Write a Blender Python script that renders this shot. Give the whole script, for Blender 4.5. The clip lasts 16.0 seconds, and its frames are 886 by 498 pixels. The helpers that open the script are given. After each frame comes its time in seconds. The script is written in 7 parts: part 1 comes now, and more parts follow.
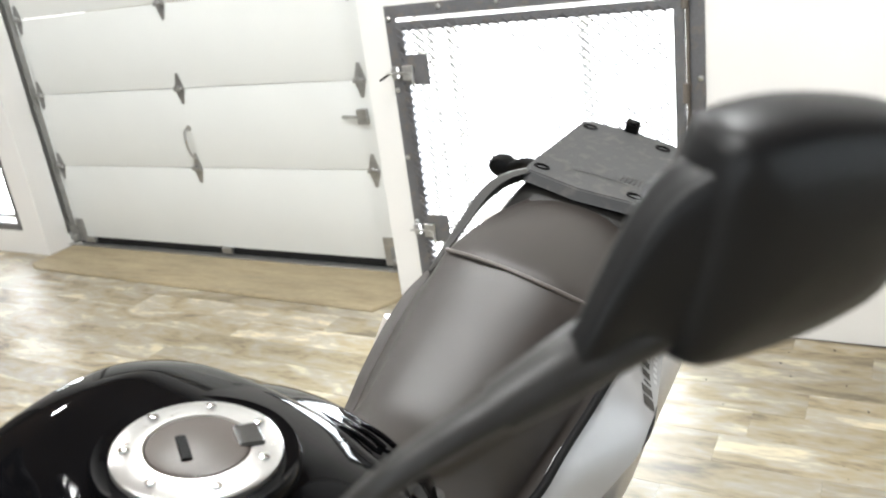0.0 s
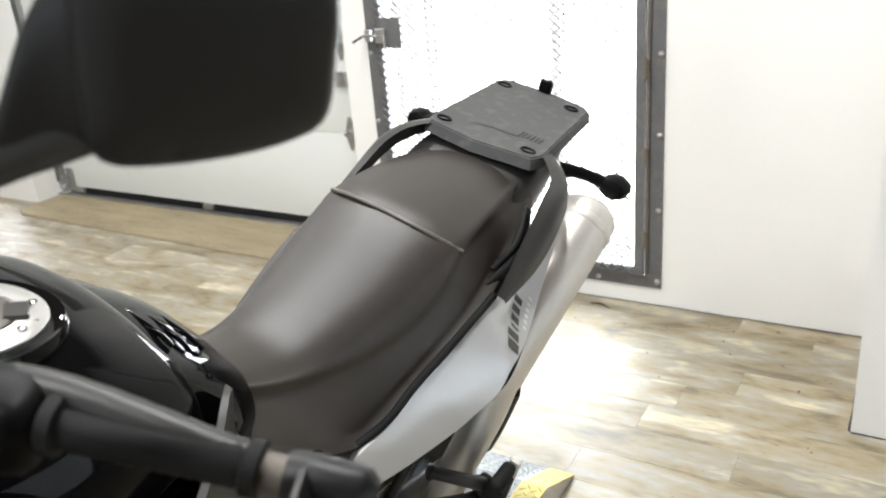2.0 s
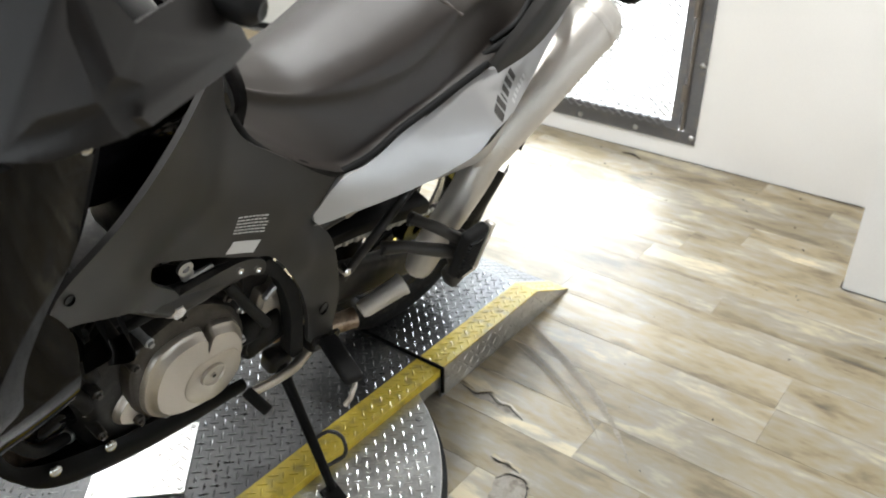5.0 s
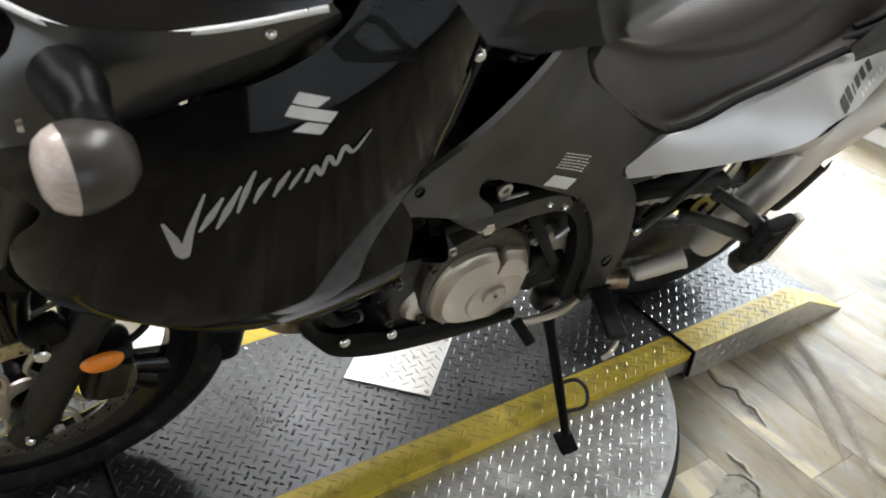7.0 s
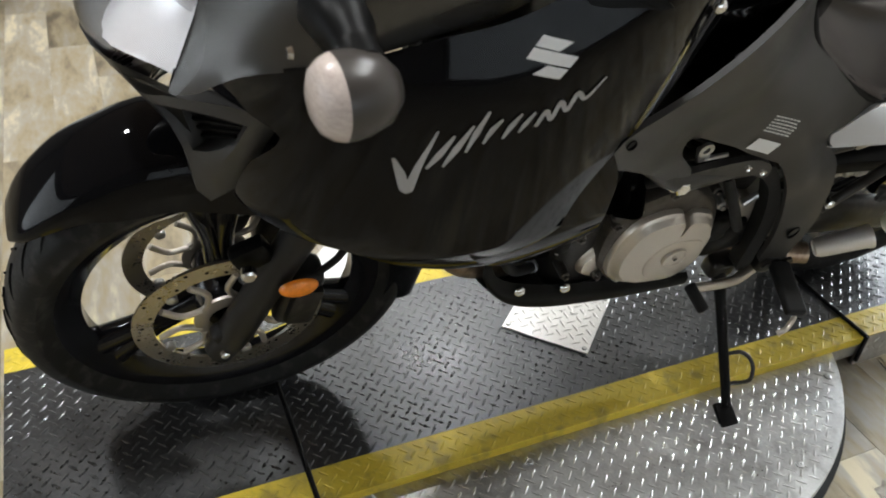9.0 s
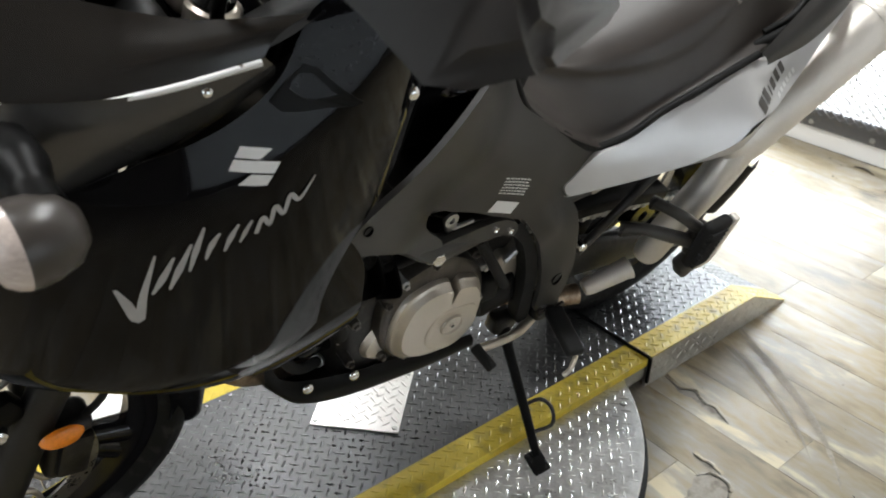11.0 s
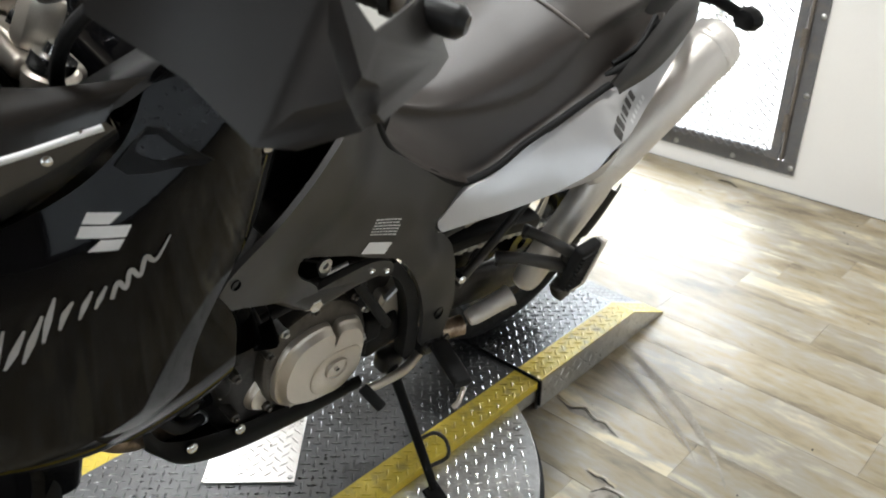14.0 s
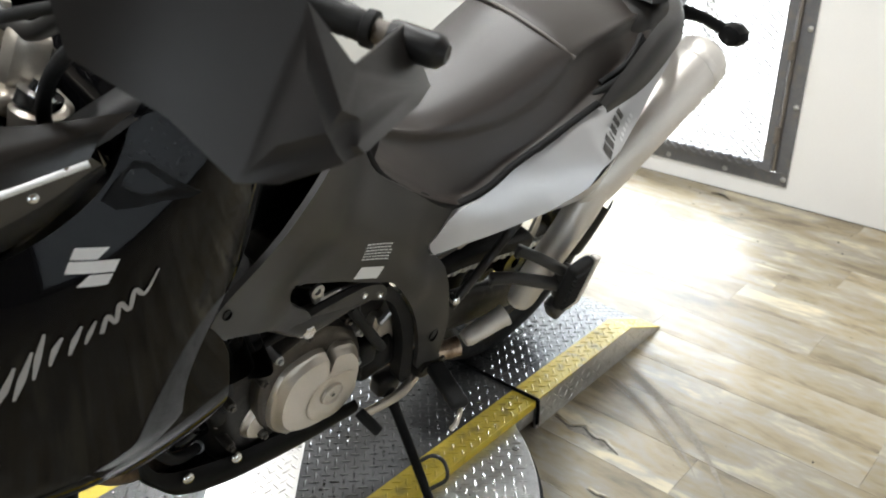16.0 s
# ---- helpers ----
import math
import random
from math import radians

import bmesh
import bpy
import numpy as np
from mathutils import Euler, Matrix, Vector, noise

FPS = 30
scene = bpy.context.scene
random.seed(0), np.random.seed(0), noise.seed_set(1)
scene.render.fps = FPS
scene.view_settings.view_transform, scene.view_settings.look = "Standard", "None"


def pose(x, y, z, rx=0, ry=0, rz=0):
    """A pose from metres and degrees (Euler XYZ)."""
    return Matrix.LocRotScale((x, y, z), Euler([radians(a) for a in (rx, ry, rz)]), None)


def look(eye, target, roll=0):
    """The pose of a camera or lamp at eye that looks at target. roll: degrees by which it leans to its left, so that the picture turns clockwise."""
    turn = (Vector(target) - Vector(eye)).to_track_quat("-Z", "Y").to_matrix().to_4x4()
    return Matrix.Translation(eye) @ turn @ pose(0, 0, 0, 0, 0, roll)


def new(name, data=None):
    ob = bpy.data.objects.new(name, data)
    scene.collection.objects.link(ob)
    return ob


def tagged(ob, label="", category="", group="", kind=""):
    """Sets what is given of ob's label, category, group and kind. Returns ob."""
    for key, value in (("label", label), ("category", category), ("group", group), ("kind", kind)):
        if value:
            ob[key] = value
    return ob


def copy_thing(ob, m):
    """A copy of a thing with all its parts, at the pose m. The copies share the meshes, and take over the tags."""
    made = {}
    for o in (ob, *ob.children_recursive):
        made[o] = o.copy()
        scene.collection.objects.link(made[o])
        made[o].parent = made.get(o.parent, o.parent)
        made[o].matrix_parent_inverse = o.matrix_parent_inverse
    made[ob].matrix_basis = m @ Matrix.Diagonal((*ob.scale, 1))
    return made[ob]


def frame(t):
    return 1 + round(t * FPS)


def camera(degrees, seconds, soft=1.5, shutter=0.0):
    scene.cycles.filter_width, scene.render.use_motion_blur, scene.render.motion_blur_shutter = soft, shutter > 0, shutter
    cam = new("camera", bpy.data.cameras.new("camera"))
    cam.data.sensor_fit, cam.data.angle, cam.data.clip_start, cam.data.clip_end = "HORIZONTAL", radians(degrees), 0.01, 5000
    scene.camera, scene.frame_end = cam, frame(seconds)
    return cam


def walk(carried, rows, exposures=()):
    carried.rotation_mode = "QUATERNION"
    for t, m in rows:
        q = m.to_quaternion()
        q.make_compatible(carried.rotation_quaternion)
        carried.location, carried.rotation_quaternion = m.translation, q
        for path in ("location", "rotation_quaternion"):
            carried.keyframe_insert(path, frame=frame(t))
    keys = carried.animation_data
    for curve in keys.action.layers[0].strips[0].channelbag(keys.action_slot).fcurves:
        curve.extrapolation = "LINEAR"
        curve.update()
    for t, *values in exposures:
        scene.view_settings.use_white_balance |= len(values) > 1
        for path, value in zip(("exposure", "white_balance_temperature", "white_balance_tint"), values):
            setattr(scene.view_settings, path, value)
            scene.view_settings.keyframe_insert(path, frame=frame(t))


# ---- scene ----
cam = camera(57.0, 16.0, 1.9)
cam.data.dof.use_dof, cam.data.dof.focus_distance, cam.data.dof.aperture_fstop = True, 1.25, 7.5
PATH = [
    (0, (0.0972, 0.1161, 1.5498), (-0.7605, 1.5705, 0.9270), -7.7),
    (0.5, (0.1764, 0.1323, 1.5507), (-0.6642, 1.6038, 0.9423), -9),
    (1, (0.2412, 0.1458, 1.5408), (-0.5643, 1.6389, 0.9405), -8.6),
    (1.5, (0.2979, 0.1530, 1.5183), (-0.5616, 1.6137, 0.9117), -6.9),
    (2, (0.3267, 0.1674, 1.4796), (-0.5580, 1.5894, 0.8199), -4.9),
    (2.5, (0.3951, 0.1647, 1.4616), (-0.5850, 1.5327, 0.8235), -1),
    (3, (0.4563, 0.0513, 1.4580), (-0.4581, 1.4661, 0.8244), -0.2),
    (3.2, (0.4707, -0.0009, 1.4526), (-0.3789, 1.4238, 0.7551), -1.6),
    (5.3, (0.5598, 0.0630, 1.3302), (-0.4212, 1.2591, 0.4095), 0.8),
    (5.5, (0.5589, 0.0531, 1.3284), (-0.4509, 1.2105, 0.3888), 0.9),
    (6, (0.5400, 0.0234, 1.3266), (-0.5472, 1.1061, 0.3861), 1.2),
    (6.5, (0.5148, -0.0135, 1.3185), (-0.6381, 0.9675, 0.3438), 2.3),
    (7, (0.4905, -0.0585, 1.3194), (-0.7479, 0.8064, 0.3402), 4.8),
    (7.5, (0.4563, -0.1116, 1.3104), (-0.8244, 0.6102, 0.2718), 5.2),
    (8, (0.4509, -0.1512, 1.3140), (-0.8703, 0.4590, 0.2538), 4.2),
    (8.5, (0.4518, -0.1638, 1.3122), (-0.8892, 0.4068, 0.2556), 3.6),
    (9, (0.4527, -0.1566, 1.3059), (-0.8568, 0.4572, 0.2340), 3.9),
    (9.5, (0.4581, -0.1422, 1.3095), (-0.8379, 0.5256, 0.2556), 3.6),
    (10, (0.4707, -0.1143, 1.3194), (-0.7848, 0.6858, 0.3069), 3.3),
    (10.2, (0.4806, -0.1026, 1.3230), (-0.7713, 0.7479, 0.3492), 2.9),
    (12.3, (0.5166, -0.0540, 1.3356), (-0.6273, 1.0071, 0.4374), -0.2),
    (12.5, (0.5256, -0.0558, 1.3392), (-0.6381, 1.0008, 0.4617), -0.4),
    (13, (0.5319, -0.0288, 1.3446), (-0.5733, 1.0890, 0.4680), -2.2),
    (13.5, (0.5283, -0.0351, 1.3446), (-0.5796, 1.0971, 0.4887), -0.6),
    (14, (0.5319, -0.0441, 1.3482), (-0.5508, 1.1160, 0.4986), 0.3),
    (14.5, (0.5409, -0.0495, 1.3527), (-0.5229, 1.1322, 0.5085), 1.3),
    (15, (0.5472, -0.0450, 1.3473), (-0.5310, 1.1286, 0.5112), 0.9),
    (15.5, (0.5418, -0.0423, 1.3491), (-0.5328, 1.1304, 0.5058), 0.6),
    (16, (0.5382, -0.0360, 1.3563), (-0.5535, 1.1403, 0.5418), -1.1),
]
walk(cam, [(t, look(eye, target, roll)) for t, eye, target, roll in PATH], [(0, 0.10), (1, 0.10), (2, 0.08), (3.2, 0.04), (5.5, 0.0), (7.5, -0.12), (9, -0.12), (12.5, -0.12), (14.5, -0.04), (16, 0.0)])

# ---- light ----
world = bpy.data.worlds.new("sky")
scene.world = world
world.use_nodes = True
wn = world.node_tree.nodes
sky = wn.new("ShaderNodeTexSky")
sky.sky_type, sky.sun_disc = "NISHITA", False
sky.sun_elevation, sky.sun_rotation = radians(38), radians(20)
wn["Background"].inputs[1].default_value = 0.12
world.node_tree.links.new(sky.outputs[0], wn["Background"].inputs[0])


def area_lamp(name, m, sx, sy, power, colour):
    d = bpy.data.lights.new(name, "AREA")
    d.shape, d.size, d.size_y, d.energy, d.color = "RECTANGLE", sx, sy, power, colour
    ob = new(name, d)
    ob.matrix_world = m
    return ob


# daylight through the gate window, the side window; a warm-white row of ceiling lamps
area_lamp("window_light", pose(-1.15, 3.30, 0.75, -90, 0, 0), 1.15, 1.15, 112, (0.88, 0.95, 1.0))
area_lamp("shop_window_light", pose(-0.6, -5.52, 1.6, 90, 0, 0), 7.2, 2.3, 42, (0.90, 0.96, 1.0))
area_lamp("side_window_light", pose(-5.15, 3.42, 0.75, -90, 0, 0), 0.9, 1.1, 45, (0.93, 0.97, 1.0))

# ---- materials ----
MATS = {}


def nodes_of(name):
    m = bpy.data.materials.new(name)
    m.use_nodes = True
    MATS[name] = m
    t = m.node_tree
    return m, t.nodes, t.links, t.nodes["Principled BSDF"]


def mat(name, colour, rough=0.5, metal=0.0, vary=0.15, scale=9.0, fine=160.0, bump=0.0, coat=0.0, dirt=None, dirt_amount=0.0,
        spec=0.5, stretch=(1, 1, 1), rough_vary=0.12, trans=0.0, glow=0.0, objrand=0.0):
    """A surface with blotches and grain at two scales."""
    m, n, l, b = nodes_of(name)
    co = n.new("ShaderNodeTexCoord")
    mp = n.new("ShaderNodeMapping")
    mp.inputs["Scale"].default_value = stretch
    l.new(co.outputs["Object"], mp.inputs[0])
    big, small = n.new("ShaderNodeTexNoise"), n.new("ShaderNodeTexNoise")
    for tex, s, d in ((big, scale, 4), (small, fine, 2)):
        tex.inputs["Scale"].default_value, tex.inputs["Detail"].default_value = s, d
        l.new(mp.outputs[0], tex.inputs["Vector"])
    add = n.new("ShaderNodeMath")
    add.operation = "ADD"
    l.new(big.outputs[0], add.inputs[0]), l.new(small.outputs[0], add.inputs[1])
    ramp = n.new("ShaderNodeMapRange")
    ramp.inputs[1].default_value, ramp.inputs[2].default_value = 0.6, 1.4
    ramp.inputs[3].default_value, ramp.inputs[4].default_value = 1 - vary, 1 + vary
    l.new(add.outputs[0], ramp.inputs[0])
    mul = n.new("ShaderNodeVectorMath")
    mul.operation = "SCALE"
    mul.inputs[0].default_value = colour
    last = ramp.outputs[0]
    if objrand:
        oi = n.new("ShaderNodeObjectInfo")
        r2 = n.new("ShaderNodeMapRange")
        r2.inputs[3].default_value, r2.inputs[4].default_value = 1 - objrand, 1 + objrand
        l.new(oi.outputs["Random"], r2.inputs[0])
        m2 = n.new("ShaderNodeMath")
        m2.operation = "MULTIPLY"
        l.new(last, m2.inputs[0]), l.new(r2.outputs[0], m2.inputs[1])
        last = m2.outputs[0]
    l.new(last, mul.inputs["Scale"])
    out = mul.outputs[0]
    if dirt:
        dn = n.new("ShaderNodeTexNoise")
        dn.inputs["Scale"].default_value, dn.inputs["Detail"].default_value = scale * 2.3, 8
        l.new(mp.outputs[0], dn.inputs["Vector"])
        dr = n.new("ShaderNodeMapRange")
        dr.inputs[1].default_value, dr.inputs[2].default_value = 0.52, 0.68
        dr.inputs[4].default_value = dirt_amount
        l.new(dn.outputs[0], dr.inputs[0])
        mx = n.new("ShaderNodeMix")
        mx.data_type = "RGBA"
        l.new(dr.outputs[0], mx.inputs[0]), l.new(out, mx.inputs[6])
        mx.inputs[7].default_value = (*dirt, 1)
        out = mx.outputs[2]
    l.new(out, b.inputs["Base Color"])
    rr = n.new("ShaderNodeMapRange")
    rr.inputs[1].default_value, rr.inputs[2].default_value = 0.6, 1.4
    rr.inputs[3].default_value, rr.inputs[4].default_value = max(0.01, rough * (1 - rough_vary)), min(1, rough * (1 + rough_vary))
    l.new(add.outputs[0], rr.inputs[0]), l.new(rr.outputs[0], b.inputs["Roughness"])
    b.inputs["Metallic"].default_value = metal
    b.inputs["Specular IOR Level"].default_value = spec
    b.inputs["Coat Weight"].default_value = coat
    b.inputs["Coat Roughness"].default_value = 0.03
    b.inputs["Transmission Weight"].default_value = trans
    if glow:
        b.inputs["Emission Color"].default_value = (*colour, 1)
        b.inputs["Emission Strength"].default_value = glow
    if bump:
        bp = n.new("ShaderNodeBump")
        bp.inputs["Strength"].default_value, bp.inputs["Distance"].default_value = bump, 0.002
        l.new(add.outputs[0], bp.inputs["Height"]), l.new(bp.outputs[0], b.inputs["Normal"])
    return m


def plank_material():
    m, n, l, b = nodes_of("vinyl plank")
    co, oi = n.new("ShaderNodeTexCoord"), n.new("ShaderNodeObjectInfo")
    off = n.new("ShaderNodeVectorMath")
    off.operation = "MULTIPLY_ADD"
    off.inputs[1].default_value = (1, 1, 1)
    sc = n.new("ShaderNodeVectorMath")
    sc.operation = "SCALE"
    sc.inputs[0].default_value = (37, 53, 11)
    l.new(oi.outputs["Random"], sc.inputs["Scale"])
    l.new(co.outputs["Object"], off.inputs[0]), l.new(sc.outputs[0], off.inputs[2])
    mp = n.new("ShaderNodeMapping")
    mp.inputs["Scale"].default_value = (1.5, 4.6, 1)
    l.new(off.outputs[0], mp.inputs[0])
    a, g = n.new("ShaderNodeTexNoise"), n.new("ShaderNodeTexNoise")
    a.inputs["Scale"].default_value, a.inputs["Detail"].default_value, a.inputs["Distortion"].default_value = 2.2, 6, 0.6
    g.inputs["Scale"].default_value, g.inputs["Detail"].default_value = 14, 8
    l.new(mp.outputs[0], a.inputs[0]), l.new(mp.outputs[0], g.inputs[0])
    mixn = n.new("ShaderNodeMath")
    mixn.operation = "MULTIPLY_ADD"
    mixn.inputs[1].default_value = 0.30
    l.new(g.outputs[0], mixn.inputs[0]), l.new(a.outputs[0], mixn.inputs[2])
    ramp = n.new("ShaderNodeValToRGB")
    e = ramp.color_ramp.elements
    e[0].position, e[0].color = 0.42, (0.125, 0.100, 0.068, 1)
    e[1].position, e[1].color = 0.84, (0.57, 0.50, 0.345, 1)
    grey = e.new(0.72)
    grey.color = (0.345, 0.315, 0.262, 1)
    mid = e.new(0.60)
    mid.color = (0.315, 0.26, 0.163, 1)
    l.new(mixn.outputs[0], ramp.inputs[0])
    br = n.new("ShaderNodeMapRange")
    br.inputs[3].default_value, br.inputs[4].default_value = 0.80, 1.12
    l.new(oi.outputs["Random"], br.inputs[0])
    mul = n.new("ShaderNodeVectorMath")
    mul.operation = "SCALE"
    l.new(ramp.outputs[0], mul.inputs[0]), l.new(br.outputs[0], mul.inputs["Scale"])
    # scuffs and dust
    w = n.new("ShaderNodeTexNoise")
    w.inputs["Scale"].default_value, w.inputs["Detail"].default_value = 1.7, 9
    gm = n.new("ShaderNodeNewGeometry")
    l.new(gm.outputs["Position"], w.inputs["Vector"])
    wr = n.new("ShaderNodeMapRange")
    wr.inputs[1].default_value, wr.inputs[2].default_value, wr.inputs[4].default_value = 0.45, 0.75, 0.28
    l.new(w.outputs[0], wr.inputs[0])
    mx = n.new("ShaderNodeMix")
    mx.data_type = "RGBA"
    mx.inputs[7].default_value = (0.35, 0.31, 0.24, 1)
    l.new(wr.outputs[0], mx.inputs[0]), l.new(mul.outputs[0], mx.inputs[6])
    l.new(mx.outputs[2], b.inputs["Base Color"])
    rr = n.new("ShaderNodeMapRange")
    rr.inputs[3].default_value, rr.inputs[4].default_value = 0.36, 0.56
    l.new(w.outputs[0], rr.inputs[0]), l.new(rr.outputs[0], b.inputs["Roughness"])
    b.inputs["Specular IOR Level"].default_value = 0.36
    bp = n.new("ShaderNodeBump")
    bp.inputs["Strength"].default_value, bp.inputs["Distance"].default_value = 0.15, 0.0015
    l.new(mixn.outputs[0], bp.inputs["Height"]), l.new(bp.outputs[0], b.inputs["Normal"])
    return m


WALL = mat("white wall paint", (0.80, 0.79, 0.77), 0.7, vary=0.03, scale=2.5, fine=220, bump=0.08)
CEIL = mat("brown timber ceiling", (0.21, 0.148, 0.10), 0.8, vary=0.1, scale=2)
DARKWALL = mat("dark wall paint", (0.17, 0.16, 0.15), 0.7, vary=0.06, scale=2)
LAMP_W = 43
PLANK = plank_material()
SUBFLOOR = mat("dark floor joint", (0.15, 0.13, 0.10), 0.8)
TEAR = mat("bare floor backing", (0.30, 0.275, 0.235), 0.7, vary=0.2, scale=18, bump=0.1, dirt=(0.12, 0.10, 0.08), dirt_amount=0.7)
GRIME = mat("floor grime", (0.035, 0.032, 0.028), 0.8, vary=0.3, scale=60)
SCUFF = mat("rubber scuff", (0.29, 0.262, 0.215), 0.75, spec=0.22, vary=0.3, scale=30)
DOORPAINT = mat("white door steel", (0.74, 0.75, 0.73), 0.45, vary=0.03, scale=3, bump=0.03)
RUBBER = mat("black rubber", (0.008, 0.008, 0.008), 0.7, spec=0.25, vary=0.25, scale=20, bump=0.15)
GALV = mat("galvanised steel", (0.45, 0.45, 0.44), 0.38, 0.9, vary=0.25, scale=30, rough_vary=0.3)
TRACK = mat("track steel", (0.33, 0.33, 0.32), 0.45, 0.8, vary=0.2, scale=20)
GREYPAINT = mat("grey painted steel", (0.115, 0.115, 0.12), 0.5, vary=0.18, scale=12, bump=0.1, dirt=(0.2, 0.16, 0.12), dirt_amount=0.35)
RUSTY = mat("worn brown steel", (0.15, 0.13, 0.11), 0.6, 0.3, vary=0.3, scale=25, bump=0.2)
MIRRORPL = mat("grained mirror plastic", (0.0075, 0.0075, 0.0078), 0.42, vary=0.1, scale=14, fine=700, bump=0.1, spec=0.32)
PLY = mat("plywood", (0.33, 0.27, 0.17), 0.6, vary=0.28, scale=2.2, fine=24, stretch=(1, 6, 6), bump=0.08, dirt=(0.2, 0.15, 0.09), dirt_amount=0.45)
BLACKPLATE = mat("black painted tread plate", (0.105, 0.107, 0.110), 0.36, 0.85, vary=0.35, scale=7, bump=0.12, dirt=(0.13, 0.13, 0.13), dirt_amount=0.3, rough_vary=0.3)
BLACKLUG = mat("worn tread lug", (0.13, 0.132, 0.135), 0.30, 0.85, vary=0.4, scale=9, rough_vary=0.3)
YELLOW = mat("yellow floor paint", (0.66, 0.50, 0.05), 0.45, vary=0.12, scale=10, bump=0.12, dirt=(0.12, 0.10, 0.06), dirt_amount=0.5)
ALUPLATE = mat("bare tread plate", (0.64, 0.64, 0.63), 0.36, 0.9, vary=0.18, scale=16, bump=0.1, rough_vary=0.3, dirt=(0.28, 0.27, 0.26), dirt_amount=0.4)
ALULUG = mat("bright tread lug", (0.60, 0.60, 0.59), 0.34, 0.95, vary=0.15, scale=30)
BRIGHTPLATE = mat("new aluminium plate", (0.82, 0.81, 0.79), 0.3, 0.85, vary=0.06, scale=16)
GLASS = mat("window glass", (0.95, 0.97, 0.98), 0.02, vary=0.0, trans=1.0)
OUTSIDE = mat("bright daylight", (1.0, 1.0, 1.0), 1.0, vary=0.0, glow=2.6)
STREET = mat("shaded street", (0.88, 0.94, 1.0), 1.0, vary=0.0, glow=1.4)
GLOSS = mat("gloss black paint", (0.003, 0.003, 0.0035), 0.05, vary=0.2, scale=4, rough_vary=0.2, spec=0.13)
SATIN = mat("dark grey plastic", (0.025, 0.0238, 0.0222), 0.42, spec=0.42, vary=0.10, scale=14, fine=700, bump=0.12)
SATIN2 = mat("bronze grey paint", (0.070, 0.068, 0.065), 0.25, 0.6, spec=0.5, vary=0.08, scale=10, fine=700, rough_vary=0.1)
SIGBODY = mat("grey brown plastic", (0.036, 0.031, 0.027), 0.34, vary=0.08, scale=20, fine=600, bump=0.06)
BLACKPL = mat("black plastic", (0.003, 0.003, 0.003), 0.42, spec=0.10, vary=0.15, scale=12, fine=500, bump=0.1)
HGUARD = mat("hand guard plastic", (0.013, 0.0115, 0.0105), 0.34, spec=0.38, vary=0.08, scale=14, fine=700, bump=0.1)
VINYL = mat("seat vinyl", (0.026, 0.0205, 0.017), 0.43, spec=0.65, vary=0.08, scale=6, fine=900, bump=0.2)
PIPING = mat("seat piping", (0.12, 0.105, 0.095), 0.4, vary=0.08)
SILVER = mat("silver paint", (0.50, 0.495, 0.49), 0.33, 0.45, vary=0.02, scale=5, fine=40, rough_vary=0.03)
BRUSHED = mat("brushed steel", (0.72, 0.685, 0.635), 0.46, 0.65, vary=0.07, scale=18, fine=260, stretch=(6, 1, 1), rough_vary=0.25)
HEATED = mat("heat tinted steel", (0.34, 0.26, 0.19), 0.4, 0.9, vary=0.35, scale=14, dirt=(0.12, 0.07, 0.04), dirt_amount=0.7)
CASTING = mat("cast aluminium", (0.54, 0.495, 0.43), 0.40, 0.85, vary=0.08, scale=14, fine=420, bump=0.12)
DARKMETAL = mat("dark engine metal", (0.014, 0.0132, 0.0125), 0.42, 0.5, vary=0.3, scale=22, bump=0.15, dirt=(0.06, 0.053, 0.046), dirt_amount=0.35)
CASE = mat("grey engine casting", (0.075, 0.068, 0.060), 0.36, 0.75, vary=0.2, scale=20, bump=0.15, dirt=(0.04, 0.035, 0.03), dirt_amount=0.6)
CHROME = mat("bright metal", (0.72, 0.72, 0.71), 0.16, 1.0, vary=0.08, scale=30)
TYRE = mat("tyre rubber", (0.008, 0.008, 0.008), 0.55, spec=0.2, vary=0.25, scale=18, bump=0.15, dirt=(0.05, 0.048, 0.045), dirt_amount=0.5)
RIM = mat("black wheel enamel", (0.005, 0.005, 0.006), 0.13, vary=0.15, spec=0.4)
# bronze tint stands in for the yellow edge and wood floor mirrored in steel
ROTOR = mat("brake rotor steel", (0.41, 0.38, 0.325), 0.30, 0.95, vary=0.06, scale=30, rough_vary=0.25)
AMBER = mat("amber reflector", (0.85, 0.25, 0.02), 0.25, vary=0.15, scale=60, coat=0.5)
LENS = mat("clear lamp lens", (0.97, 0.97, 0.98), 0.02, vary=0.0, trans=1.0)
LENSIN = mat("lamp reflector", (0.90, 0.90, 0.92), 0.22, 0.45, vary=0.04)
SMOKE = mat("smoked screen", (0.012, 0.011, 0.010), 0.22, vary=0.05, spec=0.5)
LABELW = mat("white sticker", (0.70, 0.70, 0.69), 0.5, vary=0.03)
DECALG = mat("grey decal", (0.33, 0.33, 0.335), 0.4, 0.3, vary=0.05)
DECALD = mat("dark decal", (0.06, 0.055, 0.05), 0.4, vary=0.1)
CAPMETAL = mat("cap ring alloy", (0.70, 0.69, 0.67), 0.3, 0.9, vary=0.05, scale=40)
LAMPGLOW = mat("lamp tube", (1.0, 0.93, 0.82), 0.5, vary=0.0, glow=9.0)
WHITEPL = mat("white laminate", (0.72, 0.72, 0.71), 0.4, vary=0.03)

# ---- mesh helpers ----
from mathutils import geometry


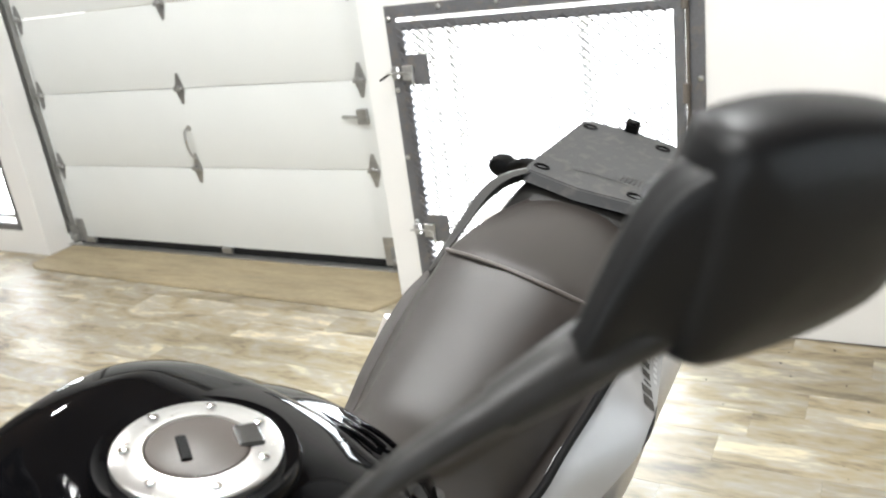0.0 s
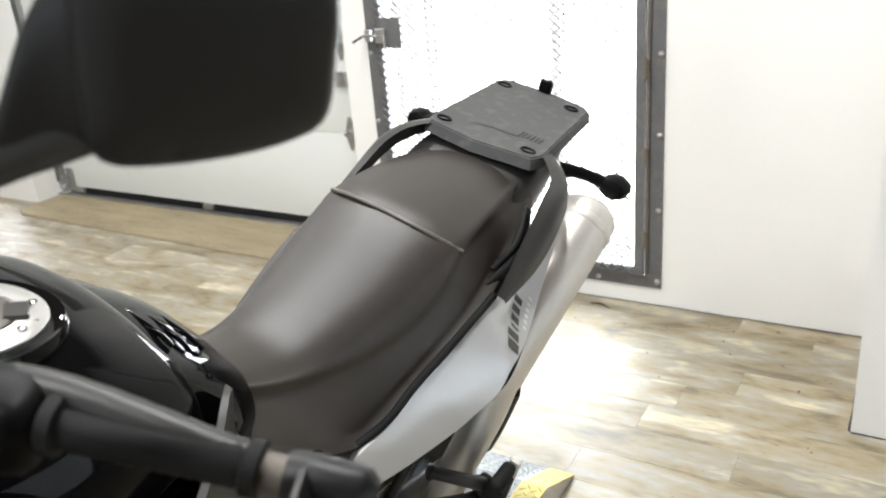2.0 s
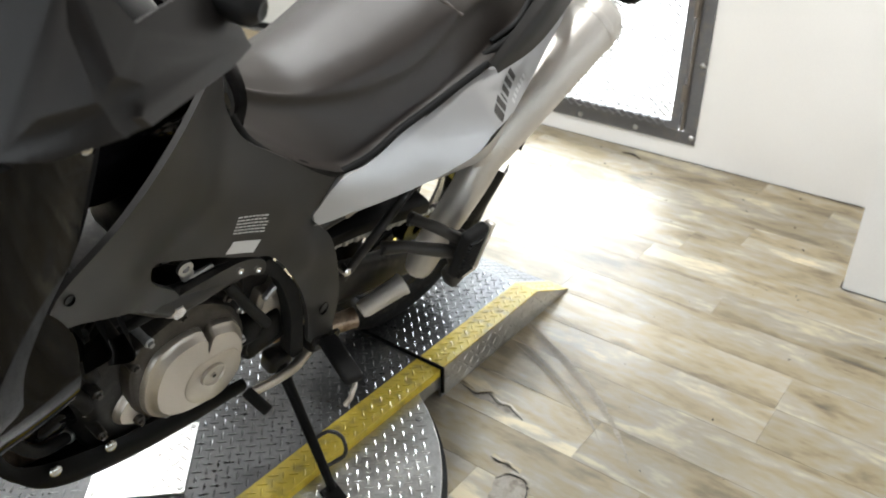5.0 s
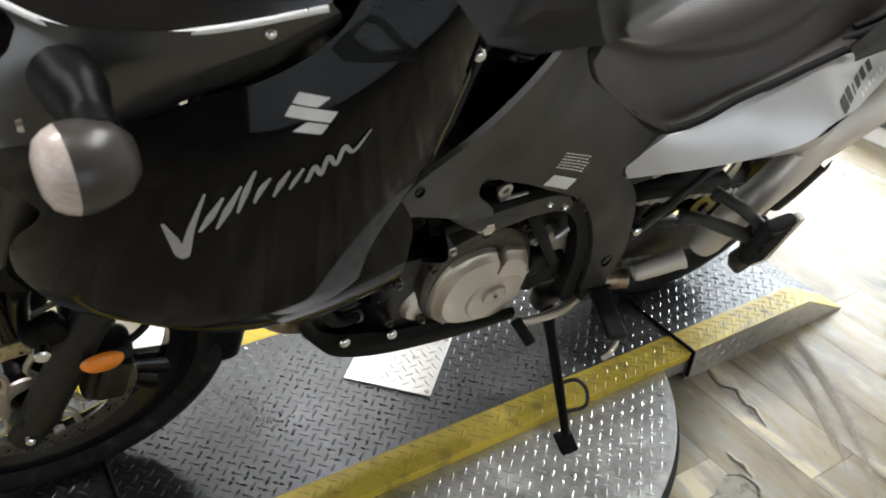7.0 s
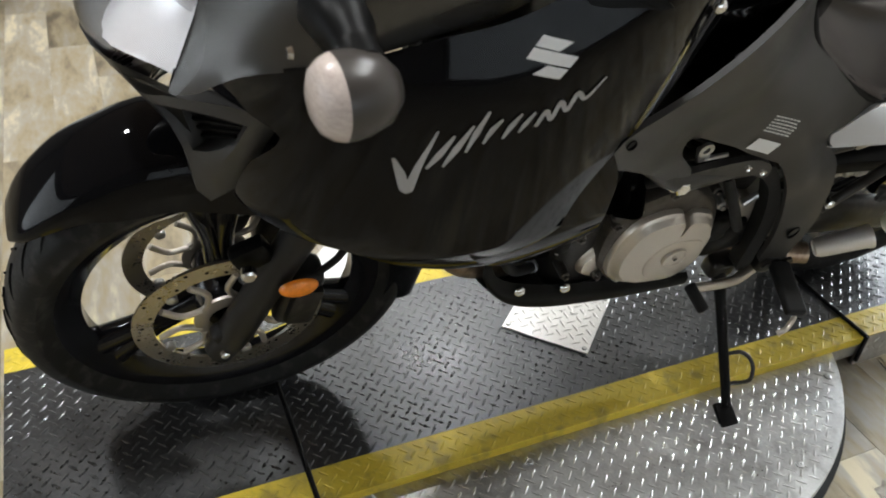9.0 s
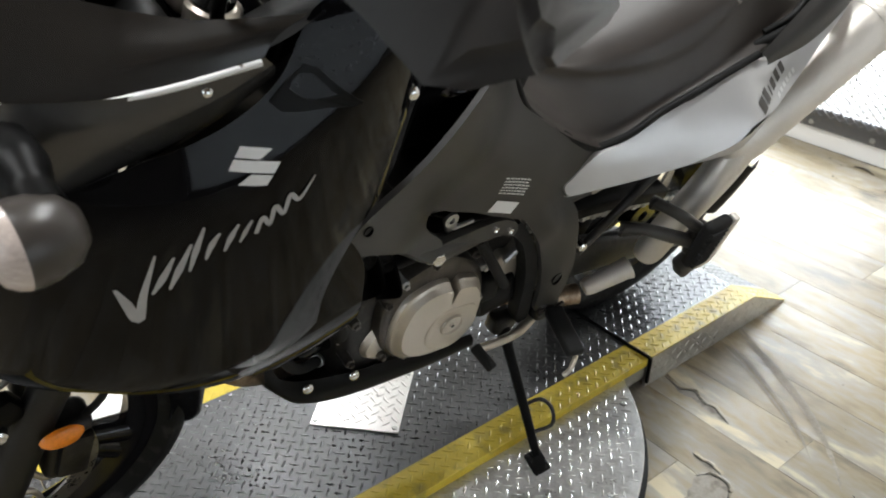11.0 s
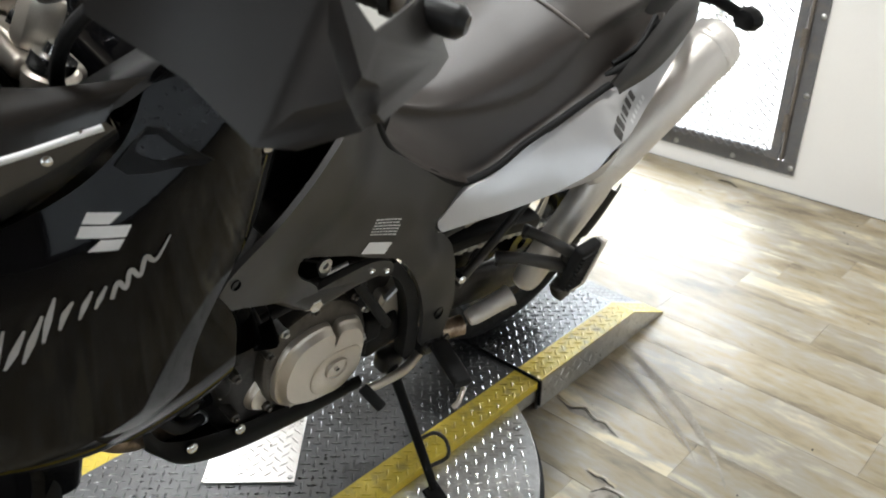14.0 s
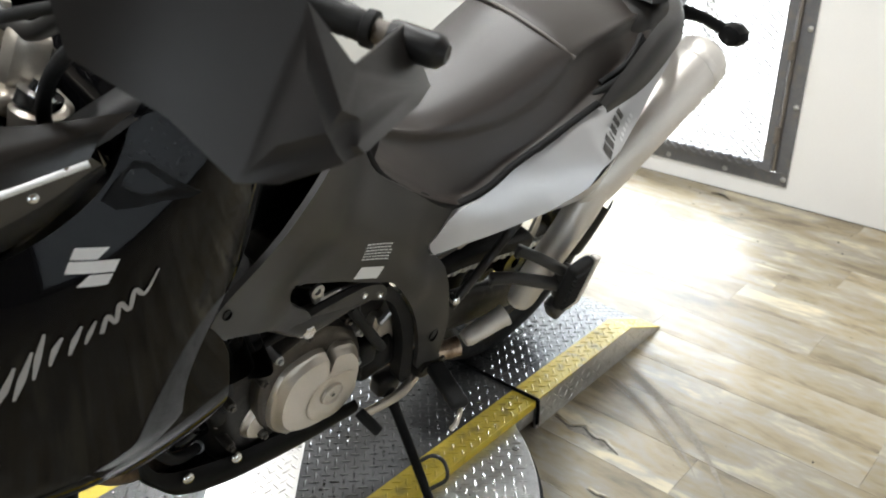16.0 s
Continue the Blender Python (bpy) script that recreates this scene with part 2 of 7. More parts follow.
def mesh_of(bm, name, material, smooth=35):
    bmesh.ops.remove_doubles(bm, verts=bm.verts, dist=1e-5)
    bmesh.ops.recalc_face_normals(bm, faces=bm.faces)
    me = bpy.data.meshes.new(name)
    bm.to_mesh(me)
    bm.free()
    me.materials.append(material)
    if smooth:
        me.polygons.foreach_set("use_smooth", [True] * len(me.polygons))
        me.set_sharp_from_angle(angle=radians(smooth))
    return me


def part(name, bm, material, parent, label="", smooth=35):
    ob = new(name, mesh_of(bm, name, material, smooth))
    ob.parent = parent
    return tagged(ob, label)


def thing(name, bm, material, label, category, m=None, kind="", group="", smooth=35):
    ob = new(name, mesh_of(bm, name, material, smooth))
    if m is not None:
        ob.matrix_world = m
    return tagged(ob, label, category, group, kind)


def empty(name, m, label, category, kind="", group=""):
    ob = new(name)
    ob.matrix_world = m
    return tagged(ob, label, category, group, kind)


def box(bm, c, s, bevel=0.0, m=None, seg=1):
    mm = Matrix.Translation(c) @ (m or Matrix()) @ Matrix.Diagonal((*s, 1))
    r = bmesh.ops.create_cube(bm, size=1, matrix=mm)
    if bevel:
        es = list({e for v in r["verts"] for e in v.link_edges})
        bmesh.ops.bevel(bm, geom=es, offset=bevel, segments=seg, affect="EDGES", profile=0.5, clamp_overlap=True)
    return bm


def frame_to(a, b):
    """A matrix at a whose z axis points to b."""
    return Matrix.Translation(a) @ (Vector(b) - Vector(a)).to_track_quat("Z", "Y").to_matrix().to_4x4()


def cyl(bm, a, b, r0, r1=None, n=20, bevel=0.0):
    a, b = Vector(a), Vector(b)
    h = (b - a).length
    r1 = r0 if r1 is None else r1
    prof = [(0, 0), (r0 - bevel, 0), (r0, bevel), (r1, h - bevel), (r1 - bevel, h), (0, h)] if bevel else [(0, 0), (r0, 0), (r1, h), (0, h)]
    return lathe(bm, prof, frame_to(a, b), n)


def lathe(bm, prof, m, n=24):
    """Turns a profile of (radius, height) round the z axis of m."""
    rings = []
    for r, h in prof:
        if r < 1e-6:
            rings.append([bm.verts.new(m @ Vector((0, 0, h)))])
        else:
            rings.append([bm.verts.new(m @ Vector((r * math.cos(2 * math.pi * k / n), r * math.sin(2 * math.pi * k / n), h))) for k in range(n)])
    for p, q in zip(rings, rings[1:]):
        for k in range(n):
            f = [p[k % len(p)], p[(k + 1) % len(p)], q[(k + 1) % len(q)], q[k % len(q)]]
            f = list(dict.fromkeys(f))
            if len(f) > 2:
                try:
                    bm.faces.new(f)
                except ValueError:
                    pass
    return bm


def spline(pts, n, closed=False):
    """n points along a Catmull-Rom curve through pts."""
    p = np.array(pts, float)
    k = len(p)
    if k == 2:
        u = np.linspace(0, 1, n)[:, None]
        return p[0] * (1 - u) + p[1] * u
    out = []
    for s in (np.arange(n) / n * k if closed else np.linspace(0, k - 1, n)):
        i = min(int(s), k - 1 if closed else k - 2)
        u = s - i
        g = (lambda j: p[j % k]) if closed else (lambda j: p[j] if 0 <= j < k else (2 * p[0] - p[1] if j < 0 else 2 * p[-1] - p[-2]))
        a, b, c, d = g(i - 1), g(i), g(i + 1), g(i + 2)
        out.append(0.5 * (2 * b + (c - a) * u + (2 * a - 5 * b + 4 * c - d) * u * u + (3 * b - a - 3 * c + d) * u ** 3))
    return np.array(out)


def tube(bm, pts, r, n=10, steps=0, caps=True):
    """A round bar along a smooth curve; r is one radius or one for each point."""
    k = steps or max(2, 6 * (len(pts) - 1))
    path = spline([tuple(p) for p in pts], k)
    rad = np.interp(np.linspace(0, 1, k), np.linspace(0, 1, len(pts)), r) if hasattr(r, "__len__") else [r] * k
    rings, side = [], None
    for i, c in enumerate(path):
        d = Vector(path[min(i + 1, k - 1)] - path[max(i - 1, 0)]).normalized()
        if side is None:
            side = d.orthogonal().normalized()
        side = (side - d * side.dot(d)).normalized()
        up = d.cross(side)
        rings.append([bm.verts.new(Vector(c) + float(rad[i]) * (math.cos(2 * math.pi * j / n) * side + math.sin(2 * math.pi * j / n) * up)) for j in range(n)])
    for a, b in zip(rings, rings[1:]):
        for j in range(n):
            bm.faces.new((a[j], a[(j + 1) % n], b[(j + 1) % n], b[j]))
    if caps:
        bm.faces.new(rings[0][::-1]), bm.faces.new(rings[-1])
    return bm


def skin(bm, rows, nu=20, nv=20, closed=False, thick=0.0, caps=False):
    """A smooth sheet through rows of control points; closed: each row is a ring."""
    a = np.array([spline(r, nv, closed) for r in rows])
    g = np.array([spline(a[:, j], nu) for j in range(nv)]).transpose(1, 0, 2)
    vs = [[bm.verts.new(p) for p in row] for row in g]
    fs = []
    for i in range(nu - 1):
        for j in range(nv if closed else nv - 1):
            fs.append(bm.faces.new((vs[i][j], vs[i][(j + 1) % nv], vs[i + 1][(j + 1) % nv], vs[i + 1][j])))
    if caps:
        bm.faces.new(vs[0][::-1]), bm.faces.new(vs[-1])
    if thick:
        bmesh.ops.solidify(bm, geom=fs, thickness=thick)
    return bm


def panel(outline, inner=(), step=0.018, thick=0.006, round_it=6, ridge=None, slack=1e-5, surface=None):
    """A body panel: a smooth outline of (x, y, z), with the crown that it and the inner points give, filled with an even mesh."""
    ctrl = np.array(list(outline) + list(inner), float)
    yz, xs = ctrl[:, 1:], ctrl[:, 0]
    k = len(ctrl)

    def phi(d):
        return np.where(d > 1e-9, d * d * np.log(d + 1e-12), 0)
    A = np.zeros((k + 3, k + 3))
    A[:k, :k] = phi(np.linalg.norm(yz[:, None] - yz[None], axis=2)) + np.eye(k) * slack
    A[:k, k], A[:k, k + 1:] = 1, yz
    A[k:, :k] = A[:k, k:].T
    w = np.linalg.solve(A, np.concatenate([xs, np.zeros(3)]))

    def height(q):
        if surface:
            return surface(q)
        x = phi(np.linalg.norm(q[:, None] - yz[None], axis=2)) @ w[:k] + w[k] + q @ w[k + 1:]
        return x if ridge is None else x + ridge(q)
    n = len(outline)
    edge = spline(outline, n * round_it, True)[:, 1:] if round_it > 1 else np.array(outline)[:, 1:]
    lo, hi = edge.min(0), edge.max(0)
    inside = []
    for gy in np.arange(lo[0] + step / 2, hi[0], step):
        for j, gz in enumerate(np.arange(lo[1] + step / 2, hi[1], step)):
            q = np.array((gy + (step / 2 if j % 2 else 0), gz))
            e0, e1 = edge, np.roll(edge, -1, 0)
            cross = ((e0[:, 1] > q[1]) != (e1[:, 1] > q[1])) & (q[0] < (e1[:, 0] - e0[:, 0]) * (q[1] - e0[:, 1]) / (e1[:, 1] - e0[:, 1] + 1e-12) + e0[:, 0])
            if cross.sum() % 2 and np.linalg.norm(edge - q, axis=1).min() > step * 0.5:
                inside.append(q)
    pts = np.vstack([edge, np.array(inside)]) if inside else edge
    m = len(edge)
    v2, _, faces, _, _, _ = geometry.delaunay_2d_cdt([Vector(p) for p in pts], [(i, (i + 1) % m) for i in range(m)], [], 1, 1e-6)
    q = np.array([tuple(v) for v in v2])
    hx = height(q)
    bm = bmesh.new()
    vs = [bm.verts.new((x, y, z)) for x, (y, z) in zip(hx, q)]
    fs = []
    for f in faces:
        if len(set(f)) > 2:
            fs.append(bm.faces.new([vs[i] for i in f]))
    bmesh.ops.recalc_face_normals(bm, faces=bm.faces)
    if sum(f.normal.x for f in bm.faces) < 0:
        bmesh.ops.reverse_faces(bm, faces=bm.faces)
    if thick:
        rim = [e for e in bm.edges if len(e.link_faces) == 1]
        r = bmesh.ops.extrude_edge_only(bm, edges=rim)
        for v in [g for g in r["geom"] if isinstance(g, bmesh.types.BMVert)]:
            v.co.x -= thick
    return bm, height


def mirrored(ob, name=None, shift=0.040):
    """The same part on the other side of the bike."""
    me = ob.data.copy()
    me.transform(Matrix.Translation((shift, 0, 0)) @ Matrix.Diagonal((-1, 1, 1, 1)))
    me.flip_normals()
    o = new(name or ob.name, me)
    o.parent = ob.parent
    return tagged(o, ob.get("label", ""))


def true_normals(ob, height):
    """Shade a moulded panel by the slope of its surface, so that reflections run clean to its edges."""
    q = np.array([tuple(v.co)[1:] for v in ob.data.vertices])
    h = 0.0015
    gy = (height(q + (h, 0)) - height(q - (h, 0))) / (2 * h)
    gz = (height(q + (0, h)) - height(q - (0, h))) / (2 * h)
    n = np.stack([np.ones(len(q)), -gy, -gz], 1)
    ob.data.normals_split_custom_set_from_vertices([tuple(v) for v in n / np.linalg.norm(n, axis=1)[:, None]])


def slab(bm, outline, z0, z1):
    """An upright prism over a plan outline."""
    lo = [bm.verts.new((x, y, z0)) for x, y in outline]
    hi = [bm.verts.new((x, y, z1)) for x, y in outline]
    n = len(lo)
    bm.faces.new(lo[::-1]), bm.faces.new(hi)
    for i in range(n):
        bm.faces.new((lo[i], lo[(i + 1) % n], hi[(i + 1) % n], hi[i]))
    return bm

# ---- the room ----
WALL_Y, DOOR_Y, LEFT_Y = 3.11, 3.40, 3.20
ROOM_X0, ROOM_X1, ROOM_Y0, CEIL_Z = -7.0, 3.6, -5.5, 3.3
GX0, GX1, GZ0, GZ1 = -1.795, -0.500, 0.075, 1.345


def wall(name, boxes, label, paint=None):
    bm = bmesh.new()
    for (x0, y0, z0), (x1, y1, z1) in boxes:
        box(bm, ((x0 + x1) / 2, (y0 + y1) / 2, (z0 + z1) / 2), (x1 - x0, y1 - y0, z1 - z0))
    return thing(name, bm, paint or WALL, label, "wall", kind="structure", smooth=0)


T = 0.34
wall("wall_gate", [((-1.93, WALL_Y, 0), (GX0 + 0.03, WALL_Y + T, CEIL_Z)), ((GX1 - 0.03, WALL_Y, 0), (0.6, WALL_Y + T, CEIL_Z)),
                   ((GX0 + 0.03, WALL_Y, 0), (GX1 - 0.03, WALL_Y + T, GZ0 + 0.03)), ((GX0 + 0.03, WALL_Y, GZ1 - 0.03), (GX1 - 0.03, WALL_Y + T, CEIL_Z))],
     "white painted wall round the barred window")
wall("wall_door_head", [((-4.66, WALL_Y + 0.002, 2.35), (-1.93, WALL_Y + T, CEIL_Z))], "white painted wall over the sectional door")
wall("wall_column", [((0.245, 2.48, 0), (ROOM_X1, WALL_Y, CEIL_Z))], "white painted projecting wall corner")
wall("wall_left", [((-4.86, LEFT_Y, 0), (-4.66, LEFT_Y + 0.25, CEIL_Z)), ((ROOM_X0, LEFT_Y, 0), (-4.86, LEFT_Y + 0.25, 0.155)),
                   ((ROOM_X0, LEFT_Y, 1.45), (-4.86, LEFT_Y + 0.25, CEIL_Z)), ((ROOM_X0, LEFT_Y, 0.155), (-5.72, LEFT_Y + 0.25, 1.45))],
     "white painted wall beside the sectional door")
wall("wall_west", [((ROOM_X0 - 0.2, ROOM_Y0, 0), (ROOM_X0, LEFT_Y + 0.25, CEIL_Z))], "plain dark painted wall", DARKWALL)
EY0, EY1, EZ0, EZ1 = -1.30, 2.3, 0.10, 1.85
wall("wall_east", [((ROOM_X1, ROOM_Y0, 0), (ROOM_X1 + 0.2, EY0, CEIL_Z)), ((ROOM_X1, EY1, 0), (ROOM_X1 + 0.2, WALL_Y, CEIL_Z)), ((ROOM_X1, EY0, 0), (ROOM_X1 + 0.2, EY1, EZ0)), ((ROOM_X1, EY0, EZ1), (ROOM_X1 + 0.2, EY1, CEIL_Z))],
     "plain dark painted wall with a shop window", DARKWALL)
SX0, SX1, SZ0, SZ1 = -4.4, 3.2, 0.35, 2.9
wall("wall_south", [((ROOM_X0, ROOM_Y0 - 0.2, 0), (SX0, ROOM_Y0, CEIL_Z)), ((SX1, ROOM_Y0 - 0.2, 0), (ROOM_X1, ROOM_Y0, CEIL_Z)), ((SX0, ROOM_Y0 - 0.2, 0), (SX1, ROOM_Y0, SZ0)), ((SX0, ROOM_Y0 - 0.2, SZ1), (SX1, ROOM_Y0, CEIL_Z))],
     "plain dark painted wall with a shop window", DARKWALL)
bm = bmesh.new()
box(bm, ((ROOM_X0 + ROOM_X1) / 2, (ROOM_Y0 + 3.5) / 2, CEIL_Z + 0.05), (ROOM_X1 - ROOM_X0 + 0.4, 3.5 - ROOM_Y0 + 0.4, 0.1))
thing("ceiling", bm, CEIL, "plain brown timber ceiling", "ceiling", kind="structure", smooth=0)

# ceiling lamps in white housings: unseen, added at assumed places to light the room
LAMPS = [(-1.6, -1.3), (-0.35, -0.5), (-5.0, 0.9), (-3.5, 1.8), (-0.1, 1.35), (-1.3, 1.7)]


def ceiling_lamp(m):
    e = empty("ceiling_lamp", m, "round white ceiling lamp with a lit disc", "ceiling lamp", group="ceiling lamps")
    bm = bmesh.new()
    lathe(bm, [(0, 0.06), (0.06, 0.06), (0.10, 0.04), (0.125, 0.0), (0.12, -0.004), (0.105, 0.004), (0, 0.004)], Matrix(), 32)
    part("housing", bm, WHITEPL, e, smooth=50)
    bm = bmesh.new()
    lathe(bm, [(0, -0.006), (0.06, -0.004), (0.104, 0.003)], Matrix(), 32)
    part("diffuser", bm, LAMPGLOW, e, "glowing round diffuser", smooth=60)
    return e


lamp0 = ceiling_lamp(pose(*LAMPS[0], CEIL_Z - 0.06))
for x, y in LAMPS[1:]:
    copy_thing(lamp0, pose(x, y, CEIL_Z - 0.06))
for x, y in LAMPS:
    area_lamp("ceiling_light", pose(x, y, CEIL_Z - 0.09), 0.2, 0.2, LAMP_W, (0.965, 0.985, 0.985))

# daylight outside
bm = bmesh.new()
for x0, x1, y, z1 in ((-2.1, -0.2, 3.75, 1.9), (-6.0, -4.4, 3.75, 1.9)):
    v = [bm.verts.new(p) for p in ((x0, y, -0.2), (x1, y, -0.2), (x1, y, z1), (x0, y, z1))]
    bm.faces.new(v)
thing("backdrop", bm, OUTSIDE, "overexposed daylight outside the windows", "backdrop", kind="structure", smooth=0)
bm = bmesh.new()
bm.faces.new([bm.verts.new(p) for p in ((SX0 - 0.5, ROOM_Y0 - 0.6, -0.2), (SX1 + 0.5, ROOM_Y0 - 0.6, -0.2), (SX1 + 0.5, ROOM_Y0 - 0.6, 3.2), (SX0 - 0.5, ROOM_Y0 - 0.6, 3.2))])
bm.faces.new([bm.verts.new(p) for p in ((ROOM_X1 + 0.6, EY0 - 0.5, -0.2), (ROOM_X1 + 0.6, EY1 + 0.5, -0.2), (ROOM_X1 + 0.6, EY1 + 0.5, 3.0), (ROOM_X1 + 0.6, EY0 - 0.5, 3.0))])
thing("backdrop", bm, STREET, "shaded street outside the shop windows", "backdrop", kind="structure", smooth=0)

# ---- the barred window with its steel gate ----
def angle_frame(bm, x0, x1, z0, z1, w, y0, y1):
    for c, s in ((((x0 + x1) / 2, z0 + w / 2), (x1 - x0, w)), (((x0 + x1) / 2, z1 - w / 2), (x1 - x0, w)),
                 ((x0 + w / 2, (z0 + z1) / 2), (w, z1 - z0 - 2 * w)), ((x1 - w / 2, (z0 + z1) / 2), (w, z1 - z0 - 2 * w))):
        box(bm, (c[0], (y0 + y1) / 2, c[1]), (s[0], y1 - y0, s[1]), 0.0015)


def window_gate():
    e = empty("window_gate", pose(0, 0, 0), "grey steel security gate with expanded mesh, bolted over the window", "security gate")
    bm = bmesh.new()
    angle_frame(bm, GX0, GX1, GZ0, GZ1, 0.052, WALL_Y - 0.008, WALL_Y - 0.001)
    part("outer_frame", bm, GREYPAINT, e)
    spots = []
    for k in range(5):
        z = GZ0 + 0.03 + k * 0.297
        for x in (GX0 + 0.016, GX1 - 0.016):
            spots.append((x, min(z, GZ1 - 0.02)))
    for k in range(1, 5):
        x = GX0 + (GX1 - GX0) * k / 5
        for z in (GZ0 + 0.02, GZ1 - 0.02):
            spots.append((x, z))
    for x, z in spots:
        bm = bmesh.new()
        lathe(bm, [(0, 0), (0.012, 0), (0.010, 0.005), (0.004, 0.008), (0, 0.008)], pose(x, WALL_Y - 0.008, z, 90, 0, 0), 10)
        part("bolt", bm, GALV, e, "domed frame bolt", smooth=60)
    ix0, ix1, iz0, iz1 = GX0 + 0.058, GX1 - 0.066, GZ0 + 0.058, GZ1 - 0.066
    bm = bmesh.new()
    angle_frame(bm, ix0, ix1, iz0, iz1, 0.036, WALL_Y - 0.032, WALL_Y - 0.004)
    leaf = part("gate_leaf", bm, GREYPAINT, e)
    bm = bmesh.new()
    box(bm, (ix1 + 0.009, WALL_Y - 0.012, (iz0 + iz1) / 2), (0.010, 0.02, iz1 - iz0))
    for k in range(4):
        z = iz0 + 0.12 + k * 0.33
        cyl(bm, (ix1 + 0.002, WALL_Y - 0.03, z), (ix1 + 0.002, WALL_Y - 0.03, z + 0.07), 0.011, n=10, bevel=0.002)
    part("hinge_bar", bm, RUSTY, e, "worn brown hinge bar with barrels")
    # expanded metal: zigzag strands
    bm = bmesh.new()
    mx0, mx1, mz0, mz1 = ix0 + 0.006, ix1 - 0.006, iz0 + 0.006, iz1 - 0.006
    cw, ch, r = 0.040, 0.0165, 0.0029
    ncol, nrow = int((mx1 - mx0) / cw), int((mz1 - mz0) / ch)
    for row in range(nrow):
        z0 = mz0 + row * ch
        last = None
        for c in range(2 * ncol + 1):
            x = mx0 + c * cw / 2
            z = z0 + (ch / 2 if (c + row) % 2 else -ch / 2) * 0.88 + ch / 2
            ring = [bm.verts.new((x, WALL_Y - 0.0355 + dy, z + dz)) for dy, dz in ((-0.003, -r), (0.003, -r * 0.4), (0.003, r), (-0.003, r * 0.4))]
            if last:
                for j in range(4):
                    bm.faces.new((last[j], last[(j + 1) % 4], ring[(j + 1) % 4], ring[j]))
            last = ring
    tagged(part("mesh", bm, GREYPAINT, leaf, "expanded steel mesh", smooth=0), kind="stuff")
    for z in (1.085, 0.385):
        bm = bmesh.new()
        box(bm, (ix0 + 0.085, WALL_Y - 0.0415, z), (0.115, 0.004, 0.125), 0.001)
        lp = part("latch_plate", bm, GREYPAINT, leaf, "flat grey latch plate")
        bm = bmesh.new()
        box(bm, (ix0 + 0.045, WALL_Y - 0.050, z - 0.01), (0.05, 0.016, 0.06), 0.003)
        part("bolt_keeper", bm, GALV, leaf, "bright latch keeper")
        bm = bmesh.new()
        box(bm, (ix0 - 0.03, WALL_Y - 0.03, z - 0.012), (0.03, 0.02, 0.05), 0.003)
        part("bolt_keeper", bm, GALV, leaf, "bright latch keeper")
        bm = bmesh.new()
        tube(bm, [(ix0 - 0.055, WALL_Y - 0.052, z - 0.012), (ix0 + 0.03, WALL_Y - 0.054, z - 0.01), (ix0 + 0.062, WALL_Y - 0.056, z - 0.018), (ix0 + 0.07, WALL_Y - 0.058, z - 0.07)], 0.006, 8)
        part("latch_bolt", bm, GALV, leaf, "bent sliding bolt", smooth=60)
    bm = bmesh.new()
    tube(bm, [(ix0 - 0.045, WALL_Y - 0.05, 1.073), (ix0 - 0.085, WALL_Y - 0.075, 1.05)], 0.005, 8)
    part("latch_lever", bm, DARKMETAL, leaf)
    return e


window_gate()


def window(name, x0, x1, z0, z1, y, posts, label, m=None):
    e = empty(name, m or pose(0, 0, 0), label, "window", kind="structure")
    bm = bmesh.new()
    angle_frame(bm, x0, x1, z0, z1, 0.045, y - 0.025, y + 0.025)
    for px, w in posts:
        box(bm, (px, y, (z0 + z1) / 2), (w, 0.044, z1 - z0 - 0.09), 0.002)
    part("window_frame", bm, FRAMEMAT, e)
    bm = bmesh.new()
    box(bm, ((x0 + x1) / 2, y + 0.004, (z0 + z1) / 2), (x1 - x0 - 0.09, 0.006, z1 - z0 - 0.09))
    p = part("pane", bm, GLASS, e, "clear glass pane", smooth=0)
    p.visible_shadow = False
    return e


FRAMEMAT = mat("pale window frame", (0.62, 0.60, 0.55), 0.5, vary=0.05)
window("window_1", GX0 + 0.032, GX1 - 0.032, GZ0 + 0.032, GZ1 - 0.032, WALL_Y + 0.20, [(-1.00, 0.045), (-1.60, 0.03)], "tall glazed window flooded with daylight behind a mesh gate")
FRAMEMAT = GREYPAINT
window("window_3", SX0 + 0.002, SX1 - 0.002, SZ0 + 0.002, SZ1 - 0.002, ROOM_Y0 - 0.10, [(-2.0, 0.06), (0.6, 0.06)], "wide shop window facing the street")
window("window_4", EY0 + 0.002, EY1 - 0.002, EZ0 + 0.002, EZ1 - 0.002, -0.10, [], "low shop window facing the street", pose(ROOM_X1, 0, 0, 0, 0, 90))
window("window_2", -5.72, -4.862, 0.157, 1.448, LEFT_Y + 0.03, [], "dark-framed window with bright daylight")
bm = bmesh.new()
angle_frame(bm, -5.70, -4.93, 0.225, 0.80, 0.022, LEFT_Y + 0.058, LEFT_Y + 0.075)
box(bm, (-5.3, LEFT_Y + 0.066, 0.86), (0.80, 0.02, 0.10))
thing("window_grille", bm, GREYPAINT, "inner grey metal frame set in the window", "window grille")

# ---- sectional garage door ----
DX0, DX1 = -4.60, -2.02
SEAMS = [0.062, 0.545, 0.998, 1.452, 1.906, 2.36]


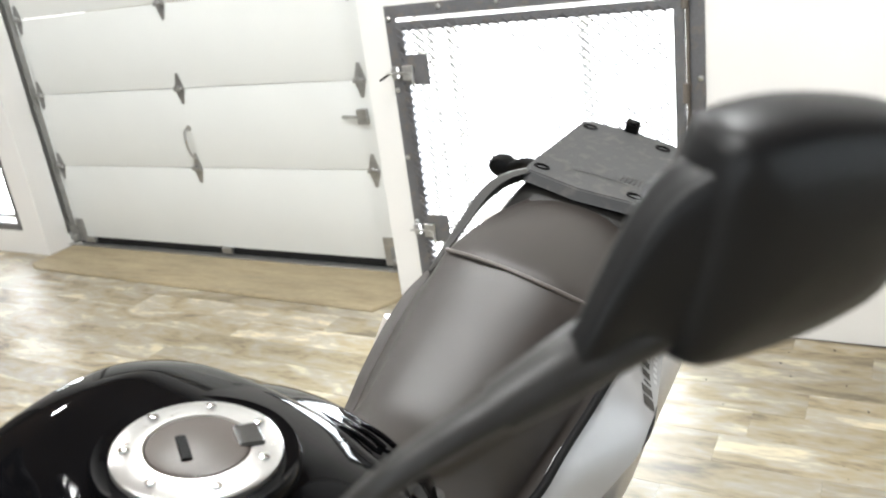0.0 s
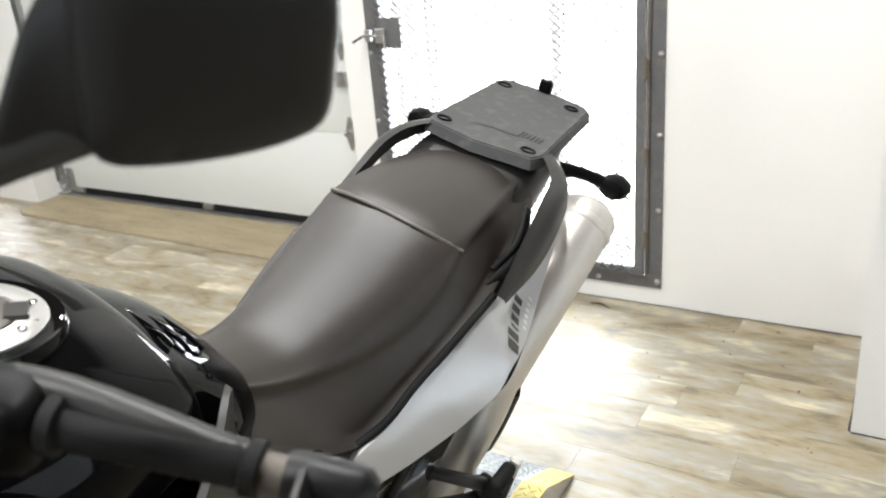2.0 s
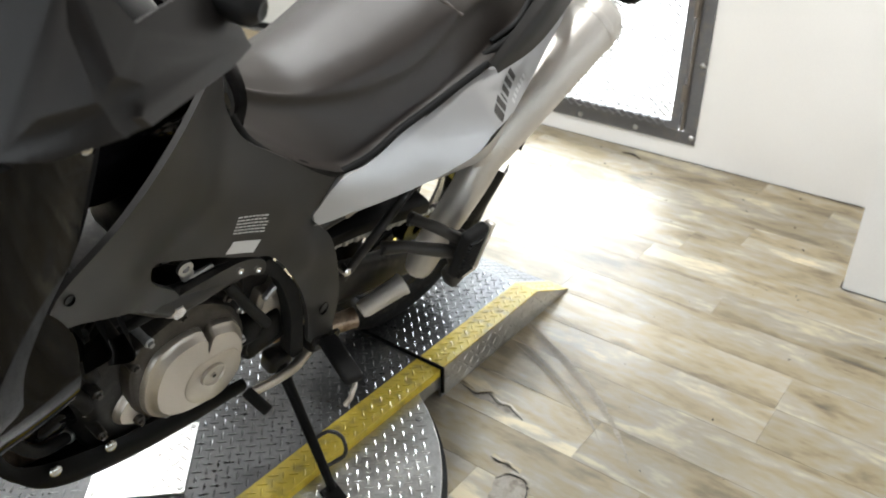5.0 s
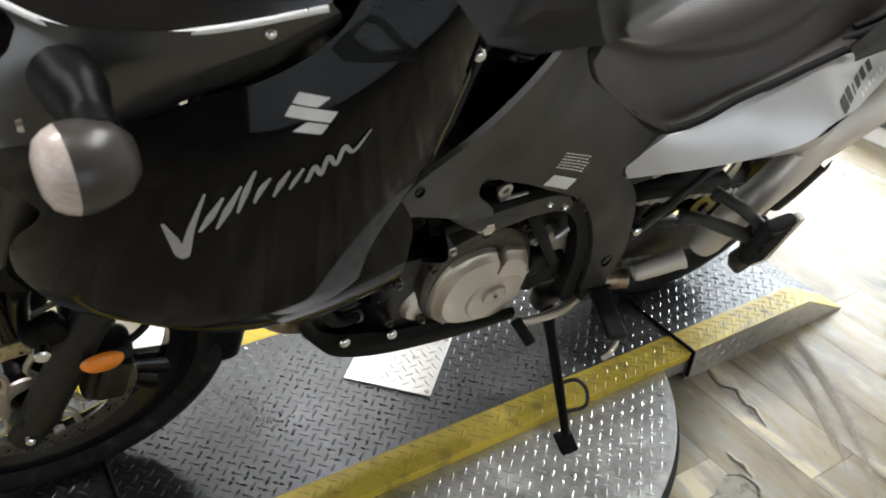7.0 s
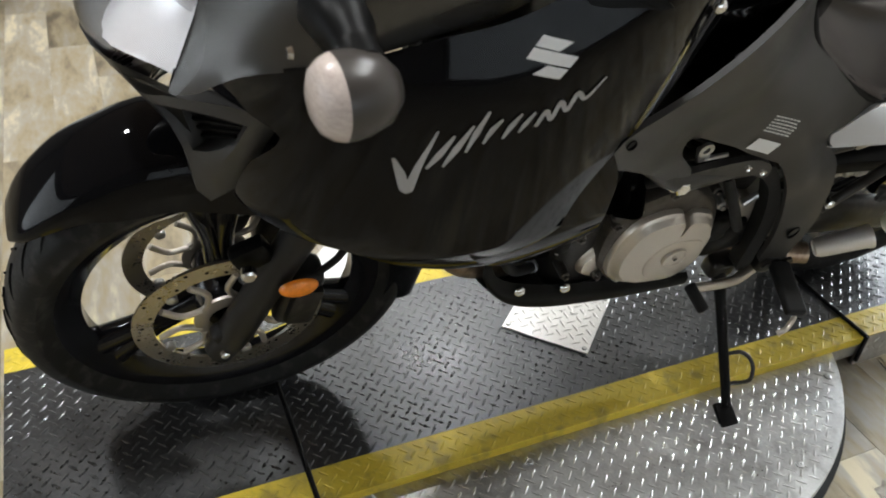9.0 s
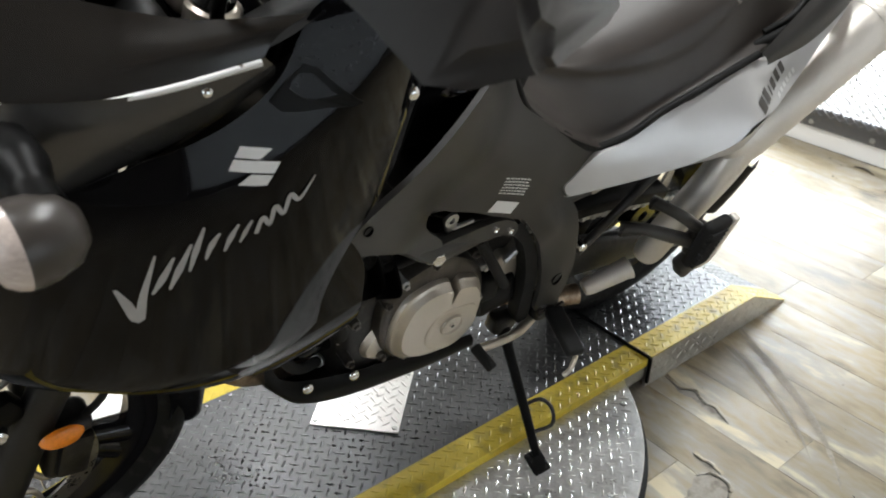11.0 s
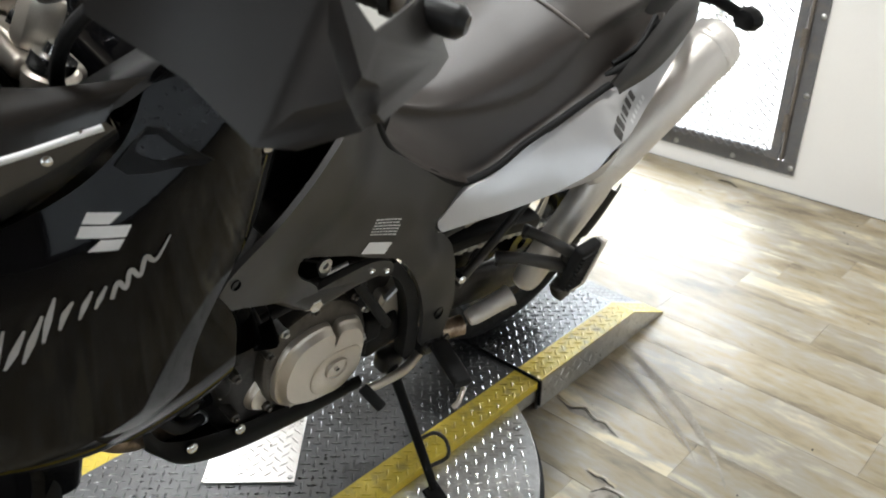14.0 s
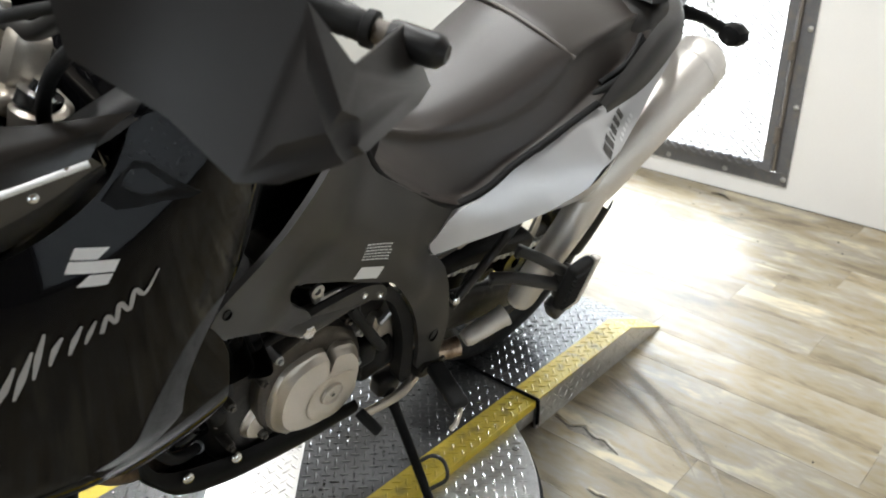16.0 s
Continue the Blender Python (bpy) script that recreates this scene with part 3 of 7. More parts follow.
def hinge(bm, x, z, s=1.0):
    """A pair of pointed leaves with a rolled knuckle."""
    y = DOOR_Y - 0.002
    for sg in (1, -1):
        v = [bm.verts.new(p) for p in ((x - 0.034 * s, y, z), (x + 0.034 * s, y, z), (x + 0.008, y, z + sg * 0.085), (x - 0.008, y, z + sg * 0.085))]
        w = [bm.verts.new((q.co.x, y - 0.003, q.co.z)) for q in v]
        bm.faces.new(w)
        for i in range(4):
            bm.faces.new((v[i], v[(i + 1) % 4], w[(i + 1) % 4], w[i]))
    cyl(bm, (x - 0.032 * s, y - 0.012, z), (x + 0.032 * s, y - 0.012, z), 0.011, n=10, bevel=0.002)
    box(bm, (x - 0.008, y - 0.012, z + 0.004), (0.018, 0.024, 0.026), 0.003)
    for sg in (1, -1):
        lathe(bm, [(0, 0), (0.006, 0), (0.005, 0.005), (0, 0.005)], pose(x, y - 0.003, z + sg * 0.05, 90, 0, 0), 8)


def garage_door():
    e = empty("door_1", pose(0, 0, 0), "closed white steel sectional garage door", "garage door", kind="structure")
    for i, (z0, z1) in enumerate(zip(SEAMS, SEAMS[1:])):
        bm = bmesh.new()
        box(bm, ((DX0 + DX1) / 2, DOOR_Y + 0.022, (z0 + z1) / 2), (DX1 - DX0, 0.044, z1 - z0 - 0.003), 0.004, seg=2)
        part("panel", bm, DOORPAINT, e)
    bm = bmesh.new()
    box(bm, ((DX0 + DX1) / 2, DOOR_Y + 0.018, 0.037), (DX1 - DX0, 0.03, 0.046), 0.006)
    part("bottom_seal", bm, RUBBER, e, "black rubber bottom seal")
    xs = (DX0 + 0.035, -3.37, DX1 - 0.15)
    for z in SEAMS[1:4]:
        for x in xs:
            bm = bmesh.new()
            hinge(bm, x, z)
            part("hinge", bm, GALV, e, "galvanised hinge")
    bm = bmesh.new()
    tube(bm, [(-3.375, DOOR_Y - 0.004, 0.775), (-3.378, DOOR_Y - 0.035, 0.755), (-3.375, DOOR_Y - 0.04, 0.68), (-3.368, DOOR_Y - 0.028, 0.622), (-3.365, DOOR_Y - 0.004, 0.60)], 0.007, 8)
    lathe(bm, [(0, 0), (0.017, 0), (0.014, 0.006), (0, 0.006)], pose(-3.375, DOOR_Y, 0.775, 90, 0, 0), 12)
    part("handle", bm, GALV, e, "bent metal pull handle", smooth=60)
    bm = bmesh.new()
    box(bm, (DX1 - 0.16, DOOR_Y - 0.014, 0.822), (0.06, 0.026, 0.075), 0.004)
    cyl(bm, (DX1 - 0.19, DOOR_Y - 0.02, 0.823), (DX1 - 0.275, DOOR_Y - 0.024, 0.823), 0.008, 0.009, n=10, bevel=0.002)
    part("slide_lock", bm, GALV, e, "galvanised slide lock")
    for x, sg in ((DX0 + 0.05, 1), (DX1 - 0.13, -1)):
        bm = bmesh.new()
        box(bm, (x, DOOR_Y - 0.003, 0.11), (0.075, 0.004, 0.16), 0.001)
        box(bm, (x - sg * 0.036, DOOR_Y - 0.03, 0.09), (0.004, 0.055, 0.12), 0.001)
        cyl(bm, (x - sg * 0.02, DOOR_Y - 0.03, 0.065), (x - sg * 0.07, DOOR_Y - 0.03, 0.065), 0.022, n=14, bevel=0.003)
        part("corner_bracket", bm, GALV, e, "galvanised corner bracket with a roller")
    for x in (DX0 + 0.14, -3.28):
        bm = bmesh.new()
        box(bm, (x, DOOR_Y - 0.012, 0.05), (0.075, 0.022, 0.035), 0.002)
        part("foot_bracket", bm, GALV, e, "small galvanised bracket")
    return e


garage_door()


def door_track(x, sg):
    e = empty("door_track", pose(0, 0, 0), "steel door track with wall brackets", "door track", group="door tracks")
    bm = bmesh.new()
    for dx, dy, sx, sy in ((0, 0.018, 0.05, 0.003), (-0.024, 0, 0.003, 0.036), (0.024, 0, 0.003, 0.036)):
        box(bm, (x + dx, DOOR_Y - 0.03 + dy, 1.25), (sx, sy, 2.3))
    part("rail", bm, TRACK, e)
    for z in (0.12, 0.9, 1.7):
        bm = bmesh.new()
        box(bm, (x - sg * 0.03, DOOR_Y - 0.012, z), (0.05, 0.022, 0.09), 0.002)
        part("wall_bracket", bm, GALV, e)
    return e


door_track(DX0 - 0.012, 1)
door_track(DX1 + 0.02, -1)

# plywood sheet over the threshold
bm = bmesh.new()
slab(bm, [(-4.61, 3.03), (-4.52, 2.985), (-1.985, 2.93), (-1.925, 3.06), (-1.94, DOOR_Y + 0.03), (-4.63, DOOR_Y + 0.03)], 0.001, 0.016)
bmesh.ops.bevel(bm, geom=[e for e in bm.edges if all(v.co.z > 0.01 for v in e.verts)], offset=0.008, segments=1, affect="EDGES")
thing("plywood_sheet", bm, PLY, "stained plywood sheet on the floor before the garage door", "plywood sheet")
bm = bmesh.new()
box(bm, ((DX0 + DX1) / 2 - 0.02, DOOR_Y - 0.025, 0.019), (DX1 - DX0 + 0.1, 0.05, 0.006), 0.001)
thing("threshold", bm, GALV, "thin bright metal threshold strip under the door", "threshold", kind="structure")

# a white cabinet foot at the far side of the floor
def display_stand():
    e = empty("display_stand", pose(-3.42, -0.75, 0, 0, 0, 8), "white laminate display stand on short black feet", "display stand")
    bm = bmesh.new()
    box(bm, (0, 0, 0.52), (0.5, 0.5, 0.94), 0.006)
    part("cabinet", bm, WHITEPL, e)
    for x in (-0.19, 0.19):
        for y in (-0.19, 0.19):
            bm = bmesh.new()
            cyl(bm, (x, y, 0), (x, y, 0.051), 0.028, 0.022, n=14, bevel=0.004)
            part("foot", bm, RUBBER, e, "black foot")
    return e


display_stand()

# ---- turntable and bike stand ----
CX, CY, DISC_R, DISC_Z, LIFT_Z = -0.708, 0.690, 0.622, 0.068, 0.090
LX0, LX1 = CX - 0.2925, CX + 0.2925
Y0, Y1, Y2, Y3, Y4 = -0.455, 0.045, 1.325, 1.775, 1.96


def lug(verts, faces, x, y, z, a, s=1.0, slope=0.0):
    """One raised diamond of tread plate, lying at angle a."""
    c, d = math.cos(a), math.sin(a)
    k = len(verts)
    for u, v, h in ((-0.0125, 0, 0), (-0.0062, -0.0027, 0), (0.0062, -0.0027, 0), (0.0125, 0, 0), (0.0062, 0.0027, 0), (-0.0062, 0.0027, 0), (-0.007, 0, 0.0015), (0.007, 0, 0.0015)):
        u, v = u * s, v * s
        px, py = x + u * c - v * d, y + u * d + v * c
        verts.append((px, py, z + h * s + slope * (py - y)))
    faces.extend([tuple(k + i for i in f) for f in ((0, 1, 6), (1, 2, 7, 6), (2, 3, 7), (3, 4, 7), (4, 5, 6, 7), (5, 0, 6))])


def tread(name, material, parent, inside, x0, x1, y0, y1, height, pitch=0.0215, slope=0.0, kind_stuff=True):
    verts, faces = [], []
    k = pitch * math.sqrt(0.5)
    for iv in range(int((y1 - y0) / k) + 2):
        for iu in range(int((x1 - x0) / k) + 2):
            if (iu + iv) % 2:
                continue
            x, y = x0 + iu * k, y0 + (iv + 0.5) * k
            if x0 + 0.006 < x < x1 - 0.006 and y0 + 0.006 < y < y1 - 0.006 and inside(x, y):
                # each lug points at the flank of the next, across the sheet at forty-five degrees
                lug(verts, faces, x, y, height(y), radians(45) if iu % 2 else radians(-45), 1.0, slope)
    me = bpy.data.meshes.new(name)
    me.from_pydata(verts, [], faces)
    me.materials.append(material)
    me.polygons.foreach_set("use_smooth", [True] * len(me.polygons))
    me.set_sharp_from_angle(angle=radians(50))
    ob = new(name, me)
    ob.parent = parent
    return tagged(ob, kind="stuff")


def turntable():
    e = empty("turntable", pose(0, 0, 0), "round bare metal tread-plate turntable on the floor", "turntable")
    bm = bmesh.new()
    lathe(bm, [(0, 0), (DISC_R + 0.012, 0), (DISC_R + 0.012, 0.035), (DISC_R - 0.01, 0.035), (DISC_R - 0.01, 0.05), (0, 0.05)], pose(CX, CY, 0.001), 96)
    part("base_ring", bm, RUBBER, e, "dark base ring", smooth=30)
    bm = bmesh.new()
    lathe(bm, [(0, 0.052), (DISC_R - 0.003, 0.052), (DISC_R, 0.055), (DISC_R, DISC_Z - 0.002), (DISC_R - 0.002, DISC_Z), (0, DISC_Z)], pose(CX, CY, 0), 96)
    part("disc", bm, ALUPLATE, e, smooth=30)

    def on_disc(x, y):
        return (x - CX) ** 2 + (y - CY) ** 2 < (DISC_R - 0.014) ** 2 and (x > LX1 + 0.006 or x < LX0 - 0.006)
    tread("tread", ALULUG, e, on_disc, CX - DISC_R, CX + DISC_R, CY - DISC_R, CY + DISC_R, lambda y: DISC_Z)
    for x, y in ((-0.192, 0.938), (-0.382, 0.446), (-0.20, 0.44), (-0.36, 1.17)):
        bm = bmesh.new()
        lathe(bm, [(0, 0), (0.009, 0), (0.008, 0.003), (0.003, 0.004), (0, 0.002)], pose(x, y, DISC_Z), 12)
        part("screw", bm, GALV, e)
    return e


turntable()


def strip(bm, x0, x1, y0, y1, top, bottom, t=0.004):
    """A plate from y0 to y1 whose upper face follows top(y)."""
    ys = [y0, y1]
    v = []
    for y in ys:
        v.append([bm.verts.new(p) for p in ((x0, y, bottom(y)), (x1, y, bottom(y)), (x1, y, top(y)), (x0, y, top(y)))])
    for i in range(4):
        bm.faces.new((v[0][i], v[0][(i + 1) % 4], v[1][(i + 1) % 4], v[1][i]))
    bm.faces.new(v[0][::-1]), bm.faces.new(v[1])


def bike_stand():
    e = empty("bike_stand", pose(0, 0, 0), "long black tread-plate display ramp with yellow edges on the turntable", "display ramp")
    yw = 0.073
    sl = LIFT_Z / (Y4 - Y3)

    def flat(y):
        return LIFT_Z

    def ramp(y):
        return LIFT_Z - max(0, y - Y3) * sl * 0.96

    secs = [("front_section", Y0, Y1 - 0.002, flat), ("centre_section", Y1 + 0.002, Y2 - 0.002, flat), ("rear_section", Y2 + 0.002, Y3, flat), ("ramp_section", Y3, Y4, ramp)]
    for name, a, b, top in secs:
        centre = name == "centre_section"
        base = (lambda y: DISC_Z + 0.002) if centre else (lambda y: 0.002)
        bm = bmesh.new()
        strip(bm, LX0 + yw, LX1 - yw, a, b, top, base)
        sec = part(name, bm, BLACKPLATE, e, smooth=0)
        for x0, x1 in ((LX0, LX0 + yw), (LX1 - yw, LX1)):
            bm = bmesh.new()
            strip(bm, x0, x1, a, b, lambda y: top(y) + 0.0004, (lambda y: DISC_Z + 0.0015) if centre else (lambda y: top(y) - 0.003 if top(y) > 0.01 else 0.001))
            part("yellow_edge", bm, YELLOW, sec, "worn yellow painted edge", smooth=0)
        if not centre:
            for x in (LX0 + 0.004, LX1 - 0.004):
                bm = bmesh.new()
                strip(bm, x - 0.004, x + 0.004, a, b, lambda y: top(y) - 0.003 if top(y) > 0.01 else 0.0012, lambda y: 0.0006)
                part("side_skirt", bm, ALUPLATE, sec, "bare tread-plate side", smooth=0)
        else:
            for x in (LX0 + 0.008, LX1 - 0.008):
                bm = bmesh.new()
                strip(bm, x - 0.004, x + 0.004, a, b, lambda y: DISC_Z, lambda y: 0.03)
                part("side_skirt", bm, ALUPLATE, sec, "bare tread-plate side", smooth=0)
        slope = -sl * 0.96 if name == "ramp_section" else 0.0
        px, py = -0.722, 0.694
        plate = (lambda x, y: abs(x - px) + abs(y - py) < 0.158)
        tread("tread", BLACKLUG, sec, (lambda x, y: not plate(x, y)), LX0 + yw, LX1 - yw, a, b, top, slope=slope)
        tread("edge_tread", YELLOW, sec, lambda x, y: True, LX0 + 0.004, LX0 + yw, a, b, lambda y: top(y) + 0.0004, slope=slope)
        tread("edge_tread", YELLOW, sec, lambda x, y: True, LX1 - yw, LX1, a, b, lambda y: top(y) + 0.0004, slope=slope)
    for y in (Y1, Y2):
        bm = bmesh.new()
        cyl(bm, (CX - 0.09, y, LIFT_Z + 0.004), (LX1 + 0.004, y, LIFT_Z + 0.004), 0.005, n=10)
        cyl(bm, (LX1 + 0.005, y, LIFT_Z + 0.006), (LX1 + 0.005, y, 0.02), 0.005, n=10)
        part("joint_rod", bm, BLACKPL, e, "black rod in the joint")
    # skirt lugs on the visible side of the rear ramp
    verts, faces = [], []
    for iy in range(int((Y4 - Y2) / 0.0265)):
        for iz in range(3):
            y, z = Y2 + 0.012 + (iy + 0.5) * 0.0265, 0.014 + iz * 0.0265
            if z < ramp(y) - 0.012:
                k = len(verts)
                lug(verts, faces, 0, 0, 0, radians(45) if (iy + iz) % 2 else radians(-45), 0.9)
                for i in range(k, len(verts)):
                    u, v, h = verts[i]
                    verts[i] = (LX1 + h, y + u, z + v)
    me = bpy.data.meshes.new("side_tread")
    me.from_pydata(verts, [], faces)
    me.materials.append(ALULUG)
    ob = new("side_tread", me)
    ob.parent = e
    tagged(ob, kind="stuff")
    return e


bike_stand()


def loose_plate():
    e = empty("aluminium_plate", pose(-0.722, 0.694, LIFT_Z, 0, 0, 44), "bright square aluminium tread plate lying on the ramp", "metal plate")
    bm = bmesh.new()
    box(bm, (0, 0, 0.0035), (0.196, 0.212, 0.003), 0.0008)
    part("sheet", bm, BRIGHTPLATE, e)
    tread("tread", BRIGHTPLATE, e, lambda x, y: abs(x) < 0.09 and abs(y) < 0.095, -0.1, 0.1, -0.105, 0.105, lambda y: 0.005)
    for x in (-0.088, 0.088):
        for y in (-0.092, 0.092):
            bm = bmesh.new()
            lathe(bm, [(0, 0), (0.006, 0), (0.005, 0.002), (0, 0.002)], pose(x, y, 0.005), 10)
            part("screw", bm, GALV, e)


loose_plate()

# ---- the motorcycle: leaning on its side stand; y runs to the tail, x to its left side ----
bike = empty("motorcycle", pose(-0.768, 0.0, LIFT_Z, 0, 17.0, -1.8), "black adventure touring motorcycle with silver tail panels on its side stand", "motorcycle")
WC, WR = Vector((0, -0.036, 0.333)), 0.330


def wheel(name, c, radius, width, rim_r, discs):
    """Rim with spokes; tyre and brake rotors are its sub-parts."""
    axis = pose(c[0], c[1], c[2], 0, 90, 0)
    hw = width / 2
    bm = bmesh.new()
    lathe(bm, [(rim_r + 0.012, -hw * 0.72), (rim_r + 0.014, -hw * 0.62), (rim_r - 0.004, -hw * 0.5), (rim_r - 0.022, -hw * 0.2), (rim_r - 0.022, hw * 0.2),
               (rim_r - 0.004, hw * 0.5), (rim_r + 0.014, hw * 0.62), (rim_r + 0.012, hw * 0.72), (rim_r + 0.002, hw * 0.68), (rim_r - 0.014, hw * 0.5),
               (rim_r - 0.034, hw * 0.22), (rim_r - 0.034, -hw * 0.22), (rim_r - 0.014, -hw * 0.5), (rim_r + 0.002, -hw * 0.68), (rim_r + 0.012, -hw * 0.72)], axis, 72)
    lathe(bm, [(0.016, -0.055), (0.045, -0.055), (0.05, -0.03), (0.05, 0.03), (0.045, 0.055), (0.016, 0.055)], axis, 32)
    w = part(name, bm, RIM, bike, "gloss black cast wheel")
    for k in range(3):
        a = radians(120 * k + 61)
        for off in (-0.06, 0.06):
            p0 = axis @ Vector((0.04 * math.cos(a), 0.04 * math.sin(a), 0))
            p1 = axis @ Vector((0.14 * math.cos(a + off * 0.9), 0.14 * math.sin(a + off * 0.9), 0))
            p2 = axis @ Vector(((rim_r - 0.02) * math.cos(a + off * 1.7), (rim_r - 0.02) * math.sin(a + off * 1.7), 0))
            bm = bmesh.new()
            tube(bm, [p0, p1, p2], [0.026, 0.020, 0.026], 10, 10)
            part("spoke", bm, RIM, w, smooth=60)
    bm = bmesh.new()
    prof = [(rim_r - 0.002, hw * 0.55), (rim_r + 0.010, hw * 0.74), (rim_r + 0.03, hw * 0.98), (radius - 0.034, hw), (radius - 0.015, hw * 0.86), (radius - 0.004, hw * 0.5), (radius, 0)]
    prof = prof + [(r, -h) for r, h in prof[-2::-1]]
    lathe(bm, [(float(p[0]), float(p[1])) for p in spline([(a, b, 0) for a, b in prof], 34)], axis, 96)
    part("tyre", bm, TYRE, w, "black road tyre", smooth=60)
    # tread grooves as thin dark sipes pressed round the crown
    bm = bmesh.new()
    for k in range(36):
        for sg in (1, -1):
            pts = []
            for u in np.linspace(0, 1, 5):
                h = sg * hw * (0.10 + 0.78 * u)
                r = radius + 0.0008 - 0.033 * (abs(h) / hw) ** 3.0
                a = 2 * math.pi * k / 36 + sg * 0.03 + u * 0.17
                pts.append(axis @ Vector((r * math.cos(a), r * math.sin(a), h)))
            tube(bm, pts, 0.0022, 4, 6)
    tagged(part("tread_groove", bm, BLACKPL, w, "dark tread grooves"), kind="stuff")
    for sg in discs:
        bm = bmesh.new()
        off = sg * 0.066
        lathe(bm, [(0.122, off - 0.0025), (0.155, off - 0.0025), (0.155, off + 0.0025), (0.122, off + 0.0025), (0.122, off - 0.0025)], axis, 64)
        rot = part("brake_rotor", bm, ROTOR, w, "drilled steel brake rotor")
        bm = bmesh.new()
        for k in range(30):
            a = 2 * math.pi * k / 30
            r = (0.129, 0.1385, 0.148)[k % 3]
            lathe(bm, [(0, 0), (0.0034, 0)], axis @ pose(r * math.cos(a), r * math.sin(a), off + sg * 0.0027), 8)
        tagged(part("drill_hole", bm, BLACKPL, w, "small drilled holes", smooth=0), kind="stuff")
        bm = bmesh.new()
        lathe(bm, [(0.034, off - 0.003), (0.058, off - 0.003), (0.058, off + 0.003), (0.034, off + 0.003), (0.034, off - 0.003)], axis, 32)
        part("rotor_carrier", bm, CASTING, w, "pale alloy rotor carrier", smooth=50)
        for k in range(5):
            a = 2 * math.pi * k / 5 + 0.2
            for s2 in (-1, 1):
                pts = [axis @ Vector((r * math.cos(a + s2 * d), r * math.sin(a + s2 * d), off)) for r, d in ((0.052, 0.10), (0.080, 0.42), (0.116, 0.30))]
                bm = bmesh.new()
                tube(bm, pts, 0.0054, 8, 9)
                part("carrier_arm", bm, CASTING, w, "pale alloy carrier arm", smooth=60)
            bm = bmesh.new()
            cyl(bm, axis @ Vector((0.116 * math.cos(a), 0.116 * math.sin(a), off - 0.005)), axis @ Vector((0.116 * math.cos(a), 0.116 * math.sin(a), off + 0.005)), 0.009, n=12, bevel=0.001)
            part("rotor_button", bm, GALV, w, smooth=50)
    return w


wheel("front_wheel", WC, WR, 0.112, 0.257, (1, -1))
wheel("rear_wheel", Vector((0, 1.44, 0.322)), 0.318, 0.150, 0.218, (-1,))

# front fork
for sg in (1, -1):
    x = sg * 0.092
    bm = bmesh.new()
    tube(bm, [(x, -0.062, 0.275), (x, -0.030, 0.335), (x, 0.045, 0.50), (x, 0.135, 0.70)], [0.026, 0.030, 0.028, 0.030], 16)
    box(bm, (x, -0.038, 0.322), (0.034, 0.06, 0.06), 0.012, pose(0, 0, 0, 24, 0, 0), 3)
    leg = part("fork_leg", bm, MIRRORPL, bike, "dark grey fork slider", smooth=60)
    bm = bmesh.new()
    tube(bm, [(x, 0.12, 0.66), (x, 0.30, 1.06)], 0.0215, 16)
    part("fork_tube", bm, CHROME, leg, "bright fork tube", smooth=60)
    s2 = 0.022 * sg
    bm = bmesh.new()
    cyl(bm, (x + s2, -0.055, 0.305), (x + s2 + 0.012 * sg, -0.055, 0.305), 0.008, n=8, bevel=0.002)
    part("fork_bolt", bm, CHROME, leg, "bright bolt")
    bm = bmesh.new()
    cyl(bm, (x + s2, -0.010, 0.525), (x + s2 + 0.018 * sg, -0.012, 0.525), 0.012, n=12, bevel=0.003)
    part("fork_bolt", bm, CHROME, leg, "bright bolt")
    bm = bmesh.new()
    box(bm, (x - 0.004 * sg, 0.000, 0.525), (0.03, 0.06, 0.05), 0.01, pose(0, 0, 0, 25, 0, 0), 2)
    part("fender_mount", bm, BLACKPL, leg)
    # calliper behind the leg with an amber reflector
    bm = bmesh.new()
    box(bm, (x - 0.012 * sg, 0.070, 0.40), (0.062, 0.062, 0.13), 0.016, pose(0, 0, 0, -14, 0, 0), 3)
    box(bm, (x + 0.022 * sg, 0.075, 0.40), (0.02, 0.048, 0.09), 0.008, pose(0, 0, 0, -14, 0, 0), 2)
    cal = part("brake_calliper", bm, DARKMETAL, bike, "dark brake calliper")
    bm = bmesh.new()
    lathe(bm, [(0, 0.008), (0.022, 0.008), (0.027, 0.004), (0.028, 0), (0, 0)], Matrix.Translation((x + 0.038 * sg, 0.062, 0.478)) @ pose(0, 0, 0, 0, 90 * sg, 0) @ Matrix.Diagonal((0.72, 1.1, 1, 1)), 28)
    part("reflector", bm, AMBER, cal, "round amber side reflector", smooth=50)
    bm = bmesh.new()
    tube(bm, [(x, 0.09, 0.44), (x + 0.01 * sg, 0.14, 0.52), (x - 0.02 * sg, 0.16, 0.66)], 0.006, 8)
    part("brake_hose", bm, RUBBER, cal, smooth=60)
bm = bmesh.new()
cyl(bm, (-0.115, WC.y, WC.z), (0.115, WC.y, WC.z), 0.013, n=16, bevel=0.003)
part("axle", bm, CHROME, bike)

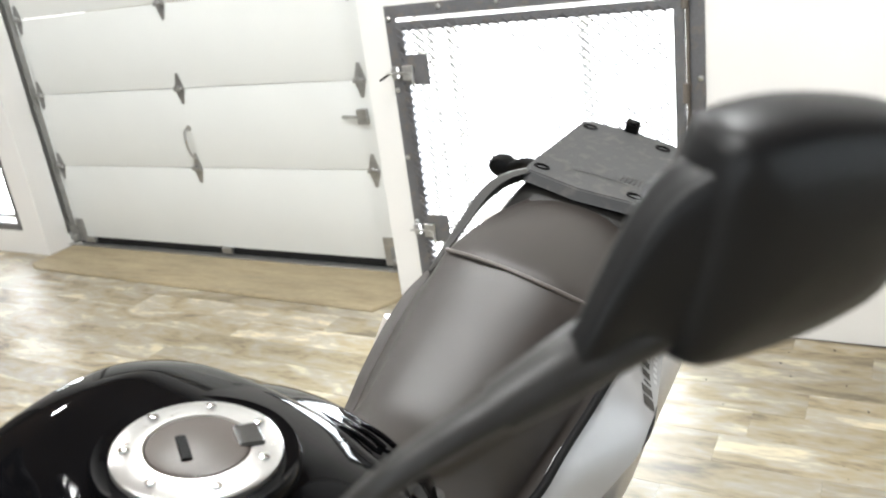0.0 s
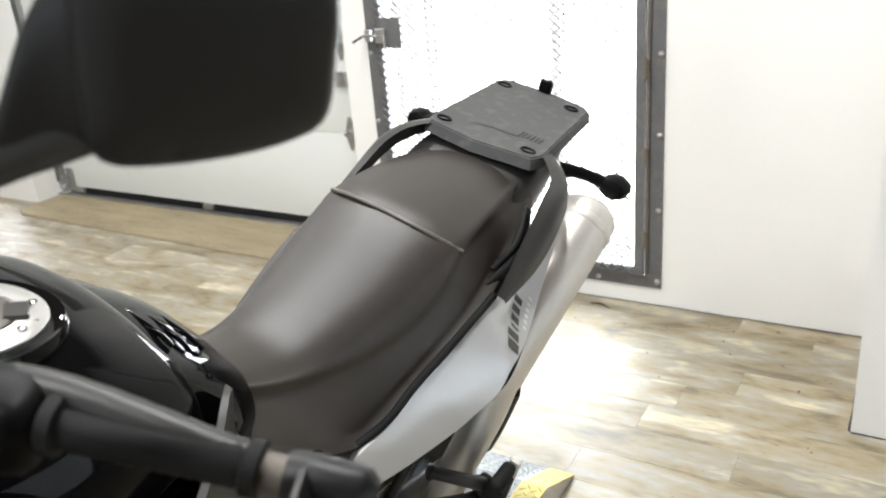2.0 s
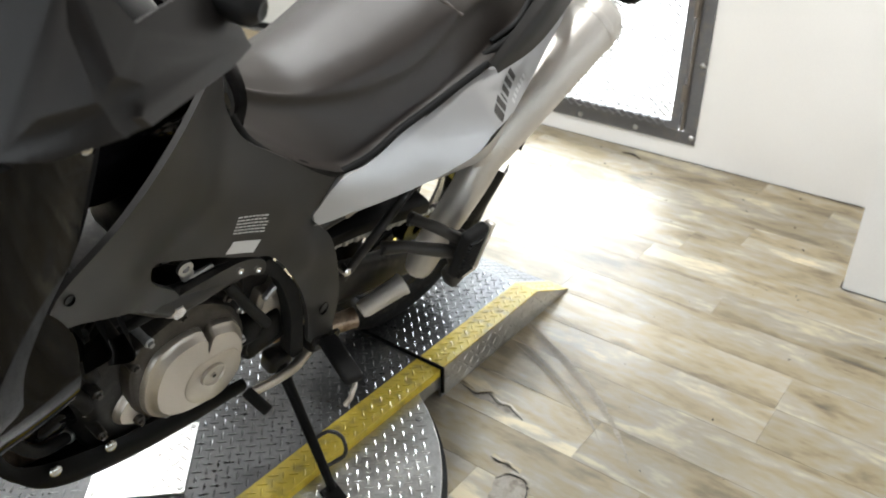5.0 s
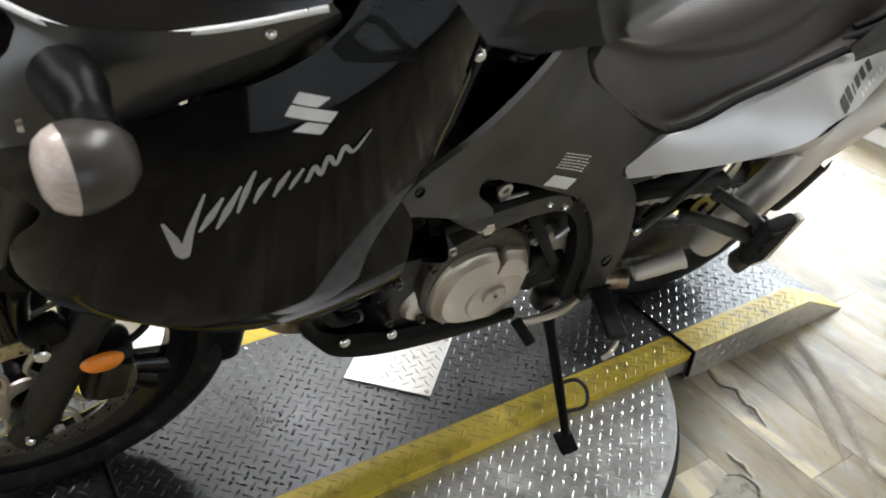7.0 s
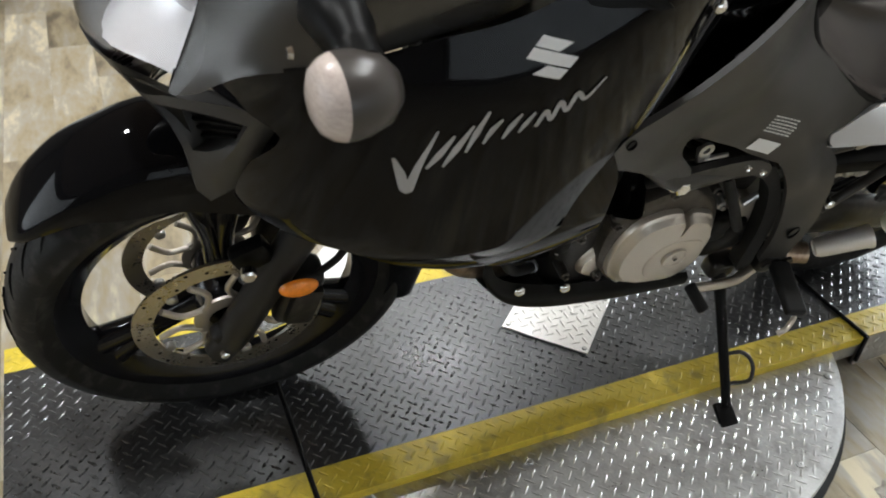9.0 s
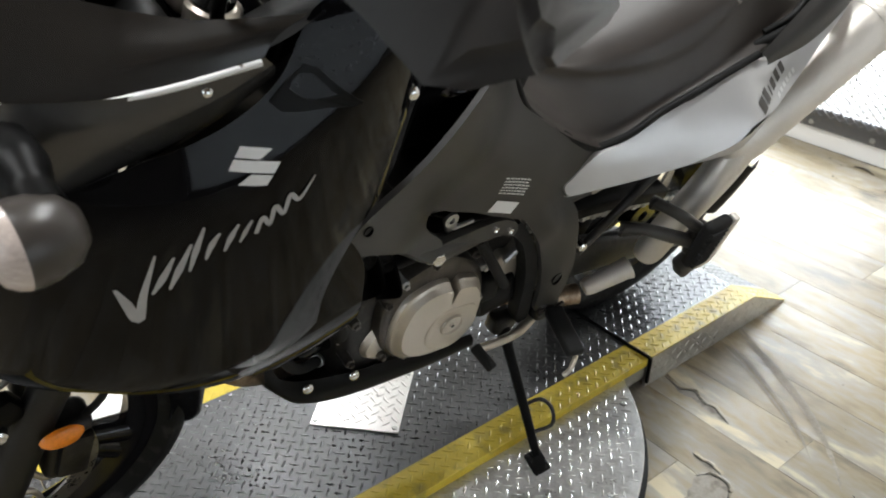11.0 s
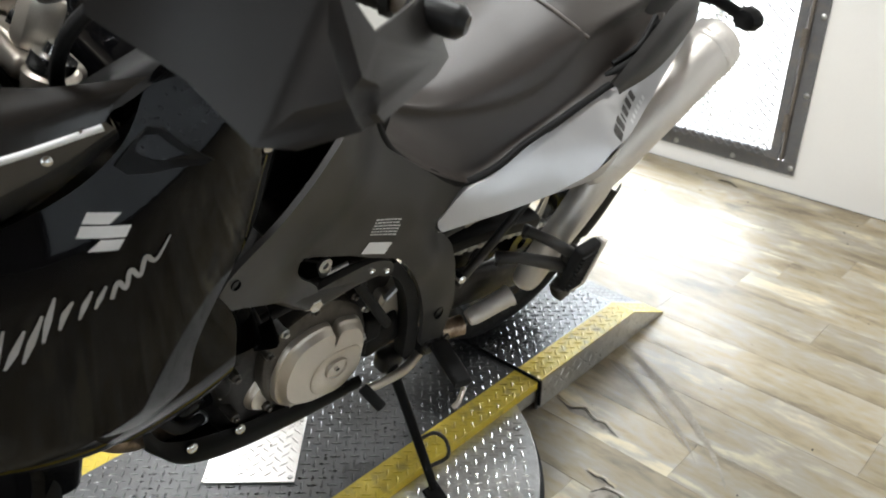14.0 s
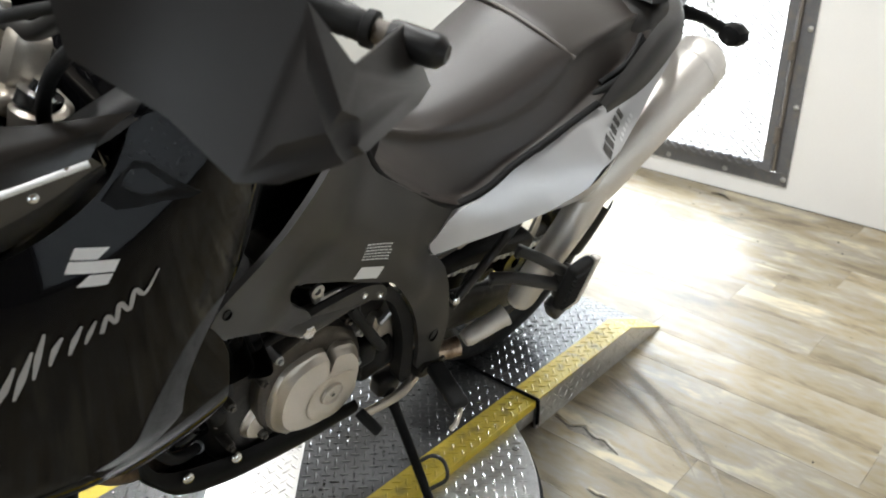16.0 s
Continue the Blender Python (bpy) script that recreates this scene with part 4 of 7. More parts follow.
# front mudguard: a saddle section swept round the wheel
bm = bmesh.new()
rows = []
for a, R, drop, w in ((138, 0.373, 0.006, 0.040), (134, 0.379, 0.015, 0.058), (128, 0.387, 0.028, 0.068), (120, 0.397, 0.048, 0.076), (112, 0.404, 0.080, 0.080), (100, 0.408, 0.098, 0.083), (78, 0.400, 0.125, 0.084), (52, 0.376, 0.11, 0.078),
                      (30, 0.366, 0.09, 0.07), (8, 0.364, 0.085, 0.062), (-14, 0.364, 0.08, 0.05)):
    ar = radians(a)
    ry, rz = math.cos(ar), math.sin(ar)
    row = []
    for f, x in ((1.0, -w), (0.45, -w * 0.97), (0.14, -w * 0.70), (0.0, 0), (0.14, w * 0.70), (0.45, w * 0.97), (1.0, w)):
        rr = R - drop * f
        row.append((x, WC.y + ry * rr, WC.z + rz * rr))
    rows.append(row)
skin(bm, rows, 36, 21, thick=0.004)
part("front_mudguard", bm, GLOSS, bike, "gloss black front mudguard", smooth=40)

# ---- main fairing, left and right ----
fair_outline = [(0.150, -0.062, 0.895), (0.19, -0.020, 0.955), (0.225, 0.06, 0.985), (0.245, 0.15, 1.025), (0.252, 0.235, 1.058), (0.252, 0.30, 1.100), (0.25, 0.355, 1.165),
                (0.262, 0.43, 1.150), (0.27, 0.490, 1.075), (0.272, 0.49, 1.02), (0.27, 0.455, 0.93), (0.262, 0.40, 0.865), (0.25, 0.365, 0.80), (0.232, 0.355, 0.72), (0.216, 0.335, 0.685), (0.21, 0.285, 0.676),
                (0.206, 0.213, 0.682), (0.20, 0.15, 0.697), (0.190, 0.09, 0.714), (0.165, 0.025, 0.716), (0.146, -0.020, 0.724), (0.143, -0.024, 0.745), (0.157, -0.010, 0.806), (0.181, 0.017, 0.880)]
def fair_sheets(q):
    """A flat shoulder and a bowed flank that meet in one moulded crease."""
    y, u, v = q[:, 0] - 0.3, q[:, 1] - 1.03, q[:, 1] - 0.9
    shoulder = 0.298 + 0.262 * y - 0.490 * u - 0.55 * y * y - 0.25 * u * u
    flank = 0.301 - 0.0615 * y - 0.03 * v - 1.40 * y * y + 0.27 * (y + np.sqrt(y * y + 0.004)) * v - 0.15 * v * v - 3.6 * np.maximum(0.745 - q[:, 1], 0) ** 2 - 3.4 * np.maximum(0.06 - q[:, 0], 0) ** 2
    return 0.5 * (shoulder + flank - np.sqrt((shoulder - flank) ** 2 + 0.006 ** 2))


bm, fair_x = panel(fair_outline, (), 0.009, 0.006, 6, surface=fair_sheets)
fairing = part("side_fairing", bm, GLOSS, bike, "gloss black side fairing", smooth=60)
mirrored(fairing)
true_normals(fairing, fair_sheets)


def on_panel(bm, height, quad, lift=0.0016, cuts=1):
    """A thin decal lying on a panel; quad is a list of (y, z)."""
    q = np.array(quad, float)
    a, b, c, d = q
    k = 7
    g = []
    for u in np.linspace(0, 1, k):
        row = np.array([(a * (1 - u) + b * u) * (1 - v) + (d * (1 - u) + c * u) * v for v in np.linspace(0, 1, k)])
        x = height(row) + lift
        g.append([bm.verts.new((xx, yy, zz)) for xx, (yy, zz) in zip(x, row)])
    for r0, r1 in zip(g, g[1:]):
        for i in range(k - 1):
            bm.faces.new((r0[i], r1[i], r1[i + 1], r0[i + 1]))


def stroke(bm, height, pts, w, lift=0.0016, steps=14):
    """A thin painted stroke along (y, z) points; w: its width at each."""
    p = spline([(a, b, 0) for a, b in pts], steps)[:, :2]
    ws = np.interp(np.linspace(0, 1, steps), np.linspace(0, 1, len(w)), w)
    last = None
    for i in range(steps):
        d = p[min(i + 1, steps - 1)] - p[max(i - 1, 0)]
        d = d / (np.linalg.norm(d) + 1e-9)
        nrm = np.array((-d[1], d[0])) * ws[i] / 2
        q = np.array([p[i] + nrm, p[i] - nrm])
        x = height(q) + lift
        cur = [bm.verts.new((x[k], q[k][0], q[k][1])) for k in (0, 1)]
        if last:
            bm.faces.new((last[0], last[1], cur[1], cur[0]))
        last = cur


# pale emblem of stacked slanted blocks
EO, EU, EV = np.array((0.2525, 1.0496)), np.array((0.028, -0.0036)), np.array((-0.024, -0.0338))
bm = bmesh.new()
for quad in ([(0, 0), (1.06, 0), (0.83, 0.30), (0, 0.30)], [(0, 0.345), (1.55, 0.33), (1.55, 0.65), (0.02, 0.65)],
             [(0.80, 0.70), (1.55, 0.70), (1.54, 1.0), (0.55, 1.0)]):
    on_panel(bm, fair_x, [EO + EU * u + EV * v for u, v in quad], 0.0022)
part("emblem", bm, LABELW, fairing, "pale slanted emblem", smooth=0)
# black triangular vent surround
bm = bmesh.new()
VO = np.array([(0.286, 1.087), (0.3012, 1.1009), (0.3243, 1.1172), (0.3382, 1.1134), (0.3568, 1.0952), (0.3816, 1.0765), (0.3673, 1.0753), (0.3412, 1.0787), (0.3158, 1.0769), (0.2953, 1.0781)])
VI = np.array([(0.3066, 1.0978), (0.3100, 1.1040), (0.3185, 1.1106), (0.3315, 1.1097), (0.3424, 1.0985), (0.3540, 1.0882), (0.3440, 1.0868), (0.3313, 1.0852), (0.3230, 1.0868), (0.3130, 1.0920)])
rim = []
for q, lift in ((VO, 0.0005), (VO, 0.003), (VI, 0.003), (VI, -0.004)):
    rim.append([bm.verts.new((h + lift, *p)) for h, p in zip(fair_x(q), q)])
for ra, rb in zip(rim, rim[1:]):
    for i in range(len(VO)):
        bm.faces.new((ra[i], ra[(i + 1) % len(VO)], rb[(i + 1) % len(VO)], rb[i]))
part("vent_surround", bm, BLACKPL, fairing, "matt black triangular vent surround", smooth=0)
# pale flowing brush strokes
MARKS = [([(0.122, 0.897), (0.131, 0.875), (0.140, 0.851), (0.148, 0.892), (0.161, 0.9425)], [0.004, 0.011, 0.012, 0.007, 0.0025]), ([(0.1556, 0.888), (0.166, 0.910), (0.178, 0.938)], [0.003, 0.008, 0.003]),
         ([(0.172, 0.893), (0.182, 0.920), (0.195, 0.953)], [0.003, 0.008, 0.003]), ([(0.192, 0.916), (0.199, 0.944), (0.208, 0.972)], [0.003, 0.007, 0.003]), ([(0.208, 0.929), (0.2145, 0.948), (0.223, 0.962)], [0.003, 0.007, 0.003]),
         ([(0.227, 0.936), (0.2335, 0.953), (0.242, 0.969)], [0.003, 0.007, 0.003]), ([(0.243, 0.944), (0.2485, 0.956), (0.256, 0.970)], [0.003, 0.006, 0.003]),
         ([(0.2600, 0.9505), (0.2677, 0.9700), (0.2755, 0.9590), (0.2815, 0.9805), (0.2911, 0.9685), (0.2985, 0.9900), (0.3096, 0.9815), (0.3270, 1.0055)], [0.005, 0.006, 0.005, 0.006, 0.005, 0.006, 0.005, 0.002])]
for pts, w in MARKS:
    bm = bmesh.new()
    stroke(bm, fair_x, pts, w, steps=6 * len(pts))
    part("brush_mark", bm, DECALG, fairing, "slanted grey brush mark", smooth=0)
bm = bmesh.new()
lathe(bm, [(0, 0.006), (0.005, 0.006), (0.008, 0.003), (0.0085, 0), (0, 0)], Matrix.Translation((float(fair_x(np.array([(0.470, 1.046)]))[0]) - 0.001, 0.470, 1.046)) @ pose(0, 0, 0, 0, 80, 0), 14)
part("fairing_screw", bm, CHROME, fairing, "bright fairing screw", smooth=60)

# gloss lower wing, standing proud of the fairing's foot
def wing_sheet(q):
    y, w = q[:, 0] - 0.3, q[:, 1] - 0.75
    return 0.293 - 0.08 * y - 0.12 * w - 0.6 * y * y - 4.5 * np.maximum(0.735 - q[:, 1], 0) ** 2


bm, _ = panel([(0.27, 0.229, 0.746), (0.275, 0.256, 0.790), (0.28, 0.304, 0.805), (0.28, 0.345, 0.822), (0.275, 0.385, 0.842), (0.265, 0.408, 0.846), (0.25, 0.436, 0.792), (0.25, 0.437, 0.738), (0.25, 0.433, 0.692),
               (0.25, 0.415, 0.672), (0.25, 0.35, 0.662), (0.25, 0.285, 0.680), (0.255, 0.242, 0.715)], (), 0.012, 0.012, surface=wing_sheet)
wing = part("lower_wing", bm, GLOSS, bike, "gloss black lower fairing wing", smooth=60)
mirrored(wing)
true_normals(wing, wing_sheet)
for k in range(3):
    bm = bmesh.new()
    y = 0.438 + k * 0.035
    skin(bm, [[(0.252, y, 0.80 - k * 0.03), (0.250, y + 0.02, 0.73 - k * 0.03), (0.225, y - 0.005, 0.665 - k * 0.008)], [(0.195, y + 0.02, 0.79 - k * 0.03), (0.19, y + 0.045, 0.72 - k * 0.03), (0.17, y + 0.02, 0.65 - k * 0.008)]], 6, 10, thick=0.005)
    part("cooling_fin", bm, BLACKPL, bike, "curved black air guide fin")
bm = bmesh.new()
box(bm, (0, 0.34, 0.74), (0.34, 0.05, 0.30), 0.012, pose(0, 0, 0, -16, 0, 0))
part("radiator", bm, DARKMETAL, bike, "dark radiator behind the front wheel")
bm = bmesh.new()
skin(bm, [[(-0.19, 0.03, 0.74), (0, 0.01, 0.72), (0.19, 0.03, 0.74)], [(-0.20, 0.12, 0.685), (0, 0.12, 0.67), (0.20, 0.12, 0.685)], [(-0.205, 0.27, 0.655), (0, 0.28, 0.64), (0.205, 0.27, 0.655)]], 10, 10, thick=0.005)
part("belly_closure", bm, BLACKPL, bike, "black under-tray of the fairing")

# nose: grey cowl, headlamp, air duct, screen
bm = bmesh.new()
skin(bm, [[(0.118, -0.086, 0.884), (0.132, -0.078, 0.890), (0.152, -0.058, 0.908)], [(0.106, -0.052, 0.965), (0.158, -0.028, 0.968), (0.186, -0.016, 0.955)],
          [(0.112, -0.012, 1.070), (0.190, 0.035, 1.045), (0.214, 0.064, 0.981)], [(0.205, 0.075, 1.094), (0.232, 0.115, 1.065), (0.230, 0.156, 1.018)],
          [(0.246, 0.20, 1.106), (0.250, 0.225, 1.085), (0.236, 0.243, 1.052)], [(0.256, 0.285, 1.130), (0.254, 0.297, 1.116), (0.240, 0.306, 1.096)]], 30, 16, thick=0.004)
cowl = part("headlamp_cowl", bm, SATIN2, bike, "bronze-grey nose cowl", smooth=50)
mirrored(cowl)
bm = bmesh.new()
skin(bm, [[(-0.118, -0.088, 0.882), (-0.06, -0.135, 0.872), (0, -0.150, 0.868), (0.06, -0.135, 0.872), (0.118, -0.088, 0.882)],
          [(-0.108, -0.056, 0.965), (-0.06, -0.143, 0.935), (0, -0.165, 0.925), (0.06, -0.143, 0.935), (0.108, -0.056, 0.965)],
          [(-0.100, -0.030, 1.02), (-0.055, -0.112, 1.01), (0, -0.135, 1.005), (0.055, -0.112, 1.01), (0.100, -0.030, 1.02)],
          [(-0.085, -0.006, 1.075), (-0.045, -0.07, 1.07), (0, -0.085, 1.068), (0.045, -0.07, 1.07), (0.085, -0.006, 1.075)]], 18, 28, thick=0.003)
lamp = part("headlamp", bm, LENS, bike, "clear twin headlamp lens", smooth=60)
lamp.visible_shadow = False
bm = bmesh.new()
skin(bm, [[(-0.11, -0.006, 1.072), (-0.045, -0.066, 1.074), (0, -0.08, 1.073), (0.045, -0.066, 1.074), (0.11, -0.006, 1.072)], [(-0.13, 0.03, 1.095), (-0.06, -0.02, 1.11), (0, -0.03, 1.115), (0.06, -0.02, 1.11), (0.13, 0.03, 1.095)]], 6, 20, thick=0.004)
part("cowl_top", bm, SATIN2, bike, "bronze-grey strip over the headlamp", smooth=50)
bm = bmesh.new()
skin(bm, [[(-0.11, -0.06, 0.89), (0, -0.115, 0.885), (0.11, -0.06, 0.89)], [(-0.095, -0.01, 0.97), (0, -0.06, 0.97), (0.095, -0.01, 0.97)], [(-0.08, 0.02, 1.06), (0, -0.02, 1.065), (0.08, 0.02, 1.06)]], 8, 12, thick=0.004)
part("lamp_bucket", bm, LENSIN, lamp, "bright lamp interior")
for sg in (1, -1):
    bm = bmesh.new()
    lathe(bm, [(0.012, 0.0), (0.03, -0.012), (0.045, -0.035), (0.047, -0.04)], Matrix.Translation((sg * 0.055, -0.062, 0.975)) @ pose(0, 0, 0, 100, 0, sg * 14), 24)
    part("reflector_bowl", bm, LENSIN, lamp, "bright reflector bowl", smooth=60)
    # air duct under the lamp
    bm = bmesh.new()
    o = [Vector((sg * a, b, c)) for a, b, c in ((0.062, -0.118, 0.840), (0.120, -0.078, 0.876), (0.155, -0.031, 0.889), (0.184, 0.014, 0.890), (0.159, -0.013, 0.806), (0.144, -0.026, 0.740), (0.126, -0.053, 0.703), (0.112, -0.068, 0.712), (0.100, -0.068, 0.747), (0.080, -0.093, 0.823))]
    mo = [Vector((sg * a, b, c)) for a, b, c in ((0.085, -0.091, 0.837), (0.115, -0.076, 0.859), (0.140, -0.042, 0.864), (0.162, -0.013, 0.866), (0.152, -0.023, 0.831), (0.142, -0.038, 0.810), (0.130, -0.053, 0.796), (0.118, -0.067, 0.789), (0.110, -0.074, 0.806), (0.098, -0.083, 0.827))]
    outer = [bm.verts.new(p) for p in o]
    lip = [bm.verts.new(p.lerp(q, 0.75) + Vector((sg * 0.005, -0.005, 0))) for p, q in zip(o, mo)]
    mouth = [bm.verts.new(q) for q in mo]
    deep = [bm.verts.new(q + Vector((-sg * 0.022, 0.030, 0.0))) for q in mo]
    back = [bm.verts.new(p + Vector((-sg * 0.012, 0.022, 0.0))) for p in o]
    n = len(o)
    for ra, rb in ((back, outer), (outer, lip), (lip, mouth), (mouth, deep)):
        for i in range(n):
            bm.faces.new((ra[i], ra[(i + 1) % n], rb[(i + 1) % n], rb[i]))
    bm.faces.new(deep)
    duct = part("air_duct", bm, SATIN, bike, "black air intake with louvres", smooth=50)
    for k in range(5):
        bm = bmesh.new()
        t = 0.10 + k * 0.19
        a = mo[0].lerp(mo[7], t) + Vector((-sg * 0.012, 0.016, 0))
        b = mo[3].lerp(mo[5], t) + Vector((-sg * 0.012, 0.016, 0))
        tube(bm, [a, b], 0.0026, 6, 3)
        part("louvre", bm, BLACKPL, duct)
bm = bmesh.new()
skin(bm, [[(-0.12, -0.08, 0.89), (-0.05, -0.155, 0.90), (0.05, -0.155, 0.90), (0.12, -0.08, 0.89)], [(-0.10, -0.06, 0.78), (-0.04, -0.10, 0.79), (0.04, -0.10, 0.79), (0.10, -0.06, 0.78)],
          [(-0.08, -0.03, 0.70), (-0.03, -0.05, 0.70), (0.03, -0.05, 0.70), (0.08, -0.03, 0.70)]], 8, 10, thick=0.004)
part("nose_panel", bm, BLACKPL, bike, "black panel under the headlamp")
# smoked screen with a pale edge
sc_rows = [[(0.0, -0.03, 1.125), (0.07, -0.018, 1.118), (0.14, 0.012, 1.100), (0.200, 0.090, 1.084), (0.236, 0.185, 1.104), (0.2555, 0.284, 1.128)],
           [(0.0, 0.00, 1.165), (0.065, 0.01, 1.158), (0.125, 0.045, 1.142), (0.182, 0.120, 1.125), (0.222, 0.205, 1.133), (0.251, 0.300, 1.146)],
           [(0.0, 0.03, 1.195), (0.06, 0.04, 1.188), (0.11, 0.08, 1.176), (0.165, 0.152, 1.159), (0.206, 0.237, 1.149), (0.250, 0.332, 1.164)]]
bm = bmesh.new()
skin(bm, sc_rows, 14, 30, thick=0.003)
screen = part("windscreen", bm, SMOKE, bike, "smoked clear windscreen", smooth=60)
mirrored(screen)
bm = bmesh.new()
tube(bm, [(a + 0.004, b - 0.003, c - 0.001) for a, b, c in sc_rows[0]], 0.0034, 8, 40)
part("screen_edge", bm, LABELW, screen, "pale lower screen edge", smooth=60)
for p, k in (((0.2505, 0.231, 1.100), 0.9), ((0.2555, 0.262, 1.1235), 0.45)):
    bm = bmesh.new()
    lathe(bm, [(0, 0.006), (0.004, 0.006), (0.0065, 0.003), (0.007, 0), (0, 0)], Matrix.Translation(p) @ pose(0, 0, 0, 0, 62, 0) @ Matrix.Scale(k, 4), 12)
    part("screen_screw", bm, CHROME, screen, smooth=60)
# added black sheet: keeps the cowl gap dark, hiding the lit floor behind
bm = bmesh.new()
skin(bm, [[(0.205, 0.05, 0.955), (0.222, 0.15, 1.005), (0.232, 0.25, 1.050), (0.225, 0.37, 1.145)], [(0.17, 0.08, 0.90), (0.18, 0.18, 0.94), (0.18, 0.28, 0.99), (0.17, 0.39, 1.07)], [(0.12, 0.12, 0.84), (0.12, 0.22, 0.87), (0.12, 0.32, 0.92), (0.12, 0.42, 1.0)]], 10, 16, thick=0.004)
mirrored(part("fairing_lining", bm, BLACKPL, bike, "added black sheet closing the gap behind the fairing", smooth=50))
# channel panel between cowl and tank, and the dark cockpit under the screen
bm = bmesh.new()
skin(bm, [[(0.215, 0.20, 1.110), (0.240, 0.29, 1.126), (0.246, 0.352, 1.160)], [(0.195, 0.22, 1.118), (0.205, 0.31, 1.135), (0.21, 0.375, 1.165)], [(0.15, 0.25, 1.08), (0.15, 0.33, 1.115), (0.15, 0.39, 1.14)]], 10, 12, thick=0.004)
# black instead of bronze-grey: the shadow band under the screen is in the colour
inner = part("inner_cowl", bm, BLACKPL, bike, "inner cowl beside the instruments, blackened as shade", smooth=50)
mirrored(inner)
bm = bmesh.new()
box(bm, (0, 0.12, 1.06), (0.34, 0.26, 0.10), 0.03, pose(0, 0, 0, 14, 0, 0), 3)
part("cockpit_tray", bm, BLACKPL, bike, "black cockpit tray")
bm = bmesh.new()
box(bm, (0.0, 0.17, 1.175), (0.26, 0.06, 0.11), 0.025, pose(0, 0, 0, 52, 0, 0), 3)
dash = part("instrument_pod", bm, BLACKPL, bike, "black instrument pod")
for x in (-0.07, 0.05):
    bm = bmesh.new()
    lathe(bm, [(0, 0.006), (0.044, 0.006), (0.048, 0.010), (0.05, 0.0), (0, 0)], Matrix.Translation((x, 0.198, 1.195)) @ pose(0, 0, 0, -38, 0, 0), 28)
    part("dial", bm, SATIN, dash, "round dial")
# fork crown, stem nut and bar clamps
bm = bmesh.new()
box(bm, (0, 0.312, 1.075), (0.16, 0.085, 0.030), 0.010, pose(0, 0, 0, -24, 0, 0), 3)
for x in (-0.092, 0.092):
    cyl(bm, (x, 0.300, 1.048), (x, 0.308, 1.092), 0.030, n=24, bevel=0.004)
crown = part("fork_crown", bm, CASTING, bike, "cast alloy top fork crown")
for x in (-0.092, 0.092):
    bm = bmesh.new()
    lathe(bm, [(0, 0.03), (0.012, 0.03), (0.014, 0.018), (0.024, 0.016), (0.025, 0), (0, 0)], Matrix.Translation((x, 0.305, 1.092)) @ pose(0, 0, 0, -24, 0, 0), 20)
    part("fork_cap", bm, CHROME, crown, "bright fork cap", smooth=50)
bm = bmesh.new()
lathe(bm, [(0, 0.022), (0.014, 0.022), (0.02, 0.012), (0.021, 0), (0, 0)], Matrix.Translation((0, 0.318, 1.094)) @ pose(0, 0, 0, -24, 0, 0), 8)
part("stem_nut", bm, CHROME, crown)
for sg in (1, -1):
    bm = bmesh.new()
    box(bm, (sg * 0.05, 0.315, 1.125), (0.032, 0.045, 0.065), 0.01, pose(0, 0, 0, -20, 0, 0), 2)
    part("bar_clamp", bm, CASTING, crown, "cast bar clamp")

# front turn signals
for sg in (1, -1):
    c = Vector((sg * 0.335, 0.034, 1.056))
    bm = bmesh.new()
    tube(bm, [(sg * 0.225, 0.055, 1.062), (sg * 0.26, 0.060, 1.066), (sg * 0.29, 0.062, 1.066), (sg * 0.315, 0.062, 1.064)], [0.030, 0.028, 0.020, 0.024], 12)
    stalk = part("signal_stem", bm, BLACKPL, bike, smooth=60)
    bm = bmesh.new()
    m = Matrix.Translation(c) @ pose(0, 0, 0, -90, 0, sg * 6) @ Matrix.Diagonal((0.80, 0.80, 1.0, 1))
    lathe(bm, [(0.047, 0.0), (0.048, 0.008), (0.046, 0.022), (0.038, 0.042), (0.022, 0.054), (0.0, 0.058)], m, 28)
    sig = part("turn_signal", bm, SIGBODY, bike, "grey turn signal housing", smooth=60)
    bm = bmesh.new()
    lathe(bm, [(0.0, -0.022), (0.022, -0.021), (0.035, -0.0165), (0.043, -0.008), (0.047, 0.0), (0.0, 0.004)], m, 28)
    part("signal_lens", bm, mat("clear signal lens", (0.46, 0.39, 0.35), 0.2, vary=0.2, scale=60, fine=240, stretch=(1, 1, 5)), sig, "pale ribbed signal lens", smooth=60)
    bm = bmesh.new()
    lathe(bm, [(0, 0.005), (0.005, 0.005), (0.006, 0), (0, 0)], Matrix.Translation((sg * 0.262, 0.015, 1.045)) @ pose(0, 0, 0, 90, 0, 0), 10)
    part("signal_screw", bm, CHROME, sig)

# ---- tank, seat, side covers, tail ----
def ring_section(y, top, bottom, w_top, w_mid, w_bot, tilt=0.0, crown=0.012):
    """A closed body section: flat-crowned top, full flanks."""
    zs = top - bottom
    half = [(0, top), (w_top * 0.55, top - crown * 0.35), (w_top * 0.9, top - crown), (w_top + (w_mid - w_top) * 0.55, top - zs * 0.16), (w_mid, top - zs * 0.45), (w_bot + (w_mid - w_bot) * 0.4, bottom + zs * 0.22), (w_bot, bottom)]
    pts = half + [(-x, z) for x, z in half[:0:-1]]
    return [(x, y - tilt * (z - bottom), z) for x, z in pts]


